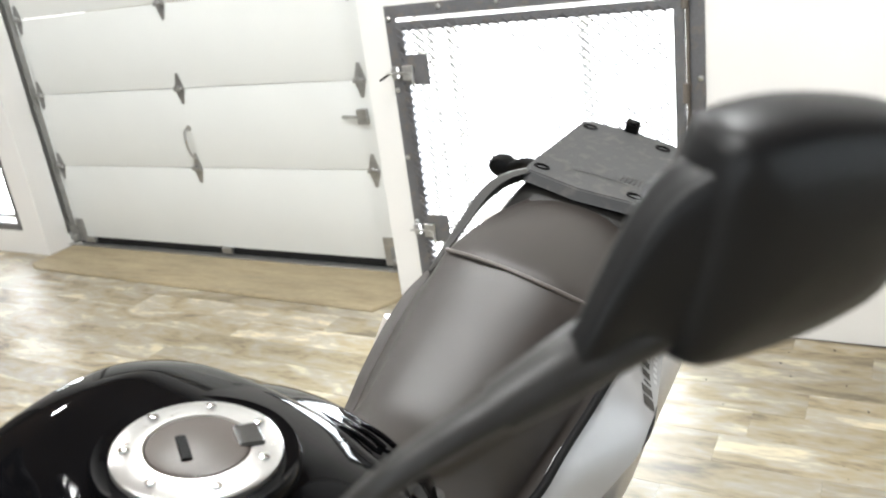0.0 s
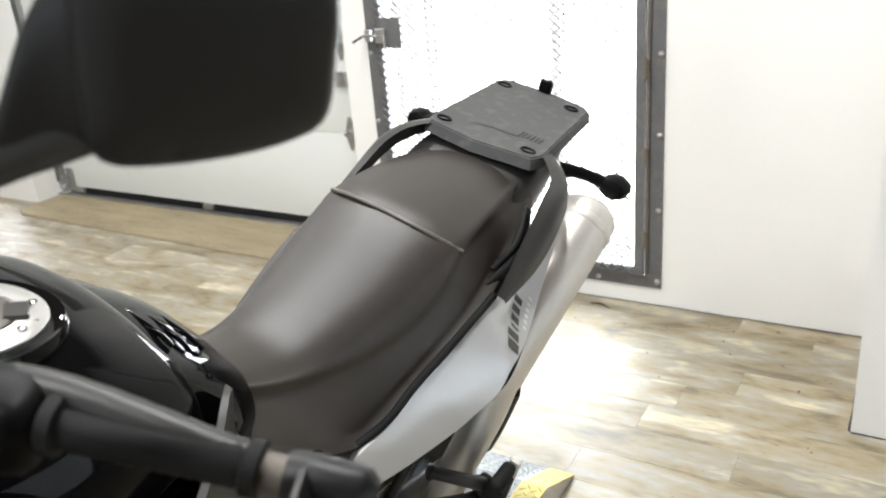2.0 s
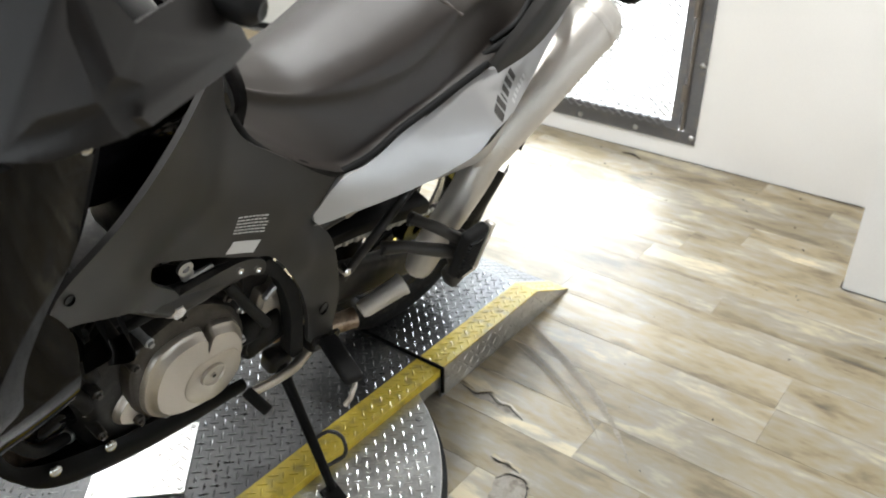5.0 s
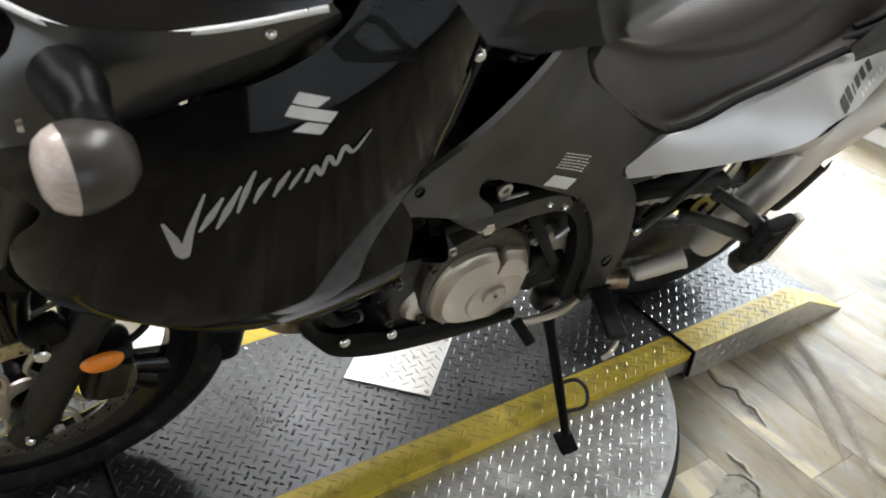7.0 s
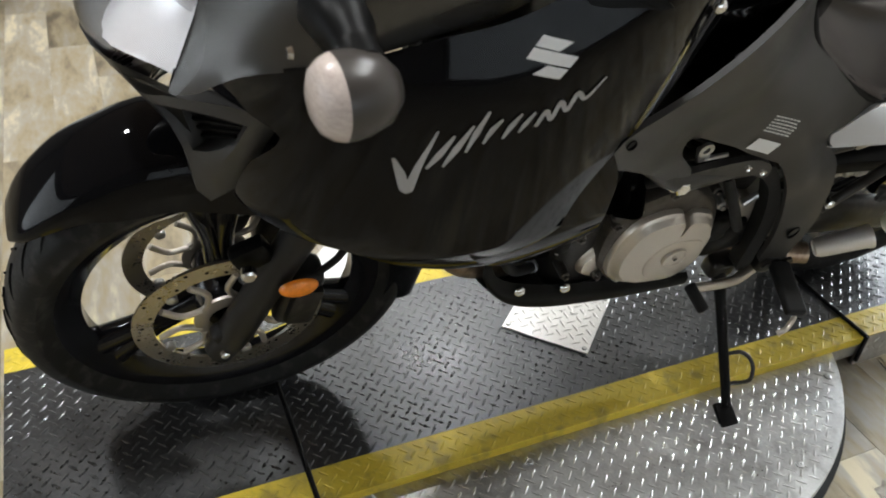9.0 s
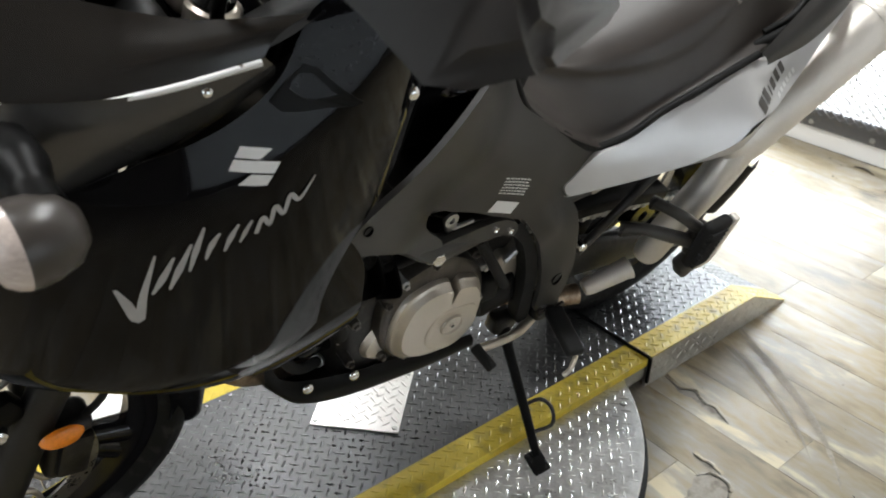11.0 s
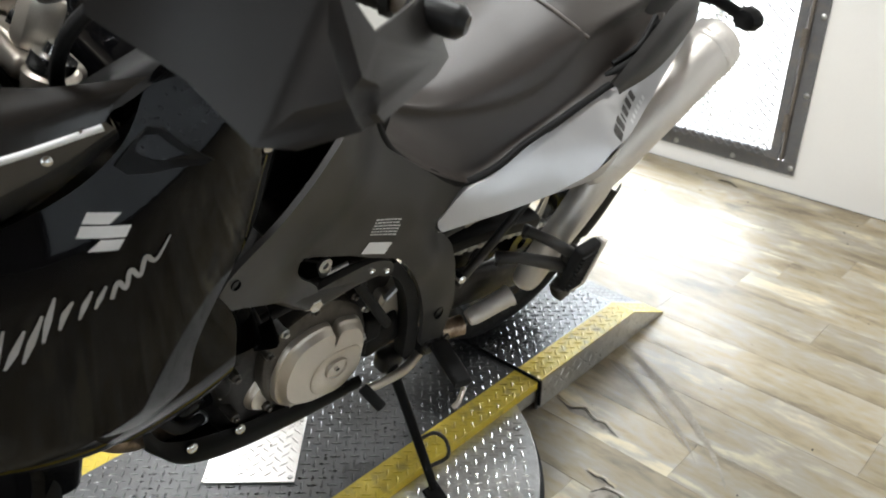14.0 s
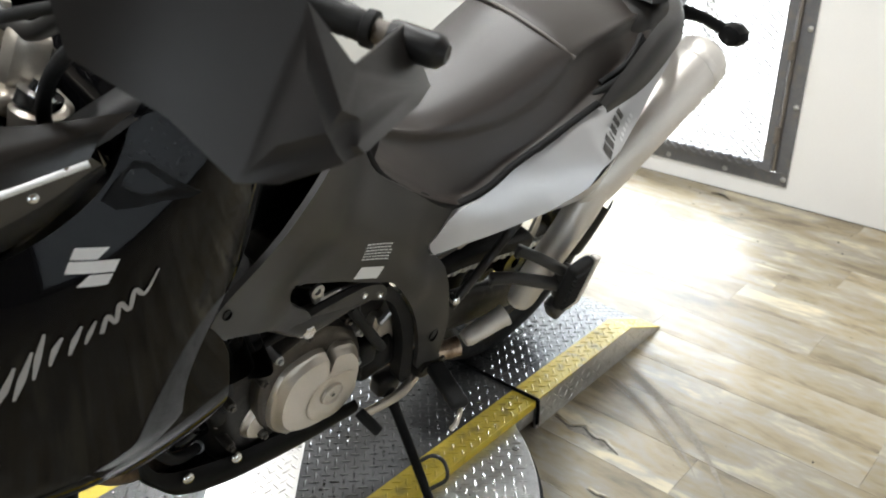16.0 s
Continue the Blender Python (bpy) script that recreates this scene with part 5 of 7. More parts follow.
bm = bmesh.new()
skin(bm, [ring_section(0.375, 1.093, 0.96, 0.085, 0.15, 0.14), ring_section(0.42, 1.134, 0.93, 0.12, 0.185, 0.17), ring_section(0.50, 1.149, 0.90, 0.13, 0.205, 0.17, 0, 0.008),
          ring_section(0.575, 1.147, 0.89, 0.13, 0.20, 0.16, 0, 0.010), ring_section(0.635, 1.126, 0.89, 0.122, 0.186, 0.15, 0, 0.014), ring_section(0.662, 1.108, 0.89, 0.112, 0.178, 0.14, 0, 0.016), ring_section(0.668, 1.096, 0.895, 0.104, 0.168, 0.135, 0, 0.018)],
     40, 48, True, caps=True)
tank = part("fuel_tank", bm, GLOSS, bike, "gloss black fuel tank", smooth=60)
bm = bmesh.new()
skin(bm, [ring_section(0.645, 1.104, 0.88, 0.104, 0.172, 0.145, 0, 0.018), ring_section(0.695, 1.080, 0.87, 0.100, 0.162, 0.145, 0, 0.02), ring_section(0.745, 1.046, 0.86, 0.092, 0.150, 0.14, 0, 0.02), ring_section(0.79, 0.998, 0.86, 0.08, 0.132, 0.125)], 18, 44, True, caps=True)
part("tank_tail", bm, GLOSS, bike, "gloss black tank tail trim", smooth=50)
bm = bmesh.new()
for k in range(3):
    y, z = 0.690 + k * 0.022, 1.083 - k * 0.0145
    tube(bm, [(-0.010, y, z - 0.006), (0.030, y, z - 0.005), (0.070, y + 0.002, z - 0.009), (0.092, y + 0.004, z - 0.018)], 0.0032, 8, 18)
part("trim_rib", bm, GLOSS, tank, "gloss ribs behind the tank", smooth=60)

# filler cap
capm = Matrix.Translation((0.025, 0.517, 1.153)) @ pose(0, 0, 0, -5, -5, 0)
bm = bmesh.new()
lathe(bm, [(0.0, 0.0), (0.076, 0.0), (0.082, 0.003), (0.085, -0.002), (0.085, -0.012), (0, -0.012)], capm, 56)
cap_seat = part("cap_recess", bm, GLOSS, tank, "gloss rim round the filler cap", smooth=50)
bm = bmesh.new()
lathe(bm, [(0.042, 0.004), (0.044, 0.0085), (0.066, 0.0075), (0.069, 0.005), (0.069, 0.0), (0.042, 0.0)], capm, 56)
cap = part("filler_cap", bm, CAPMETAL, bike, "alloy filler cap ring with screws", smooth=40)
bm = bmesh.new()
lathe(bm, [(0, 0.0100), (0.038, 0.0098), (0.041, 0.0085), (0.043, 0.003), (0, 0.003)], capm, 48)
flap = part("cap_flap", bm, mat("brown grey cap plastic", (0.075, 0.062, 0.054), 0.4, vary=0.08, scale=30), cap, "dark key flap", smooth=40)
bm = bmesh.new()
box(bm, (0, 0, 0), (0.034, 0.009, 0.003), 0.001)
bmesh.ops.transform(bm, matrix=capm @ pose(-0.004, -0.012, 0.0108, 0, 0, -35), verts=bm.verts)
part("key_slot", bm, BLACKPL, cap, smooth=0)
bm = bmesh.new()
box(bm, (0, 0, 0), (0.030, 0.022, 0.006), 0.002)
bmesh.ops.transform(bm, matrix=capm @ pose(0.024, 0.034, 0.009, 0, 0, -35), verts=bm.verts)
part("cap_hinge", bm, SATIN2, cap)
for k in range(7):
    a = 2 * math.pi * k / 7 + 0.35
    bm = bmesh.new()
    lathe(bm, [(0, 0.0035), (0.0025, 0.0035), (0.0045, 0.003), (0.005, 0), (0, 0)], capm @ pose(0.057 * math.cos(a), 0.057 * math.sin(a), 0.0075), 10)
    part("cap_screw", bm, CHROME, cap)

# seat: rider's hollow, step with piping, pillion pad
def seat_section(y, top, sx, sz, bx, bz):
    """A padded seat section: crowned top, a tight shoulder, a flat sloping flank."""
    c = top - sz
    half = [(0, top), (sx * 0.5, top - c * 0.16), (sx * 0.84, top - c * 0.50), (sx * 0.965, sz + 0.014), (sx * 1.015, sz - 0.008), ((sx + bx) / 2 + 0.003, (sz + bz) / 2), (bx * 1.01, bz + 0.012), (bx, bz)]
    return [(x + 0.012, y, z) for x, z in half + [(-x, z) for x, z in half[:0:-1]]]


SEAT = [(0.735, 0.995, 0.050, 0.975, 0.088, 0.93), (0.775, 0.957, 0.060, 0.930, 0.114, 0.885), (0.84, 0.925, 0.070, 0.893, 0.130, 0.835), (0.92, 0.908, 0.086, 0.868, 0.138, 0.785), (1.00, 0.925, 0.106, 0.866, 0.143, 0.757),
        (1.08, 0.957, 0.128, 0.880, 0.156, 0.80), (1.15, 0.992, 0.140, 0.907, 0.165, 0.838), (1.205, 1.018, 0.141, 0.942, 0.169, 0.866), (1.25, 1.028, 0.136, 0.974, 0.168, 0.886), (1.35, 1.034, 0.126, 0.990, 0.154, 0.92),
        (1.44, 1.030, 0.113, 0.994, 0.137, 0.95), (1.52, 1.02, 0.096, 0.992, 0.115, 0.97), (1.56, 1.005, 0.072, 0.988, 0.085, 0.98)]
bm = bmesh.new()
skin(bm, [seat_section(*q) for q in SEAT], 84, 90, True, caps=True)
seat = part("seat", bm, VINYL, bike, "black vinyl dual seat with a raised pillion step", smooth=70)
bm = bmesh.new()
tube(bm, [(-0.128, 1.258, 0.978), (-0.104, 1.226, 0.998), (-0.050, 1.206, 1.0145), (0.012, 1.202, 1.0185), (0.070, 1.208, 1.0125), (0.118, 1.226, 0.998), (0.148, 1.250, 0.980)], 0.0040, 8, 48)
part("seat_piping", bm, PIPING, seat, "pale piping across the seat step", smooth=60)
bm = bmesh.new()
tube(bm, [(0.112, 0.728, 1.00), (0.142, 0.755, 0.925), (0.152, 0.80, 0.862), (0.160, 0.90, 0.795), (0.166, 0.968, 0.757), (0.186, 1.03, 0.784), (0.192, 1.085, 0.821), (0.198, 1.16, 0.853), (0.202, 1.21, 0.876), (0.206, 1.285, 0.906)], 0.007, 8, 40)
part("seat_edge", bm, RUBBER, seat, "black seat edge trim", smooth=60)

# matt frame cover under the seat
fc = [(0.262, 0.412, 0.815), (0.264, 0.422, 0.862), (0.262, 0.50, 0.925), (0.250, 0.57, 0.985), (0.215, 0.645, 1.035), (0.170, 0.705, 1.045), (0.158, 0.722, 1.00), (0.156, 0.732, 0.955), (0.160, 0.765, 0.895), (0.165, 0.83, 0.845),
      (0.166, 0.905, 0.79), (0.170, 0.970, 0.750), (0.176, 0.926, 0.708), (0.176, 0.914, 0.690), (0.180, 0.93, 0.668), (0.196, 0.952, 0.64), (0.213, 0.972, 0.55), (0.214, 0.985, 0.44), (0.208, 0.980, 0.37), (0.20, 0.942, 0.372),
      (0.206, 0.922, 0.44), (0.208, 0.902, 0.51), (0.208, 0.872, 0.582), (0.204, 0.815, 0.668), (0.200, 0.775, 0.690), (0.20, 0.735, 0.710), (0.202, 0.690, 0.736), (0.205, 0.649, 0.756), (0.212, 0.586, 0.786), (0.218, 0.573, 0.772),
      (0.216, 0.585, 0.748), (0.208, 0.622, 0.708), (0.205, 0.628, 0.684), (0.206, 0.600, 0.678), (0.212, 0.555, 0.712), (0.232, 0.52, 0.745), (0.25, 0.46, 0.785)]
fc_in = [(0.226, 0.64, 0.90), (0.205, 0.72, 0.80), (0.196, 0.83, 0.74), (0.218, 0.93, 0.52), (0.25, 0.52, 0.86), (0.212, 0.885, 0.645)]
bm, fc_x = panel(fc, fc_in, 0.016, 0.010, 4)
cover = part("frame_cover", bm, SATIN, bike, "matt dark grey frame cover", smooth=45)
mirrored(cover)
# caution label: rows of pale bars over a blank white tag
bm = bmesh.new()
ly, lz = np.array((0.82, -0.42)), np.array((0.30, 0.95))
ly, lz = ly / np.linalg.norm(ly), lz / np.linalg.norm(lz)
P0 = np.array((0.718, 0.768))
ly = np.array((0.91, -0.41))
for r in range(6):
    u = 0.0
    rr = random.Random(r)
    while u < 0.072:
        w = 0.004 + rr.random() * 0.008
        o = P0 + ly * u + lz * (0.029 - r * 0.0055)
        on_panel(bm, fc_x, [o, o + ly * w, o + ly * w + lz * 0.0024, o + lz * 0.0024])
        u += w + 0.0022
tagged(part("label_print", bm, LABELW, cover, "pale printed lines of a caution label", smooth=0), kind="stuff")
bm = bmesh.new()
o = P0 + lz * -0.037 + ly * 0.004
on_panel(bm, fc_x, [o, o + ly * 0.062, o + ly * 0.068 + lz * 0.024, o + ly * 0.006 + lz * 0.024])
part("blank_tag", bm, LABELW, cover, "blank white sticker", smooth=0)
for y, z, r in ((0.436, 0.850, 0.009), (0.944, 0.482, 0.014)):
    bm = bmesh.new()
    lathe(bm, [(r, 0.001), (r * 0.9, 0.002), (r * 0.8, -0.006), (0, -0.006)], Matrix.Translation((float(fc_x(np.array([[y, z]]))[0]) + 0.0012, y, z)) @ pose(0, 0, 0, 0, 90, 0) @ Matrix.Diagonal((1.0 if r < 0.012 else 1.25, 0.8, 1, 1)), 20)
    part("recess", bm, BLACKPL, cover, "dark round recess")
bm, _ = panel([(0.204, 0.628, 0.692), (0.203, 0.739, 0.699), (0.203, 0.788, 0.679), (0.203, 0.797, 0.655), (0.203, 0.786, 0.648), (0.203, 0.745, 0.666), (0.204, 0.690, 0.668), (0.204, 0.641, 0.666), (0.204, 0.622, 0.676)], (), 0.014, 0.012, 3)
part("cover_strut", bm, SATIN, cover, "dark strut under the cut-out", smooth=45)
bm, _ = panel([(0.196, 0.815, 0.660), (0.196, 0.876, 0.572), (0.196, 0.908, 0.488), (0.194, 0.926, 0.40), (0.19, 0.936, 0.335), (0.19, 0.905, 0.352), (0.192, 0.886, 0.476), (0.194, 0.842, 0.590), (0.196, 0.795, 0.644)], (), 0.016, 0.03, 4)
part("cover_arch", bm, RUBBER, cover, "black arched inner edge", smooth=45)
for y, z in ((0.740, 0.684), (0.777, 0.667)):
    bm = bmesh.new()
    lathe(bm, [(0, 0.004), (0.003, 0.003), (0.0055, 0.005), (0.0065, 0), (0, 0)], Matrix.Translation((0.203, y, z)) @ pose(0, 0, 0, 0, 90, 0), 12)
    part("cover_screw", bm, CHROME, cover)

# silver tail panels
sv = [(0.178, 0.918, 0.692), (0.176, 0.930, 0.706), (0.182, 0.966, 0.747), (0.188, 1.029, 0.777), (0.192, 1.084, 0.814), (0.196, 1.146, 0.840), (0.200, 1.208, 0.869), (0.205, 1.271, 0.895), (0.209, 1.309, 0.893),
      (0.214, 1.355, 0.914), (0.216, 1.408, 0.941), (0.215, 1.446, 0.969), (0.210, 1.470, 0.998), (0.215, 1.488, 0.975), (0.235, 1.438, 0.928), (0.252, 1.379, 0.872), (0.270, 1.318, 0.835), (0.288, 1.250, 0.815),
      (0.284, 1.216, 0.784), (0.270, 1.170, 0.758), (0.255, 1.123, 0.736), (0.240, 1.075, 0.720), (0.225, 1.028, 0.706), (0.205, 0.976, 0.692), (0.186, 0.928, 0.676)]
bm, sv_x = panel(sv, [(0.262, 1.245, 0.845), (0.236, 1.123, 0.790), (0.214, 1.03, 0.750)], 0.008, 0.010, 3, slack=3e-3)
silver = part("tail_panel", bm, SILVER, bike, "silver painted tail panel", smooth=40)
mirrored(silver, shift=0.115)
fold = [(0.178, 0.916, 0.676), (0.186, 0.930, 0.676), (0.225, 1.029, 0.706), (0.255, 1.124, 0.736), (0.284, 1.217, 0.784), (0.288, 1.251, 0.815), (0.271, 1.318, 0.835)]
foot = [(0.172, 0.928, 0.664), (0.172, 0.948, 0.655), (0.190, 1.040, 0.664), (0.212, 1.130, 0.684), (0.244, 1.232, 0.708), (0.262, 1.290, 0.735), (0.262, 1.330, 0.800)]
fold, foot = spline(fold, 40), spline(foot, 40)
bm = bmesh.new()
last = None
for p, q in zip(fold, foot):
    p, q = Vector(p), Vector(q)
    cur = [bm.verts.new(v) for v in (p, p.lerp(q, 0.06) + Vector((0.0015, 0, 0)), p.lerp(q, 0.5), q, q + Vector((-0.012, 0, 0.004)))]
    if last:
        for k in range(4):
            bm.faces.new((last[k], cur[k], cur[k + 1], last[k + 1]))
    last = cur
mirrored(part("tail_panel_foot", bm, SILVER, bike, "silver fold along the foot of the tail panel", smooth=50), shift=0.115)
# model marks as plain slanted bars
bm = bmesh.new()
D0, du, dv = np.array((1.272, 0.826)), np.array((0.80, 0.60)), np.array((-0.72, 0.69))
for u, w, h in ((0.0, 0.015, 0.021), (0.019, 0.012, 0.021), (0.036, 0.004, 0.015), (0.046, 0.011, 0.015), (0.063, 0.011, 0.015), (0.080, 0.011, 0.015)):
    bm = bmesh.new()
    o = D0 + du * u
    on_panel(bm, sv_x, [o, o + du * w, o + du * (w + 0.005) + dv * h, o + du * 0.005 + dv * h])
    part("model_mark", bm, DECALD, silver, "dark slanted mark", smooth=0)
for k in range(6):
    bm = bmesh.new()
    o = D0 + np.array((0.008, -0.013)) + du * (0.050 + k * 0.0105)
    on_panel(bm, sv_x, [o, o + du * 0.006, o + du * 0.008 + dv * 0.007, o + du * 0.002 + dv * 0.007])
    part("pale_mark", bm, LABELW, silver, "small pale mark", smooth=0)

# tail: carrier rail, rack plate, tail body
for sg in (1, -1):
    bm = bmesh.new()
    skin(bm, [[(sg * 0.218, 1.270, 0.918), (sg * 0.228, 1.278, 0.910), (sg * 0.226, 1.296, 0.893)], [(sg * 0.206, 1.345, 0.972), (sg * 0.230, 1.362, 0.962), (sg * 0.232, 1.392, 0.926)], [(sg * 0.194, 1.425, 1.030), (sg * 0.222, 1.44, 1.020), (sg * 0.224, 1.475, 0.978)],
              [(sg * 0.172, 1.50, 1.048), (sg * 0.198, 1.518, 1.042), (sg * 0.195, 1.548, 1.008)], [(sg * 0.10, 1.570, 1.060), (sg * 0.115, 1.600, 1.054), (sg * 0.115, 1.60, 1.035)], [(0.0, 1.585, 1.062), (0.0, 1.615, 1.056), (0.0, 1.615, 1.038)]], 34, 10, thick=0.012)
    part("grab_rail", bm, SATIN, bike, "dark grey grab rail", smooth=50).location.x = 0.0 if sg > 0 else 0.06
bm = bmesh.new()
tube(bm, [(0.18, 1.30, 0.905), (0.19, 1.36, 0.93), (0.175, 1.42, 0.965), (0.16, 1.46, 0.985)], [0.008, 0.012, 0.012, 0.008], 8)
tube(bm, [(0.175, 1.325, 0.925), (0.185, 1.38, 0.96), (0.165, 1.44, 1.0)], 0.006, 8)
part("luggage_strap", bm, RUBBER, bike, "black strap tucked under the rail", smooth=60)
bm = bmesh.new()
rk = [(-0.112, 1.512), (0.0, 1.502), (0.122, 1.520), (0.136, 1.545), (0.122, 1.79), (0.104, 1.808), (0.005, 1.818), (-0.09, 1.808), (-0.108, 1.79), (-0.122, 1.535)]
def rack_z(y):
    """The plate rises a little towards the tail."""
    return 1.072 + (y - 1.66) * 0.115


lo = [Vector((x, y, rack_z(y) - 0.022)) for x, y in rk]
top = [Vector((x * 0.95, 1.65 + (y - 1.65) * 0.95, rack_z(y))) for x, y in rk]
dip = [Vector((x * 0.86, 1.65 + (y - 1.65) * 0.86, rack_z(1.65 + (y - 1.65) * 0.86) - 0.002)) for x, y in rk]
n = len(rk)
a, b, c = ([bm.verts.new(p) for p in q] for q in (lo, top, dip))
for i in range(n):
    bm.faces.new((a[i], a[(i + 1) % n], b[(i + 1) % n], b[i])), bm.faces.new((b[i], b[(i + 1) % n], c[(i + 1) % n], c[i]))
bm.faces.new(c), bm.faces.new(a[::-1])
bmesh.ops.bevel(bm, geom=[e for e in bm.edges if all(v in b for v in e.verts)], offset=0.003, segments=2, affect="EDGES")
rack = part("rack_plate", bm, mat("worn grey plastic", (0.055, 0.055, 0.056), 0.5, vary=0.15, scale=20, fine=500, bump=0.15, dirt=(0.12, 0.11, 0.10), dirt_amount=0.5), bike, "scuffed dark grey luggage plate", smooth=35)
bm = bmesh.new()
box(bm, (0.0, 1.806, 1.098), (0.030, 0.016, 0.032), 0.005, None, 2)
box(bm, (0.0, 1.798, 1.109), (0.018, 0.008, 0.010), 0.002)
part("rack_tab", bm, BLACKPL, rack, "upright catch at the tail end")
for x, y in ((0.098, 1.548), (-0.09, 1.545), (0.08, 1.772), (-0.08, 1.772)):
    bm = bmesh.new()
    lathe(bm, [(0.012, 0.001), (0.011, 0.003), (0.008, 0.002), (0.008, -0.004), (0, -0.004)], pose(x, y, rack_z(y) - 0.0012, 6.5) @ Matrix.Diagonal((1.4, 0.8, 1, 1)), 16)
    part("rack_recess", bm, BLACKPL, rack, "oval screw recess")
bm = bmesh.new()
for k in range(6):
    box(bm, (0.055 + k * 0.009, 1.60, rack_z(1.60) - 0.0015), (0.003, 0.022, 0.0014), 0, pose(0, 0, 0, 6.5))
part("rack_marks", bm, SATIN, rack, "moulded marks", smooth=0)
bm = bmesh.new()
skin(bm, [ring_section(1.30, 0.92, 0.70, 0.10, 0.14, 0.11), ring_section(1.50, 1.02, 0.83, 0.11, 0.14, 0.10), ring_section(1.65, 1.052, 0.90, 0.10, 0.12, 0.08), ring_section(1.78, 1.052, 0.96, 0.07, 0.085, 0.05)], 16, 28, True, caps=True)
part("tail_body", bm, SATIN, bike, "dark grey tail unit", smooth=50)
bm = bmesh.new()
skin(bm, [[(-0.07, 1.60, 0.92), (0, 1.60, 0.93), (0.07, 1.60, 0.92)], [(-0.08, 1.74, 0.78), (0, 1.745, 0.79), (0.08, 1.74, 0.78)], [(-0.085, 1.80, 0.60), (0, 1.81, 0.60), (0.085, 1.80, 0.60)], [(-0.08, 1.80, 0.44), (0, 1.81, 0.44), (0.08, 1.80, 0.44)]], 12, 8, thick=0.006)
part("rear_mudguard", bm, BLACKPL, bike, "black rear mudguard")
for sg in (1, -1):
    bm = bmesh.new()
    tube(bm, [(sg * 0.13, 1.655, 1.0), (sg * 0.17, 1.68, 0.998), (sg * 0.215, 1.70, 0.988 if sg > 0 else 0.968)], [0.016, 0.012, 0.013], 10)
    st = part("rear_signal_stem", bm, BLACKPL, bike, smooth=60)
    bm = bmesh.new()
    m = Matrix.Translation((sg * 0.236, 1.705, 0.984 if sg > 0 else 0.962)) @ pose(0, 0, 0, 90, 0, 0)
    lathe(bm, [(0, -0.032), (0.02, -0.030), (0.029, -0.017), (0.030, 0.0), (0.024, 0.016), (0.0, 0.026)], m @ Matrix.Diagonal((1.1, 0.85, 1, 1)), 10)
    part("rear_signal", bm, BLACKPL, bike, "black rear turn signal", smooth=30)

# ---- exhaust ----
for sg in (1, -1):
    P0, P1 = Vector((0.215 if sg > 0 else -0.160, 1.295, 0.695 if sg > 0 else 0.650)), Vector((0.213 if sg > 0 else -0.155, 1.665, 0.935 if sg > 0 else 0.885))
    m = frame_to(P0, P1)
    h = (P1 - P0).length
    bm = bmesh.new()
    lathe(bm, [(0.0, -0.012), (0.036, -0.012), (0.048, 0.0), (0.061, 0.03), (0.064, 0.06), (0.064, h - 0.03), (0.062, h - 0.012), (0.052, h + 0.002), (0.045, h + 0.004), (0.03, h), (0, h - 0.02)], m @ Matrix.Diagonal((1.0, 1.0, 1, 1)), 40)
    muf = part("muffler", bm, BRUSHED, bike, "brushed silver muffler can", smooth=50)
    bm = bmesh.new()
    lathe(bm, [(0.0645, h - 0.055), (0.0658, h - 0.053), (0.0658, h - 0.04), (0.0645, h - 0.038)], m, 40)
    part("muffler_band", bm, BRUSHED, muf, smooth=50)
    bm = bmesh.new()
    tube(bm, [(sg * 0.238, 1.335, 0.738), (sg * 0.241, 1.304, 0.668), (sg * 0.236, 1.278, 0.600), (sg * 0.224, 1.252, 0.515), (sg * 0.212, 1.245, 0.440), (sg * 0.207, 1.243, 0.412), (sg * 0.206, 1.242, 0.400)], [0.038, 0.036, 0.034, 0.033, 0.032, 0.027, 0.014], 20, 44)
    part("exhaust_link", bm, BRUSHED, bike, "brushed exhaust link pipe", smooth=60)
    bm = bmesh.new()
    lathe(bm, [(0.0, 0.0), (0.017, 0.0), (0.021, 0.012), (0.0235, 0.10), (0.0255, 0.104), (0.0255, 0.111), (0.0, 0.111)], frame_to(Vector((sg * 0.176, 1.118, 0.332)), Vector((sg * 0.204, 1.222, 0.385))), 24)
    part("exhaust_sleeve", bm, BRUSHED, bike, "brushed exhaust sleeve", smooth=50)
    bm = bmesh.new()
    tube(bm, [(sg * 0.171, 1.110, 0.313), (sg * 0.14, 1.03, 0.305), (sg * 0.06, 0.86, 0.32)], [0.023, 0.022, 0.022], 16)
    part("exhaust_front", bm, HEATED, bike, "rust-brown exhaust pipe", smooth=60)
    bm = bmesh.new()
    skin(bm, [[(sg * 0.265, 1.335, 0.685), (sg * 0.272, 1.37, 0.665), (sg * 0.255, 1.405, 0.668)], [(sg * 0.258, 1.312, 0.61), (sg * 0.266, 1.352, 0.595), (sg * 0.248, 1.39, 0.60)], [(sg * 0.246, 1.30, 0.55), (sg * 0.256, 1.342, 0.54), (sg * 0.242, 1.385, 0.545)]], 12, 8, thick=0.006)
    part("heat_guard", bm, BLACKPL, bike, "black heat guard on the link pipe", smooth=40)

# ---- engine and running gear ----
def blob(bm, c, s, bevel, rx=0, ry=0, rz=0, seg=3):
    return box(bm, c, s, bevel, pose(0, 0, 0, rx, ry, rz), seg)


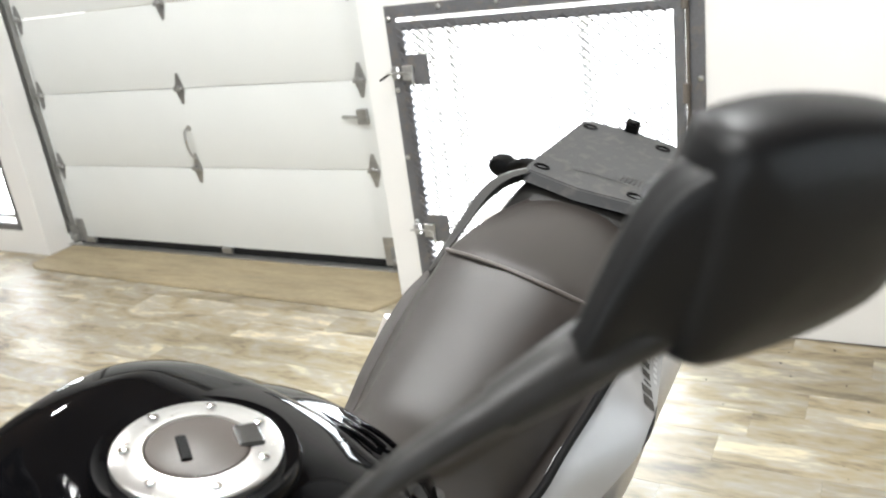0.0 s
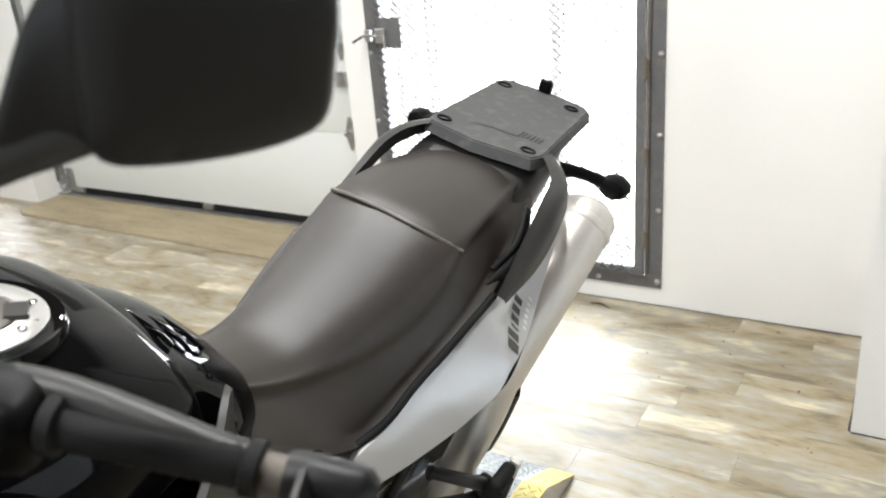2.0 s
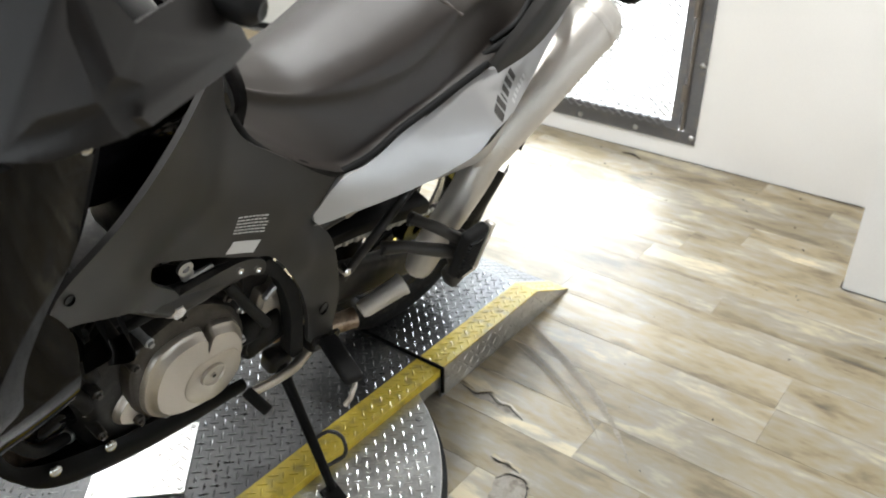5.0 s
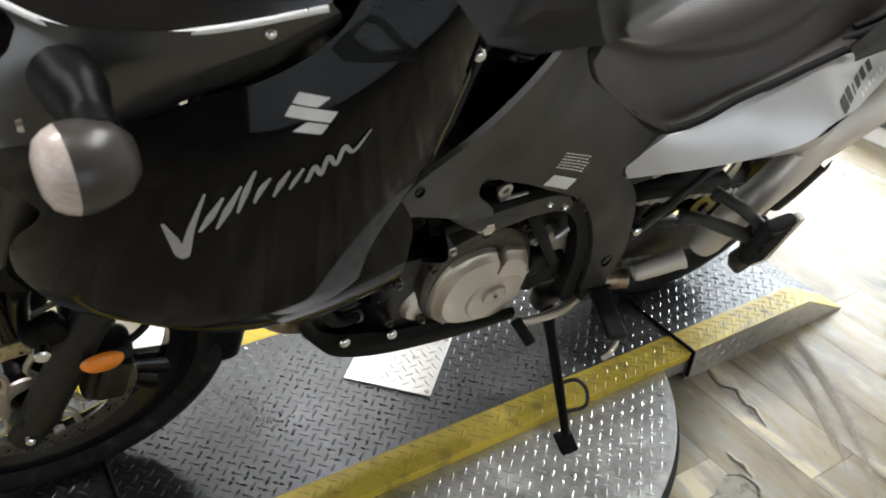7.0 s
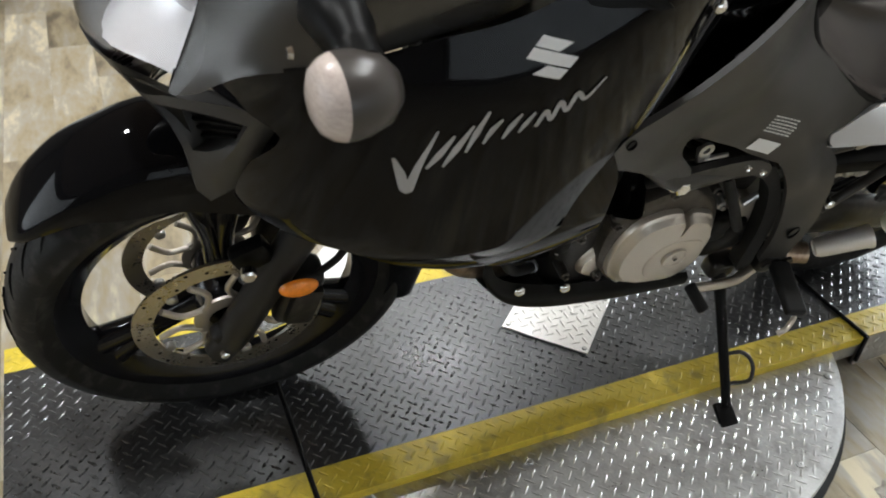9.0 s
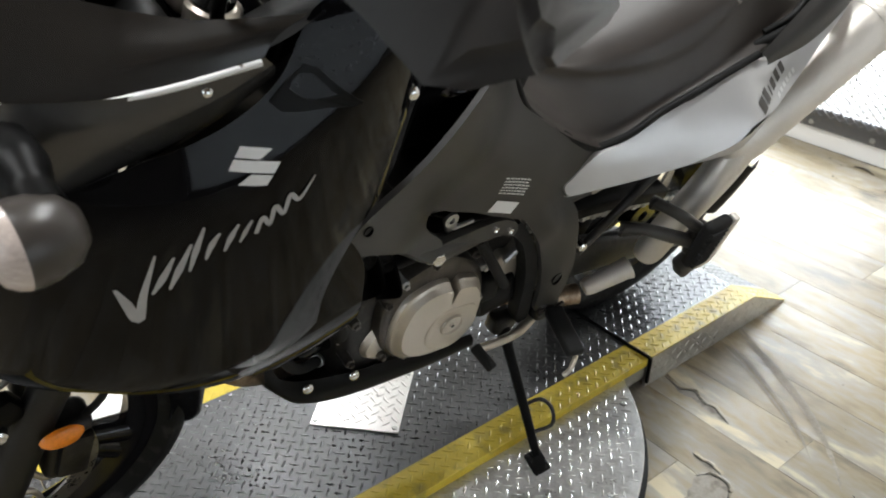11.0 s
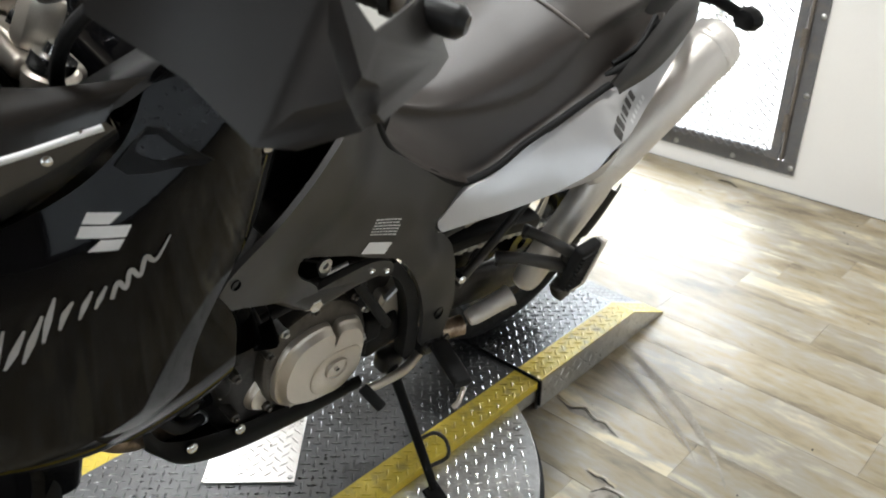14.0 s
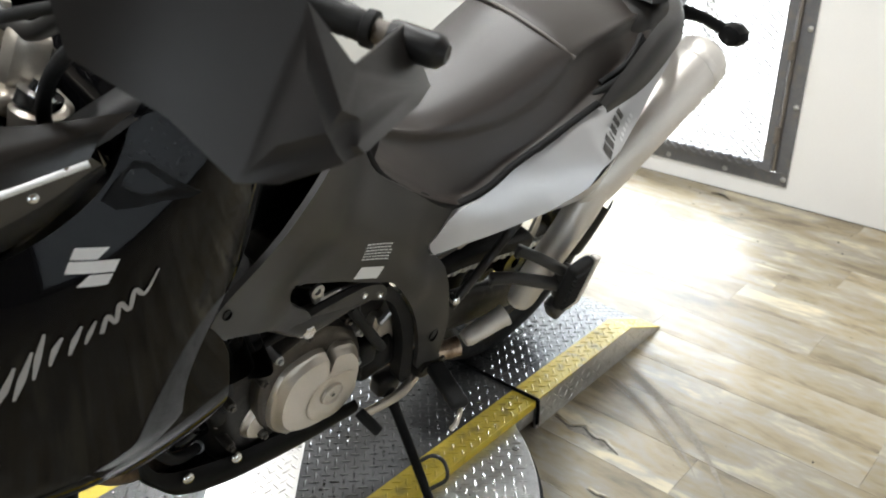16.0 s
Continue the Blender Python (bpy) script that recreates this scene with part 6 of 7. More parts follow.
bm = bmesh.new()
blob(bm, (0, 0.66, 0.47), (0.31, 0.34, 0.26), 0.04, 8)
blob(bm, (0, 0.80, 0.52), (0.27, 0.20, 0.24), 0.03)
engine = part("engine_case", bm, DARKMETAL, bike, "dark twin-cylinder engine case", smooth=40)
for name, base, ang in (("front_cylinder", (0, 0.52, 0.56), 52), ("rear_cylinder", (0, 0.74, 0.62), -32)):
    bm = bmesh.new()
    blob(bm, pose(*base, ang, 0, 0) @ Vector((0, 0, 0.05)), (0.19, 0.145, 0.13), 0.012, ang)
    blob(bm, pose(*base, ang, 0, 0) @ Vector((0, 0, 0.145)), (0.21, 0.17, 0.07), 0.02, ang)
    barrel = part(name, bm, DARKMETAL, bike, "dark finned cylinder", smooth=30)
    for k in range(7):
        bm = bmesh.new()
        blob(bm, pose(*base, ang, 0, 0) @ Vector((0, 0, k * 0.017)), (0.22, 0.17, 0.006), 0.002, ang, seg=1)
        part("cooling_rib", bm, DARKMETAL, barrel)

# generator cover: a rounded outline with a raised dome
def cover_disc(pts, x0, x1, dome, inset=0.82):
    bm = bmesh.new()
    o = spline([(y, z, 0) for y, z in pts], 48, True)[:, :2]
    c = o.mean(0)
    rings = []
    for f, x in ((1.0, x0), (1.0, x1 - 0.008), (0.97, x1 - 0.002), (0.93, x1), (inset, x1 + dome * 0.35), (inset * 0.93, x1 + dome), (0.5, x1 + dome * 1.08)):
        rings.append([bm.verts.new((x, *(c + (p - c) * f))) for p in o])
    for a, b in zip(rings, rings[1:]):
        for i in range(48):
            bm.faces.new((a[i], a[(i + 1) % 48], b[(i + 1) % 48], b[i]))
    bm.faces.new(rings[-1])
    return bm, c


flange_pts = [(0.792, 0.492), (0.766, 0.560), (0.720, 0.600), (0.680, 0.616), (0.640, 0.608), (0.594, 0.588), (0.570, 0.556), (0.562, 0.507), (0.574, 0.436), (0.622, 0.374), (0.690, 0.358), (0.762, 0.376), (0.797, 0.430)]
bm, _ = cover_disc(flange_pts, 0.13, 0.176, 0.002, 0.92)
part("case_flange", bm, CASE, engine, "dark grey machined case flange", smooth=32)
gen_pts = [(0.757, 0.544), (0.735, 0.557), (0.712, 0.563), (0.703, 0.552), (0.700, 0.525), (0.694, 0.528), (0.689, 0.565), (0.650, 0.572), (0.606, 0.556), (0.586, 0.516), (0.580, 0.470), (0.590, 0.424), (0.622, 0.390), (0.672, 0.374), (0.725, 0.376), (0.764, 0.408), (0.778, 0.452), (0.777, 0.500)]
bm, _ = cover_disc(gen_pts, 0.17, 0.190, 0.012, 0.90)
gen = part("generator_cover", bm, CASTING, bike, "cast silver generator cover", smooth=32)
bm, _ = cover_disc([(0.661, 0.412), (0.644, 0.455), (0.662, 0.500), (0.698, 0.510), (0.750, 0.498), (0.766, 0.445), (0.741, 0.402), (0.703, 0.390)], 0.196, 0.2035, 0.003, 0.93)
part("raised_lobe", bm, CASTING, gen, "raised round face of the cover", smooth=32)
bm = bmesh.new()
lathe(bm, [(0.0, 0.004), (0.004, 0.004), (0.005, 0.001), (0.020, 0.0015), (0.0215, 0.005), (0.0235, 0.005), (0.024, 0.0)], Matrix.Translation((0.2075, 0.700, 0.467)) @ pose(0, 0, 0, 0, 90, 0), 28)
part("inspection_plug", bm, CASTING, gen, "round inspection plug", smooth=40)
bm = bmesh.new()
lathe(bm, [(0, 0.001), (0.0045, 0.001)], Matrix.Translation((0.2115, 0.700, 0.467)) @ pose(0, 0, 0, 0, 90, 0), 6)
part("plug_socket", bm, BLACKPL, gen, smooth=0)
bm, _ = cover_disc([(0.596, 0.476), (0.574, 0.474), (0.554, 0.452), (0.545, 0.425), (0.556, 0.398), (0.590, 0.382), (0.606, 0.410)], 0.12, 0.160, 0.008)
part("pump_cover", bm, CASTING, bike, "small cast silver side cover", smooth=32)
for k, (y, z) in enumerate(((0.777, 0.55), (0.745, 0.597), (0.66, 0.603), (0.60, 0.585), (0.575, 0.545), (0.583, 0.405), (0.63, 0.385), (0.70, 0.372), (0.76, 0.41), (0.785, 0.47), (0.515, 0.425), (0.512, 0.53))):
    bm = bmesh.new()
    cyl(bm, (0.14, y, z), (0.1785, y, z), 0.0095, 0.0088, n=12, bevel=0.002)
    cyl(bm, (0.178, y, z), (0.184, y, z), 0.0055, n=6, bevel=0.001)
    part("case_bolt", bm, CASE if k % 3 else GALV, engine, "case boss with a bolt")
bm, _ = cover_disc([(0.838, 0.528), (0.866, 0.528), (0.886, 0.560), (0.900, 0.530), (0.918, 0.470), (0.925, 0.410), (0.895, 0.395), (0.835, 0.455)], 0.11, 0.154, 0.006)
part("sprocket_cover", bm, CASTING, bike, "cast silver sprocket cover", smooth=32)
bm = bmesh.new()
box(bm, (0.164, 0.862, 0.545), (0.012, 0.06, 0.012), 0.003, pose(0, 0, 0, 42, 0, 0))
part("cover_bracket", bm, GALV, bike, "bright bracket on the sprocket cover")
bm = bmesh.new()
cyl(bm, (0.15, 0.625, 0.667), (0.205, 0.625, 0.667), 0.019, n=20, bevel=0.004)
cyl(bm, (0.204, 0.625, 0.667), (0.214, 0.625, 0.667), 0.0135, n=6, bevel=0.002)
part("engine_mount_bolt", bm, CHROME, bike, "large bright engine mounting bolt")
# frame spar behind the bolt, clutch arm, hoses and cables
bm = bmesh.new()
tube(bm, [(0.175, 0.45, 0.80), (0.185, 0.58, 0.70), (0.19, 0.63, 0.672), (0.185, 0.72, 0.665), (0.18, 0.80, 0.655)], [0.02, 0.022, 0.024, 0.018, 0.016], 12)
part("frame_spar", bm, SATIN, bike, "dark grey frame spar", smooth=60)
bm = bmesh.new()
tube(bm, [(0.19, 0.728, 0.650), (0.20, 0.767, 0.586), (0.195, 0.822, 0.503)], 0.010, 10)
part("clutch_hose", bm, RUBBER, bike, smooth=60)
for pts, r in (([(0.17, 0.52, 0.70), (0.175, 0.55, 0.62), (0.16, 0.57, 0.56)], 0.008), ([(0.16, 0.50, 0.66), (0.17, 0.50, 0.60), (0.15, 0.52, 0.54)], 0.012), ([(0.17, 0.62, 0.74), (0.165, 0.68, 0.75), (0.15, 0.76, 0.73)], 0.007),
                ([(0.165, 0.82, 0.47), (0.17, 0.80, 0.42), (0.16, 0.84, 0.385), (0.165, 0.90, 0.40)], 0.006), ([(0.15, 0.56, 0.61), (0.165, 0.60, 0.635), (0.16, 0.66, 0.63)], 0.009)):
    bm = bmesh.new()
    tube(bm, pts, r, 8)
    part("engine_hose", bm, RUBBER, bike, smooth=60)
bm = bmesh.new()
blob(bm, (0.184, 0.655, 0.712), (0.010, 0.022, 0.034), 0.004, 20)
lathe(bm, [(0.006, 0.0), (0.006, 0.006), (0.013, 0.006), (0.013, 0.0)], Matrix.Translation((0.188, 0.648, 0.728)) @ pose(0, 0, 0, 0, 90, 0), 14)
cyl(bm, (0.186, 0.66, 0.700), (0.188, 0.70, 0.705), 0.004, n=8)
part("choke_link", bm, GALV, bike, "bright throttle link bracket")
bm = bmesh.new()
blob(bm, (0.08, 0.68, 0.75), (0.16, 0.14, 0.09), 0.02)
part("throttle_body", bm, DARKMETAL, bike)
bm = bmesh.new()
blob(bm, (0.150, 0.845, 0.43), (0.05, 0.10, 0.09), 0.02, 15)
blob(bm, (0.165, 0.81, 0.475), (0.03, 0.05, 0.07), 0.012)
part("gear_selector_box", bm, BLACKPL, bike, "black gear linkage housing", smooth=40)

# front pipe, skid guard
bm = bmesh.new()
tube(bm, [(0.07, 0.30, 0.62), (0.10, 0.285, 0.53), (0.10, 0.335, 0.43), (0.08, 0.42, 0.36), (0.05, 0.55, 0.31)], 0.026, 16)
part("header_pipe", bm, HEATED, bike, "heat-tinted header pipe", smooth=60)
bm = bmesh.new()
lathe(bm, [(0, 0.075), (0.030, 0.075), (0.036, 0.068), (0.0365, 0.030), (0.034, 0.026), (0.034, 0.0), (0, 0)], frame_to(Vector((0.10, 0.500, 0.44)), Vector((0.115, 0.40, 0.47))), 28)
part("oil_filter", bm, GLOSS, bike, "round black oil filter canister", smooth=40)
bm = bmesh.new()
blob(bm, (0.02, 0.42, 0.45), (0.12, 0.08, 0.14), 0.02)
part("oil_cooler", bm, BLACKPL, bike, "black oil cooler", smooth=40)
for pts, r, m in (([(0.15, 0.40, 0.66), (0.158, 0.455, 0.58), (0.150, 0.500, 0.50), (0.13, 0.52, 0.44)], 0.013, RUBBER), ([(0.135, 0.36, 0.60), (0.15, 0.385, 0.51), (0.14, 0.43, 0.42), (0.11, 0.50, 0.37)], 0.010, RUBBER), ([(0.16, 0.47, 0.64), (0.168, 0.52, 0.60), (0.166, 0.555, 0.585)], 0.007, DARKMETAL)):
    bm = bmesh.new()
    tube(bm, pts, r, 12)
    hose = part("coolant_hose", bm, m, bike, "black hose beside the engine", smooth=60)
    for a, b in ((pts[0], pts[1]), (pts[-1], pts[-2])):
        a, b = Vector(a), Vector(b)
        d = (b - a).normalized()
        bm = bmesh.new()
        cyl(bm, a + d * 0.008, a + d * 0.017, r + 0.0022, n=16, bevel=0.001)
        part("hose_clip", bm, GALV, hose, "bright hose clip", smooth=40)
guard = [[(0.150, 0.365, 0.505), (0.158, 0.362, 0.45), (0.152, 0.385, 0.395), (0.10, 0.38, 0.37), (0.0, 0.375, 0.36)],
         [(0.155, 0.40, 0.425), (0.168, 0.41, 0.385), (0.160, 0.43, 0.345), (0.10, 0.43, 0.31), (0.0, 0.425, 0.295)],
         [(0.162, 0.50, 0.385), (0.176, 0.51, 0.360), (0.166, 0.515, 0.315), (0.10, 0.52, 0.285), (0.0, 0.52, 0.272)],
         [(0.170, 0.66, 0.362), (0.182, 0.66, 0.340), (0.172, 0.66, 0.305), (0.10, 0.66, 0.275), (0.0, 0.66, 0.265)],
         [(0.176, 0.80, 0.350), (0.186, 0.802, 0.336), (0.176, 0.80, 0.312), (0.10, 0.80, 0.285), (0.0, 0.80, 0.275)]]
bm = bmesh.new()
skin(bm, guard, 30, 16, thick=0.008)
skid = part("skid_guard", bm, BLACKPL, bike, "black plastic skid guard under the engine", smooth=45)
mirrored(skid)
for p in ((0.172, 0.531, 0.378), (0.168, 0.44, 0.392)):
    bm = bmesh.new()
    lathe(bm, [(0, 0.006), (0.006, 0.006), (0.0105, 0.003), (0.011, 0), (0, 0)], Matrix.Translation(p) @ pose(0, 0, 0, 0, 80, 0), 14)
    part("guard_bolt", bm, CHROME, skid, smooth=60)

# rider's peg, gear lever, side stand
bm = bmesh.new()
blob(bm, (0.185, 0.975, 0.362), (0.05, 0.06, 0.055), 0.014, 0, 0, 0)
for d in (-0.015, 0.015):
    lathe(bm, [(0, 0.006), (0.011, 0.006), (0.012, 0), (0, 0)], Matrix.Translation((0.210, 0.975 + d * 1.6, 0.372)) @ pose(0, 0, 0, 0, 90, 0), 14)
part("peg_bracket", bm, DARKMETAL, bike, "dark foot-peg bracket")
bm = bmesh.new()
blob(bm, (0.268, 0.962, 0.372), (0.115, 0.042, 0.020), 0.008, 0, 4, -14)
peg = part("foot_peg", bm, RUBBER, bike, "black rubber foot peg", smooth=30)
bm = bmesh.new()
tube(bm, [(0.20, 0.978, 0.352), (0.30, 0.968, 0.352), (0.335, 0.93, 0.352), (0.336, 0.915, 0.335)], 0.005, 8)
part("peg_plate", bm, CASTING, peg, smooth=60)
bm = bmesh.new()
tube(bm, [(0.185, 0.955, 0.326), (0.208, 0.90, 0.336), (0.218, 0.83, 0.352), (0.220, 0.775, 0.365)], [0.014, 0.010, 0.009, 0.008], 10)
lever = part("gear_lever", bm, CASTING, bike, "cast silver gear lever", smooth=60)
bm = bmesh.new()
cyl(bm, (0.212, 0.776, 0.366), (0.262, 0.790, 0.345), 0.0115, n=14, bevel=0.003)
part("toe_piece", bm, RUBBER, lever, "black rubber toe piece", smooth=50)
bm = bmesh.new()
tube(bm, [(0.165, 0.905, 0.30), (0.205, 0.905, 0.262), (0.335, 0.893, 0.152), (0.372, 0.890, 0.118)], [0.016, 0.0115, 0.010, 0.0095], 14)
stand = part("side_stand", bm, BLACKPL, bike, "black steel side stand", smooth=60)
bm = bmesh.new()
blob(bm, (0.3835, 0.888, 0.105), (0.052, 0.042, 0.010), 0.004, 0, 17, 0)
part("stand_foot", bm, BLACKPL, stand, "flat black stand foot")
bm = bmesh.new()
tube(bm, [(0.292, 0.90, 0.190), (0.300, 0.935, 0.195), (0.322, 0.955, 0.178), (0.345, 0.945, 0.155), (0.340, 0.90, 0.152)], 0.0045, 8)
part("stand_loop", bm, SATIN, stand, "bent wire toe loop", smooth=60)
bm = bmesh.new()
blob(bm, (0.155, 0.905, 0.315), (0.04, 0.06, 0.05), 0.012)
part("stand_bracket", bm, DARKMETAL, bike)
# swingarm, chain, rear shock, subframe rails
for sg in (1, -1):
    bm = bmesh.new()
    skin(bm, [ [(sg * 0.125 + dx, 0.97, 0.42 + dz) for dx, dz in ((-0.02, 0.05), (0.02, 0.05), (0.02, -0.05), (-0.02, -0.05))], [(sg * 0.135 + dx, 1.18, 0.385 + dz) for dx, dz in ((-0.018, 0.04), (0.018, 0.04), (0.018, -0.04), (-0.018, -0.04))],
              [(sg * 0.14 + dx, 1.47, 0.325 + dz) for dx, dz in ((-0.015, 0.03), (0.015, 0.03), (0.015, -0.03), (-0.015, -0.03))]], 12, 16, True, caps=True)
    part("swingarm", bm, DARKMETAL, bike, "dark swingarm beam", smooth=60)
bm = bmesh.new()
for k in range(34):
    for z0, z1, s in ((0.56, 0.43, 1),):
        y = 0.90 + k * 0.0165
        z = 0.555 - (y - 0.90) * 0.16
        blob(bm, (0.135, y, z), (0.014 if k % 2 else 0.02, 0.0145, 0.014), 0.003, -9, seg=1)
tagged(part("drive_chain", bm, GALV, bike, "steel drive chain links", smooth=0), kind="stuff")
bm = bmesh.new()
skin(bm, [[(0.10, 0.90, 0.60), (0.155, 0.90, 0.595), (0.158, 0.90, 0.565)], [(0.10, 1.1, 0.585), (0.155, 1.1, 0.58), (0.158, 1.1, 0.55)], [(0.10, 1.30, 0.545), (0.155, 1.30, 0.54), (0.158, 1.30, 0.51)]], 8, 8, thick=0.004)
part("chain_guard", bm, BLACKPL, bike, "black chain guard")
for pts, r in (([(0.15, 0.93, 0.62), (0.165, 1.08, 0.665), (0.17, 1.25, 0.735), (0.16, 1.45, 0.86)], 0.013), ([(0.185, 1.02, 0.492), (0.185, 1.10, 0.573), (0.185, 1.175, 0.652)], 0.0095)):
    bm = bmesh.new()
    tube(bm, pts, r, 10)
    part("subframe_rail", bm, SATIN, bike, "dark subframe tube", smooth=60)
bm = bmesh.new()
cyl(bm, (0.178, 1.012, 0.524), (0.204, 1.012, 0.524), 0.010, n=14, bevel=0.003)
part("subframe_bolt", bm, CHROME, bike, "bright subframe bolt")
bm = bmesh.new()
cyl(bm, (0.0, 1.06, 0.50), (0.0, 0.98, 0.80), 0.045, n=20, bevel=0.006)
blob(bm, (0.02, 1.10, 0.66), (0.20, 0.24, 0.16), 0.03)
part("rear_inner_guard", bm, BLACKPL, bike, "black inner rear guard", smooth=40)
bm = bmesh.new()
blob(bm, (0.165, 1.03, 0.655), (0.02, 0.045, 0.03), 0.006, 15)
part("reservoir", bm, CASTING, bike, "small pale fluid fitting")
# pillion peg hanger
for sg in (1,):
    bm = bmesh.new()
    tube(bm, [(sg * 0.225, 1.135, 0.622), (sg * 0.256, 1.142, 0.627), (sg * 0.285, 1.160, 0.622), (sg * 0.304, 1.198, 0.596)], [0.013, 0.0115, 0.012, 0.013], 12)
    tube(bm, [(sg * 0.222, 1.077, 0.570), (sg * 0.256, 1.098, 0.588), (sg * 0.284, 1.142, 0.580), (sg * 0.304, 1.205, 0.555)], [0.0145, 0.0125, 0.014, 0.015], 12)
    blob(bm, (sg * 0.302, 1.212, 0.562), (0.024, 0.040, 0.085), 0.010, 14)
    blob(bm, (sg * 0.298, 1.250, 0.482), (0.034, 0.075, 0.055), 0.010, 32)
    hang = part("pillion_hanger", bm, SATIN, bike, "black forged pillion-peg hanger", smooth=50)
    for p in ((sg * 0.231, 1.134, 0.622), (sg * 0.229, 1.077, 0.570)):
        bm = bmesh.new()
        lathe(bm, [(0.0, 0.004), (0.009, 0.003), (0.0135, 0.006), (0.015, 0.0), (0, 0)], Matrix.Translation(p) @ pose(0, 0, 0, 0, 90 * sg, 0), 16)
        part("hanger_boss", bm, DARKMETAL, hang, smooth=50)
    bm = bmesh.new()
    pm = Matrix.Translation((sg * 0.326, 1.214, 0.572)) @ pose(0, 0, 0, 6, sg * 6, 0)
    box(bm, (0, 0, 0), (0.026, 0.066, 0.128), 0.010, None, 3)
    bmesh.ops.transform(bm, matrix=pm, verts=bm.verts)
    pp = part("pillion_peg", bm, RUBBER, hang, "folded ribbed rubber pillion peg", smooth=30)
    for k in range(9):
        bm = bmesh.new()
        box(bm, (sg * 0.014, -0.008, -0.049 + k * 0.0122), (0.010, 0.044, 0.006), 0.0015)
        bmesh.ops.transform(bm, matrix=pm, verts=bm.verts)
        part("peg_rib", bm, RUBBER, hang)
    bm = bmesh.new()
    box(bm, (sg * 0.004, 0.039, -0.006), (0.020, 0.014, 0.140), 0.004, None, 2)
    box(bm, (sg * 0.004, 0.022, -0.073), (0.020, 0.044, 0.014), 0.004, None, 2)
    bmesh.ops.transform(bm, matrix=pm, verts=bm.verts)
    part("peg_tongue", bm, BRUSHED, hang, "pale alloy peg edge")

# ---- handlebar, grips, hand guards, mirrors ----
bm = bmesh.new()
tube(bm, [(-0.43, 0.455, 1.300), (-0.28, 0.40, 1.312), (-0.16, 0.345, 1.235), (-0.06, 0.318, 1.16), (0.06, 0.318, 1.16), (0.16, 0.345, 1.235), (0.28, 0.40, 1.312), (0.43, 0.452, 1.308)], 0.0105, 14, 60)
part("handlebar", bm, SATIN, bike, "dark grey handlebar", smooth=60)
for sg in (1, -1):
    gd = Vector((sg * 0.107, 0.048, 0.002)).normalized()
    g0 = Vector((sg * 0.322, 0.402, 1.305))
    bm = bmesh.new()
    m = frame_to(g0, g0 + gd)
    lathe(bm, [(0.0, -0.002), (0.018, -0.002), (0.018, 0.006), (0.0130, 0.008)] + [(0.0126 + (0.0006 if k % 2 else 0), 0.012 + k * 0.004) for k in range(24)] + [(0.0120, 0.108), (0.0160, 0.110), (0.0160, 0.118), (0.010, 0.119), (0.0, 0.119)], m, 22)
    grip = part("grip", bm, RUBBER, bike, "ribbed black rubber grip", smooth=30)
    bm = bmesh.new()
    lathe(bm, [(0.0108, 0.119), (0.0108, 0.134), (0.0, 0.134)], m, 16)
    part("guard_clamp", bm, RUSTY, grip, "worn metal clamp collar", smooth=50)
    bm = bmesh.new()
    lathe(bm, [(0.0, 0.132), (0.0138, 0.132), (0.0148, 0.135), (0.0148, 0.172), (0.0138, 0.177), (0.008, 0.183), (0.0, 0.181)], m, 24)
    part("bar_end_weight", bm, MIRRORPL, bike, "black bar-end weight", smooth=50)
    # switch pod and lever
    bm = bmesh.new()
    blob(bm, g0 - gd * 0.028 + Vector((0, 0, -0.004)), (0.052, 0.05, 0.05), 0.014, 0, 0, sg * 24)
    part("switch_pod", bm, BLACKPL, bike, "black switch housing", smooth=50)
    bm = bmesh.new()
    tube(bm, [g0 - gd * 0.05 + Vector((0, -0.02, -0.006)), g0 + Vector((0, -0.048, -0.030)), g0 + gd * 0.05 + Vector((0, -0.050, -0.045)), g0 + gd * 0.095 + Vector((0, -0.044, -0.050))], [0.010, 0.009, 0.006, 0.006], 10)
    part("lever", bm, BLACKPL, bike, "dark control lever", smooth=60)
    # hand guard: a faceted shell round the front of the grip
    P = [Vector((sg * a, b, c)) for a, b, c in ((0.368, 0.212, 1.368), (0.402, 0.292, 1.404), (0.490, 0.330, 1.357), (0.505, 0.283, 1.274), (0.432, 0.262, 1.276), (0.386, 0.216, 1.310),
                                                (0.538, 0.330, 1.297), (0.506, 0.368, 1.320), (0.486, 0.442, 1.282), (0.452, 0.462, 1.322), (0.518, 0.296, 1.262), (0.540, 0.344, 1.280), (0.494, 0.448, 1.272))]
    bm = bmesh.new()
    V = [bm.verts.new(p) for p in P]
    for f in ((0, 1, 5), (1, 4, 5), (1, 2, 4), (2, 3, 4)):
        bm.faces.new([V[i] for i in f])
    folds = [{V[1], V[5]}, {V[1], V[4]}, {V[2], V[4]}]
    for f in ((2, 3, 6), (2, 6, 7), (7, 6, 8), (7, 8, 9), (3, 10, 11, 6), (6, 11, 12, 8)):
        bm.faces.new([V[i] for i in f])
    bmesh.ops.recalc_face_normals(bm, faces=bm.faces)
    bmesh.ops.bevel(bm, geom=[e for e in bm.edges if len(e.link_faces) == 2 and set(e.verts) not in folds], offset=0.009, segments=3, affect="EDGES")
    bmesh.ops.solidify(bm, geom=bm.faces[:], thickness=0.004)
    part("hand_guard", bm, HGUARD, bike, "dark grey faceted hand guard", smooth=32)
    # mirror on its stem
    TL, TR, BR, BL = (Vector((sg * a, b, c)) for a, b, c in ((0.362, 0.392, 1.584), (0.430, 0.472, 1.580), (0.424, 0.490, 1.494), (0.366, 0.400, 1.480)))
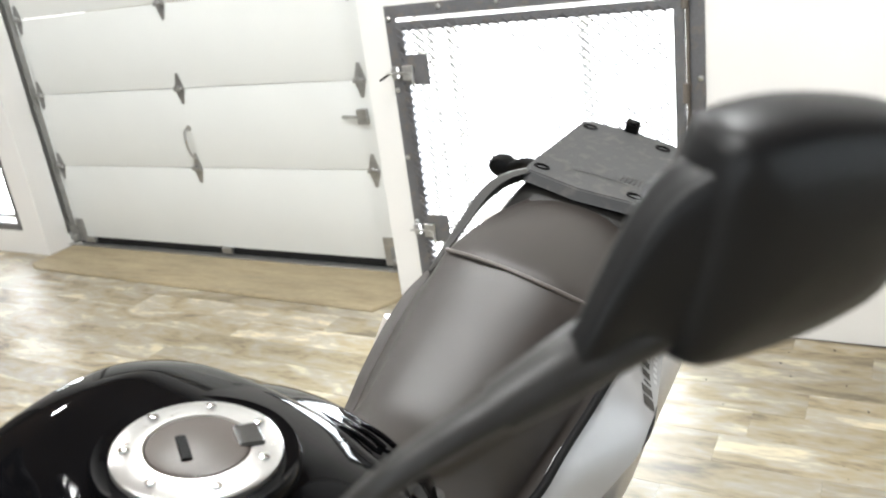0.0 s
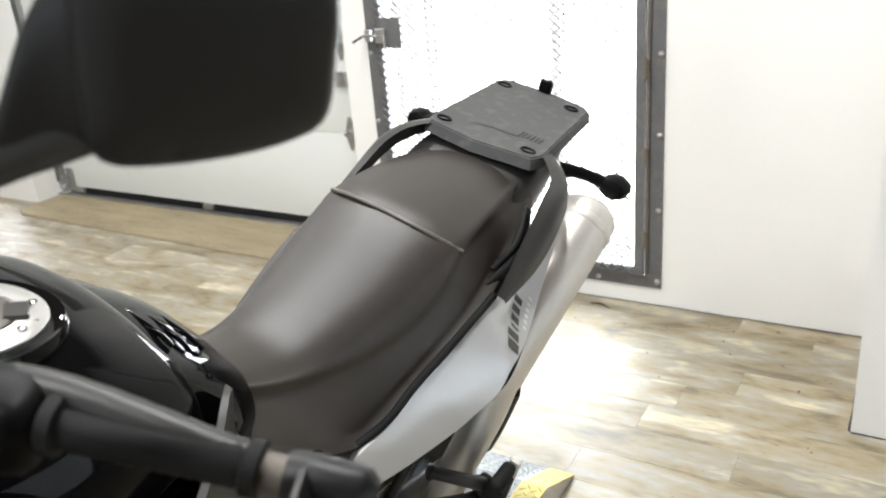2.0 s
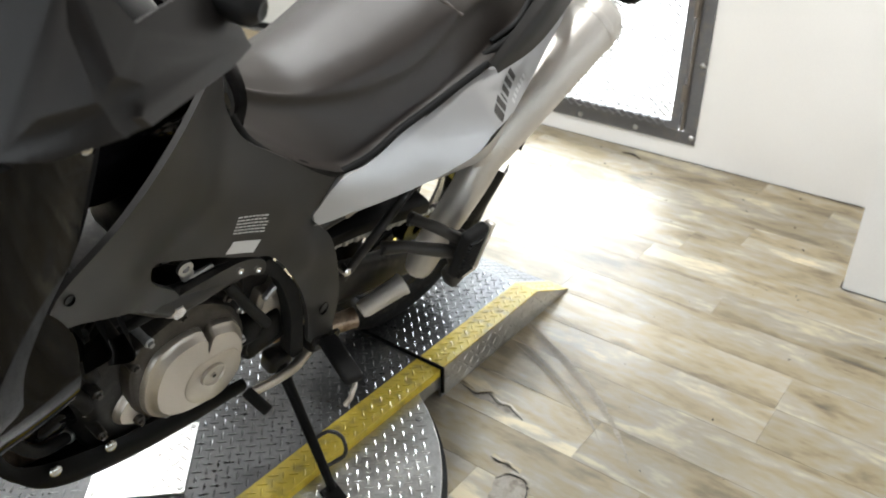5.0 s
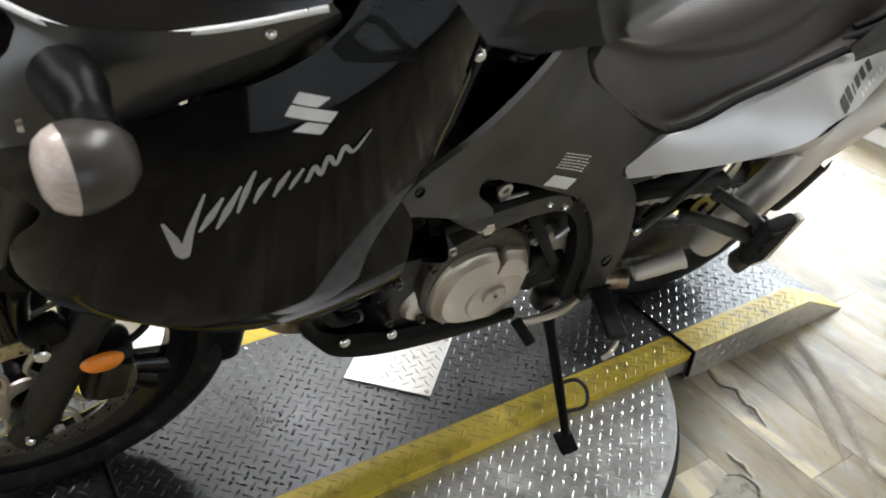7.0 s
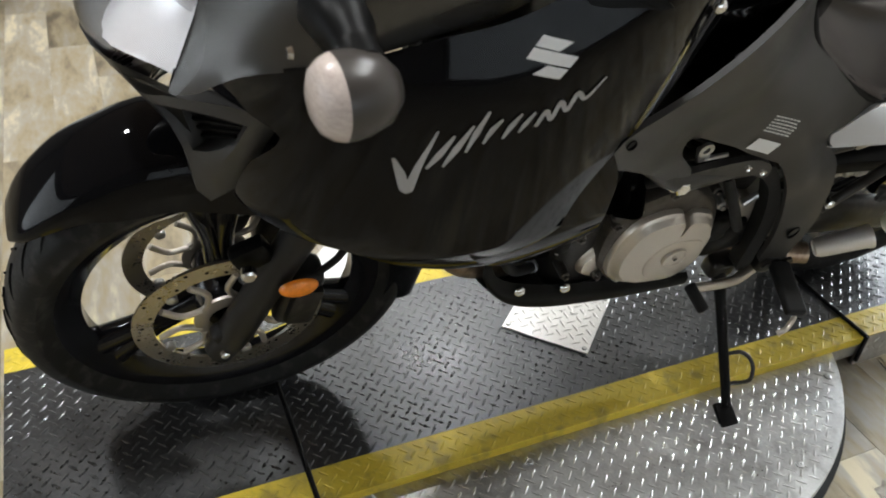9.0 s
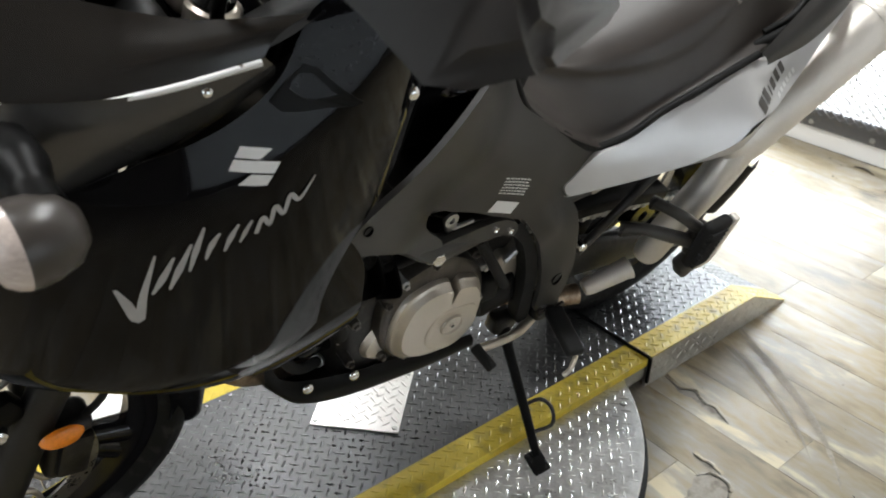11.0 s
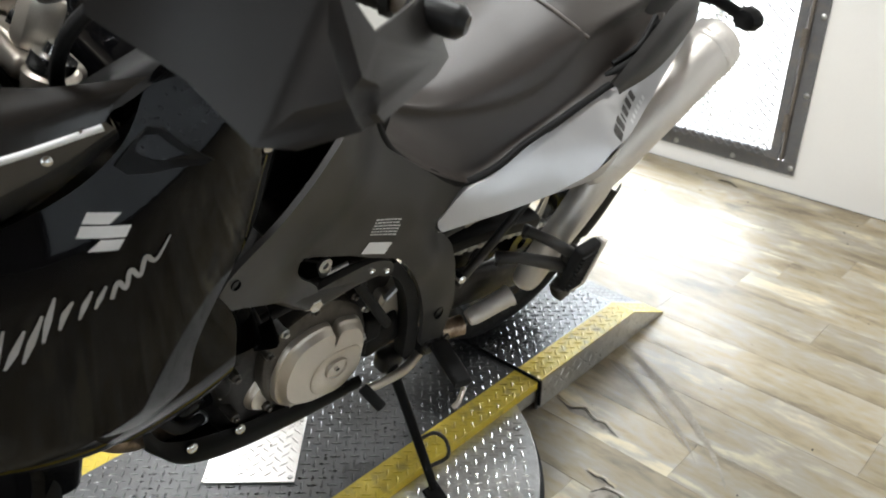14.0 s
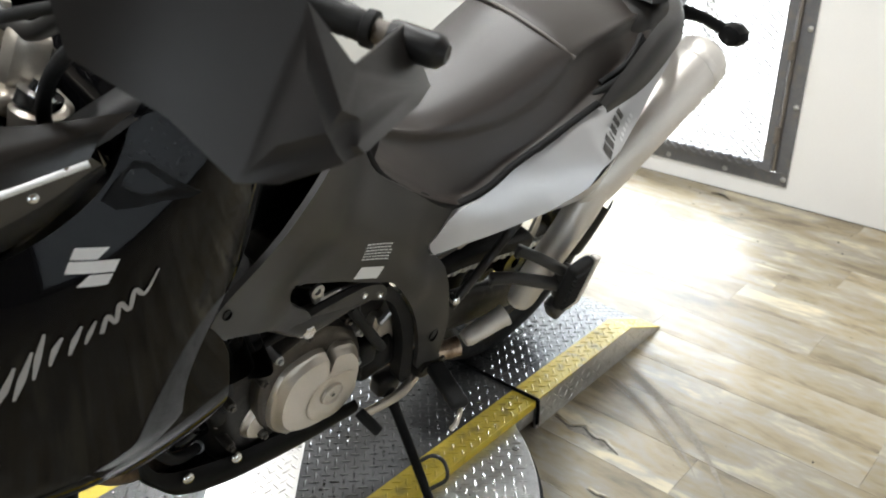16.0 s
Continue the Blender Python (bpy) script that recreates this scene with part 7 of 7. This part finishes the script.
    ctr = (TL + TR + BR + BL) / 4 + Vector((-sg * 0.006, -0.007, -0.003))
    ux = (TR - TL).normalized()
    uz = Vector((0, 0, 1))
    nrm = ux.cross(uz).normalized()
    if nrm.y > 0:
        nrm = -nrm
    uz = (nrm.cross(ux)).normalized()
    if uz.z < 0:
        uz = -uz
    bm = bmesh.new()
    mid = (TL + TR + BR + BL) / 4

    def on_mirror(u, v):
        """A place on the mirror's plane: u runs outwards, v up, both from -1 to 1."""
        lo, hi = BL.lerp(BR, (u + 1) / 2), TL.lerp(TR, (u + 1) / 2)
        return lo.lerp(hi, (v + 1) / 2)
    base = [(float(a), float(b)) for a, b, _ in spline([(-1.0, 0.66, 0), (-0.82, 0.83, 0), (-0.35, 0.94, 0), (0.25, 0.96, 0), (0.70, 0.90, 0), (0.93, 0.74, 0), (1.01, 0.40, 0), (0.99, -0.15, 0), (0.97, -0.55, 0), (0.86, -0.86, 0), (0.50, -1.02, 0),
                                                        (0.0, -1.08, 0), (-0.5, -1.06, 0), (-0.88, -0.98, 0), (-1.02, -0.70, 0), (-1.03, 0.0, 0)], 40, True)]
    rings = []
    for f, d in ((0.93, -0.018), (0.985, -0.016), (1.0, -0.009), (0.995, -0.001), (0.975, 0.005), (0.94, 0.0095), (0.86, 0.0130), (0.55, 0.0165), (0.2, 0.018)):
        rings.append([bm.verts.new(on_mirror(p[0] * f, p[1] * f) + nrm * d) for p in base])
    for a, b in zip(rings, rings[1:]):
        for i in range(40):
            bm.faces.new((a[i], a[(i + 1) % 40], b[(i + 1) % 40], b[i]))
    bm.faces.new(rings[0][::-1]), bm.faces.new(rings[-1])
    W = Vector((sg * 0.340, 0.378, 1.488))
    edge = [(-0.80, 0.62, 0.009), (-0.80, 0.0, 0.012), (-0.80, -0.86, 0.009), (-0.82, -0.93, -0.003), (-0.86, -0.80, -0.013), (-0.86, 0.0, -0.015), (-0.86, 0.58, -0.013), (-0.82, 0.66, -0.003)]
    r0 = [on_mirror(u, v) + nrm * d for u, v, d in edge]
    r1 = [on_mirror(-1.22, v * 0.60 - 0.14) + nrm * (d * 0.75 - 0.006) for u, v, d in edge]
    r2 = [W + Vector((0, 0, 0.016 * v)) + nrm * (d * 0.45 + 0.003) for u, v, d in edge]
    r3 = [W + Vector((-sg * 0.002, -0.001, -0.003)) + Vector((0, 0, 0.009 * v)) + nrm * (d * 0.35) for u, v, d in edge]
    skin(bm, [r0, r1, r2, r3], 14, 32, True, caps=True)
    mir = part("mirror", bm, MIRRORPL, bike, "black plastic rear-view mirror", smooth=50)
    bm = bmesh.new()
    bm.faces.new([bm.verts.new(on_mirror(p[0] * 0.9, p[1] * 0.9) - nrm * 0.0186) for p in base])
    part("mirror_glass", bm, CHROME, mir, "silvered mirror glass", smooth=0)
    bm = bmesh.new()
    tube(bm, [(sg * 0.275, 0.335, 1.335), (sg * 0.282, 0.330, 1.40), (sg * 0.296, 0.333, 1.432), (sg * 0.311, 0.345, 1.452), (sg * 0.325, 0.360, 1.466)], [0.007, 0.0062, 0.0060, 0.0066, 0.0078], 14)
    tube(bm, [(sg * 0.324, 0.359, 1.465), (sg * 0.338, 0.376, 1.479), (sg * 0.349, 0.392, 1.488), (sg * 0.366, 0.410, 1.498)], [0.0095, 0.0115, 0.0125, 0.011], 14)
    part("mirror_stem", bm, SATIN, bike, "black mirror stem", smooth=60)
# cables across the cockpit
for pts, r in (([(0.29, 0.36, 1.30), (0.20, 0.24, 1.25), (0.08, 0.22, 1.18), (0.02, 0.26, 1.05)], 0.006), ([(-0.29, 0.36, 1.30), (-0.18, 0.25, 1.26), (-0.02, 0.23, 1.17), (0.06, 0.28, 1.04)], 0.006), ([(0.27, 0.37, 1.29), (0.19, 0.30, 1.20), (0.12, 0.30, 1.09), (0.10, 0.34, 1.0)], 0.008)):
    bm = bmesh.new()
    tube(bm, pts, r, 8)
    part("control_cable", bm, RUBBER, bike, smooth=60)

# ---- vinyl plank floor ----
bm = bmesh.new()
box(bm, ((ROOM_X0 + ROOM_X1) / 2, (ROOM_Y0 + 3.6) / 2, -0.05), (ROOM_X1 - ROOM_X0 + 0.3, 3.7 - ROOM_Y0, 0.094))
floor = thing("floor", bm, SUBFLOOR, "worn wood-look vinyl plank floor", "floor", kind="structure", smooth=0)
PW, PL = 0.152, 1.22


def plank_mesh(length):
    bm = bmesh.new()
    box(bm, (0, 0, -0.0015), (length - 0.0007, PW - 0.0007, 0.003), 0.0003)
    return mesh_of(bm, "plank", PLANK, 0)


whole = plank_mesh(PL)
rng = random.Random(4)
far_v, far_f = [], []
row = 0
y = ROOM_Y0 + PW / 2
while y < 3.46:
    x = ROOM_X0 - rng.random() * PL
    while x < ROOM_X1:
        cx = x + PL / 2
        near = -5.6 < cx < 1.6 and -1.2 < y < 3.5
        if near:
            ob = new("plank", whole)
            ob.location = (cx, y, 0)
            ob.parent = floor
        else:
            k = len(far_v)
            for px in (max(x + 0.0006, ROOM_X0), min(x + PL - 0.0006, ROOM_X1)):
                for py in (y - PW / 2 + 0.0006, y + PW / 2 - 0.0006):
                    far_v.append((px, py, 0))
            far_f.append((k, k + 2, k + 3, k + 1))
        x += PL
    y += PW
me = bpy.data.meshes.new("far_planks")
me.from_pydata(far_v, [], far_f)
me.materials.append(PLANK)
ob = new("far_planks", me)
ob.parent = floor
tagged(ob, kind="stuff")


def flat_strip(bm, pts, w, z=0.0012, steps=24):
    """A thin mark lying on the floor along a curve; w: its width at each point."""
    p = spline([(a, b, 0) for a, b in pts], steps)[:, :2]
    ws = np.interp(np.linspace(0, 1, steps), np.linspace(0, 1, len(w)), w)
    last = None
    for i in range(steps):
        d = p[min(i + 1, steps - 1)] - p[max(i - 1, 0)]
        d = d / (np.linalg.norm(d) + 1e-9)
        n = np.array((-d[1], d[0])) * ws[i] / 2 * (0.7 + 0.6 * rng.random())
        cur = [bm.verts.new((*(p[i] + n), z)), bm.verts.new((*(p[i] - n), z))]
        if last:
            bm.faces.new((last[0], last[1], cur[1], cur[0]))
        last = cur


def tear(outline, lip):
    """Torn vinyl: the bare backing, with a curled dark-edged lip along its upper side."""
    bm = bmesh.new()
    o = spline([(a, b, 0) for a, b in outline], 36, True)[:, :2]
    o = o + (np.array([rng.random() for _ in range(72)]).reshape(36, 2) - 0.5) * 0.008
    bm.faces.new([bm.verts.new((*q, 0.001)) for q in o])
    t = thing("floor_tear", bm, TEAR, "torn patch in the vinyl showing grey backing", "floor damage", kind="structure", smooth=0)
    bm = bmesh.new()
    p = spline([(a, b, 0) for a, b in lip], 26)[:, :2]
    last = None
    for i, q in enumerate(p):
        h = 0.0012 + 0.004 * math.sin(math.pi * i / 25) * (0.6 + 0.4 * rng.random())
        j = np.array((rng.random() - 0.5, rng.random() - 0.5)) * 0.006
        cur = [bm.verts.new((q[0], q[1] + 0.010, 0.0008)), bm.verts.new((q[0] + j[0], q[1] + j[1], h)), bm.verts.new((q[0] + j[0], q[1] + j[1] - 0.0005, h - 0.0009))]
        if last:
            bm.faces.new((last[0], last[1], cur[1], cur[0])), bm.faces.new((last[1], last[2], cur[2], cur[1]))
        last = cur
    part("torn_lip", bm, PLANK, t, "curled vinyl edge", smooth=0)
    bm = bmesh.new()
    flat_strip(bm, [(a, b - 0.003) for a, b in lip], [0.002, 0.004, 0.003, 0.005, 0.002], 0.0016, 30)
    part("dirty_edge", bm, GRIME, t, "dark grime under the torn edge", smooth=0)


tear([(-0.405, 1.408), (-0.355, 1.398), (-0.325, 1.418), (-0.28, 1.400), (-0.25, 1.404), (-0.21, 1.388), (-0.24, 1.378), (-0.30, 1.382), (-0.36, 1.384)],
     [(-0.412, 1.405), (-0.378, 1.397), (-0.355, 1.393), (-0.329, 1.414), (-0.305, 1.402), (-0.282, 1.396), (-0.261, 1.402), (-0.238, 1.392), (-0.205, 1.380)])
tear([(-0.196, 1.235), (-0.165, 1.235), (-0.118, 1.232), (-0.13, 1.224), (-0.16, 1.222)], [(-0.198, 1.234), (-0.175, 1.230), (-0.155, 1.234), (-0.118, 1.228)])
tear([(-0.150, 1.184), (-0.132, 1.211), (-0.100, 1.217), (-0.076, 1.196), (-0.060, 1.150), (-0.085, 1.105), (-0.12, 1.095), (-0.14, 1.145)], [(-0.152, 1.182), (-0.134, 1.210), (-0.100, 1.216), (-0.077, 1.198), (-0.066, 1.17)])
lie = 0.0006
for pts, w in (([(-0.453, 1.755), (-0.361, 1.712), (-0.234, 1.645), (-0.126, 1.58), (-0.017, 1.489), (0.058, 1.411)], [0.003, 0.012, 0.017, 0.018, 0.012, 0.002]),
               ([(-0.425, 1.728), (-0.335, 1.685), (-0.208, 1.618), (-0.100, 1.552), (0.005, 1.468), (0.07, 1.39)], [0.002, 0.008, 0.010, 0.010, 0.008, 0.002]),
               ([(-0.409, 1.661), (-0.298, 1.612), (-0.178, 1.549), (-0.087, 1.485), (-0.025, 1.426)], [0.002, 0.011, 0.013, 0.009, 0.002]),
               ([(-0.395, 1.632), (-0.28, 1.585), (-0.165, 1.525), (-0.075, 1.46)], [0.002, 0.005, 0.006, 0.002]), ([(-0.373, 1.82), (-0.311, 1.805), (-0.274, 1.786)], [0.001, 0.004, 0.001])):
    bm = bmesh.new()
    flat_strip(bm, pts, w, lie, 40)
    lie += 0.0003
    thing("tyre_scuff", bm, SCUFF, "faint curved tyre scuff on the vinyl", "scuff mark", kind="structure", smooth=0)
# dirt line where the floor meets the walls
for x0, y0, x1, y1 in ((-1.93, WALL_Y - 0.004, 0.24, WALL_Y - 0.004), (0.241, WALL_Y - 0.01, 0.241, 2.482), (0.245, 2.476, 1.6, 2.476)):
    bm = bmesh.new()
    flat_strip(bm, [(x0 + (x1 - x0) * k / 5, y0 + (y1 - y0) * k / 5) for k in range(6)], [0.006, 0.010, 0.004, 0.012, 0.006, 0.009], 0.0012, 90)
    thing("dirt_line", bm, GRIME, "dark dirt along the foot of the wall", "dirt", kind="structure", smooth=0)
# specks of grit
bm = bmesh.new()
for k in range(150):
    u = rng.random()
    x = -1.9 + 2.6 * rng.random()
    y = 3.08 - 0.55 * rng.random() ** 2 if k < 60 else 1.0 + 2.0 * rng.random()
    if (x > 0.22 and y > 2.44) or (-1.05 < x < -0.38 and y < 2.0) or math.hypot(x + 0.708, y - 0.69) < 0.66:
        continue
    s = 0.0012 + 0.0038 * rng.random() ** 3
    bmesh.ops.create_icosphere(bm, subdivisions=1, radius=s, matrix=pose(x, y, s * 0.2, 0, 0, 360 * u) @ Matrix.Diagonal((1.0 + u, 0.8, 0.4, 1)))
thing("floor_grit", bm, GRIME, "dark specks of grit scattered on the floor", "grit", kind="stuff", smooth=0)
# a dry twig by the wall
bm = bmesh.new()
tube(bm, [(-0.77, 3.03, 0.003), (-0.725, 3.035, 0.004), (-0.68, 3.01, 0.003)], [0.002, 0.004, 0.0015], 6)
thing("dry_leaf_scrap", bm, GRIME, "small dark dry scrap on the floor near the wall", "debris", smooth=60)
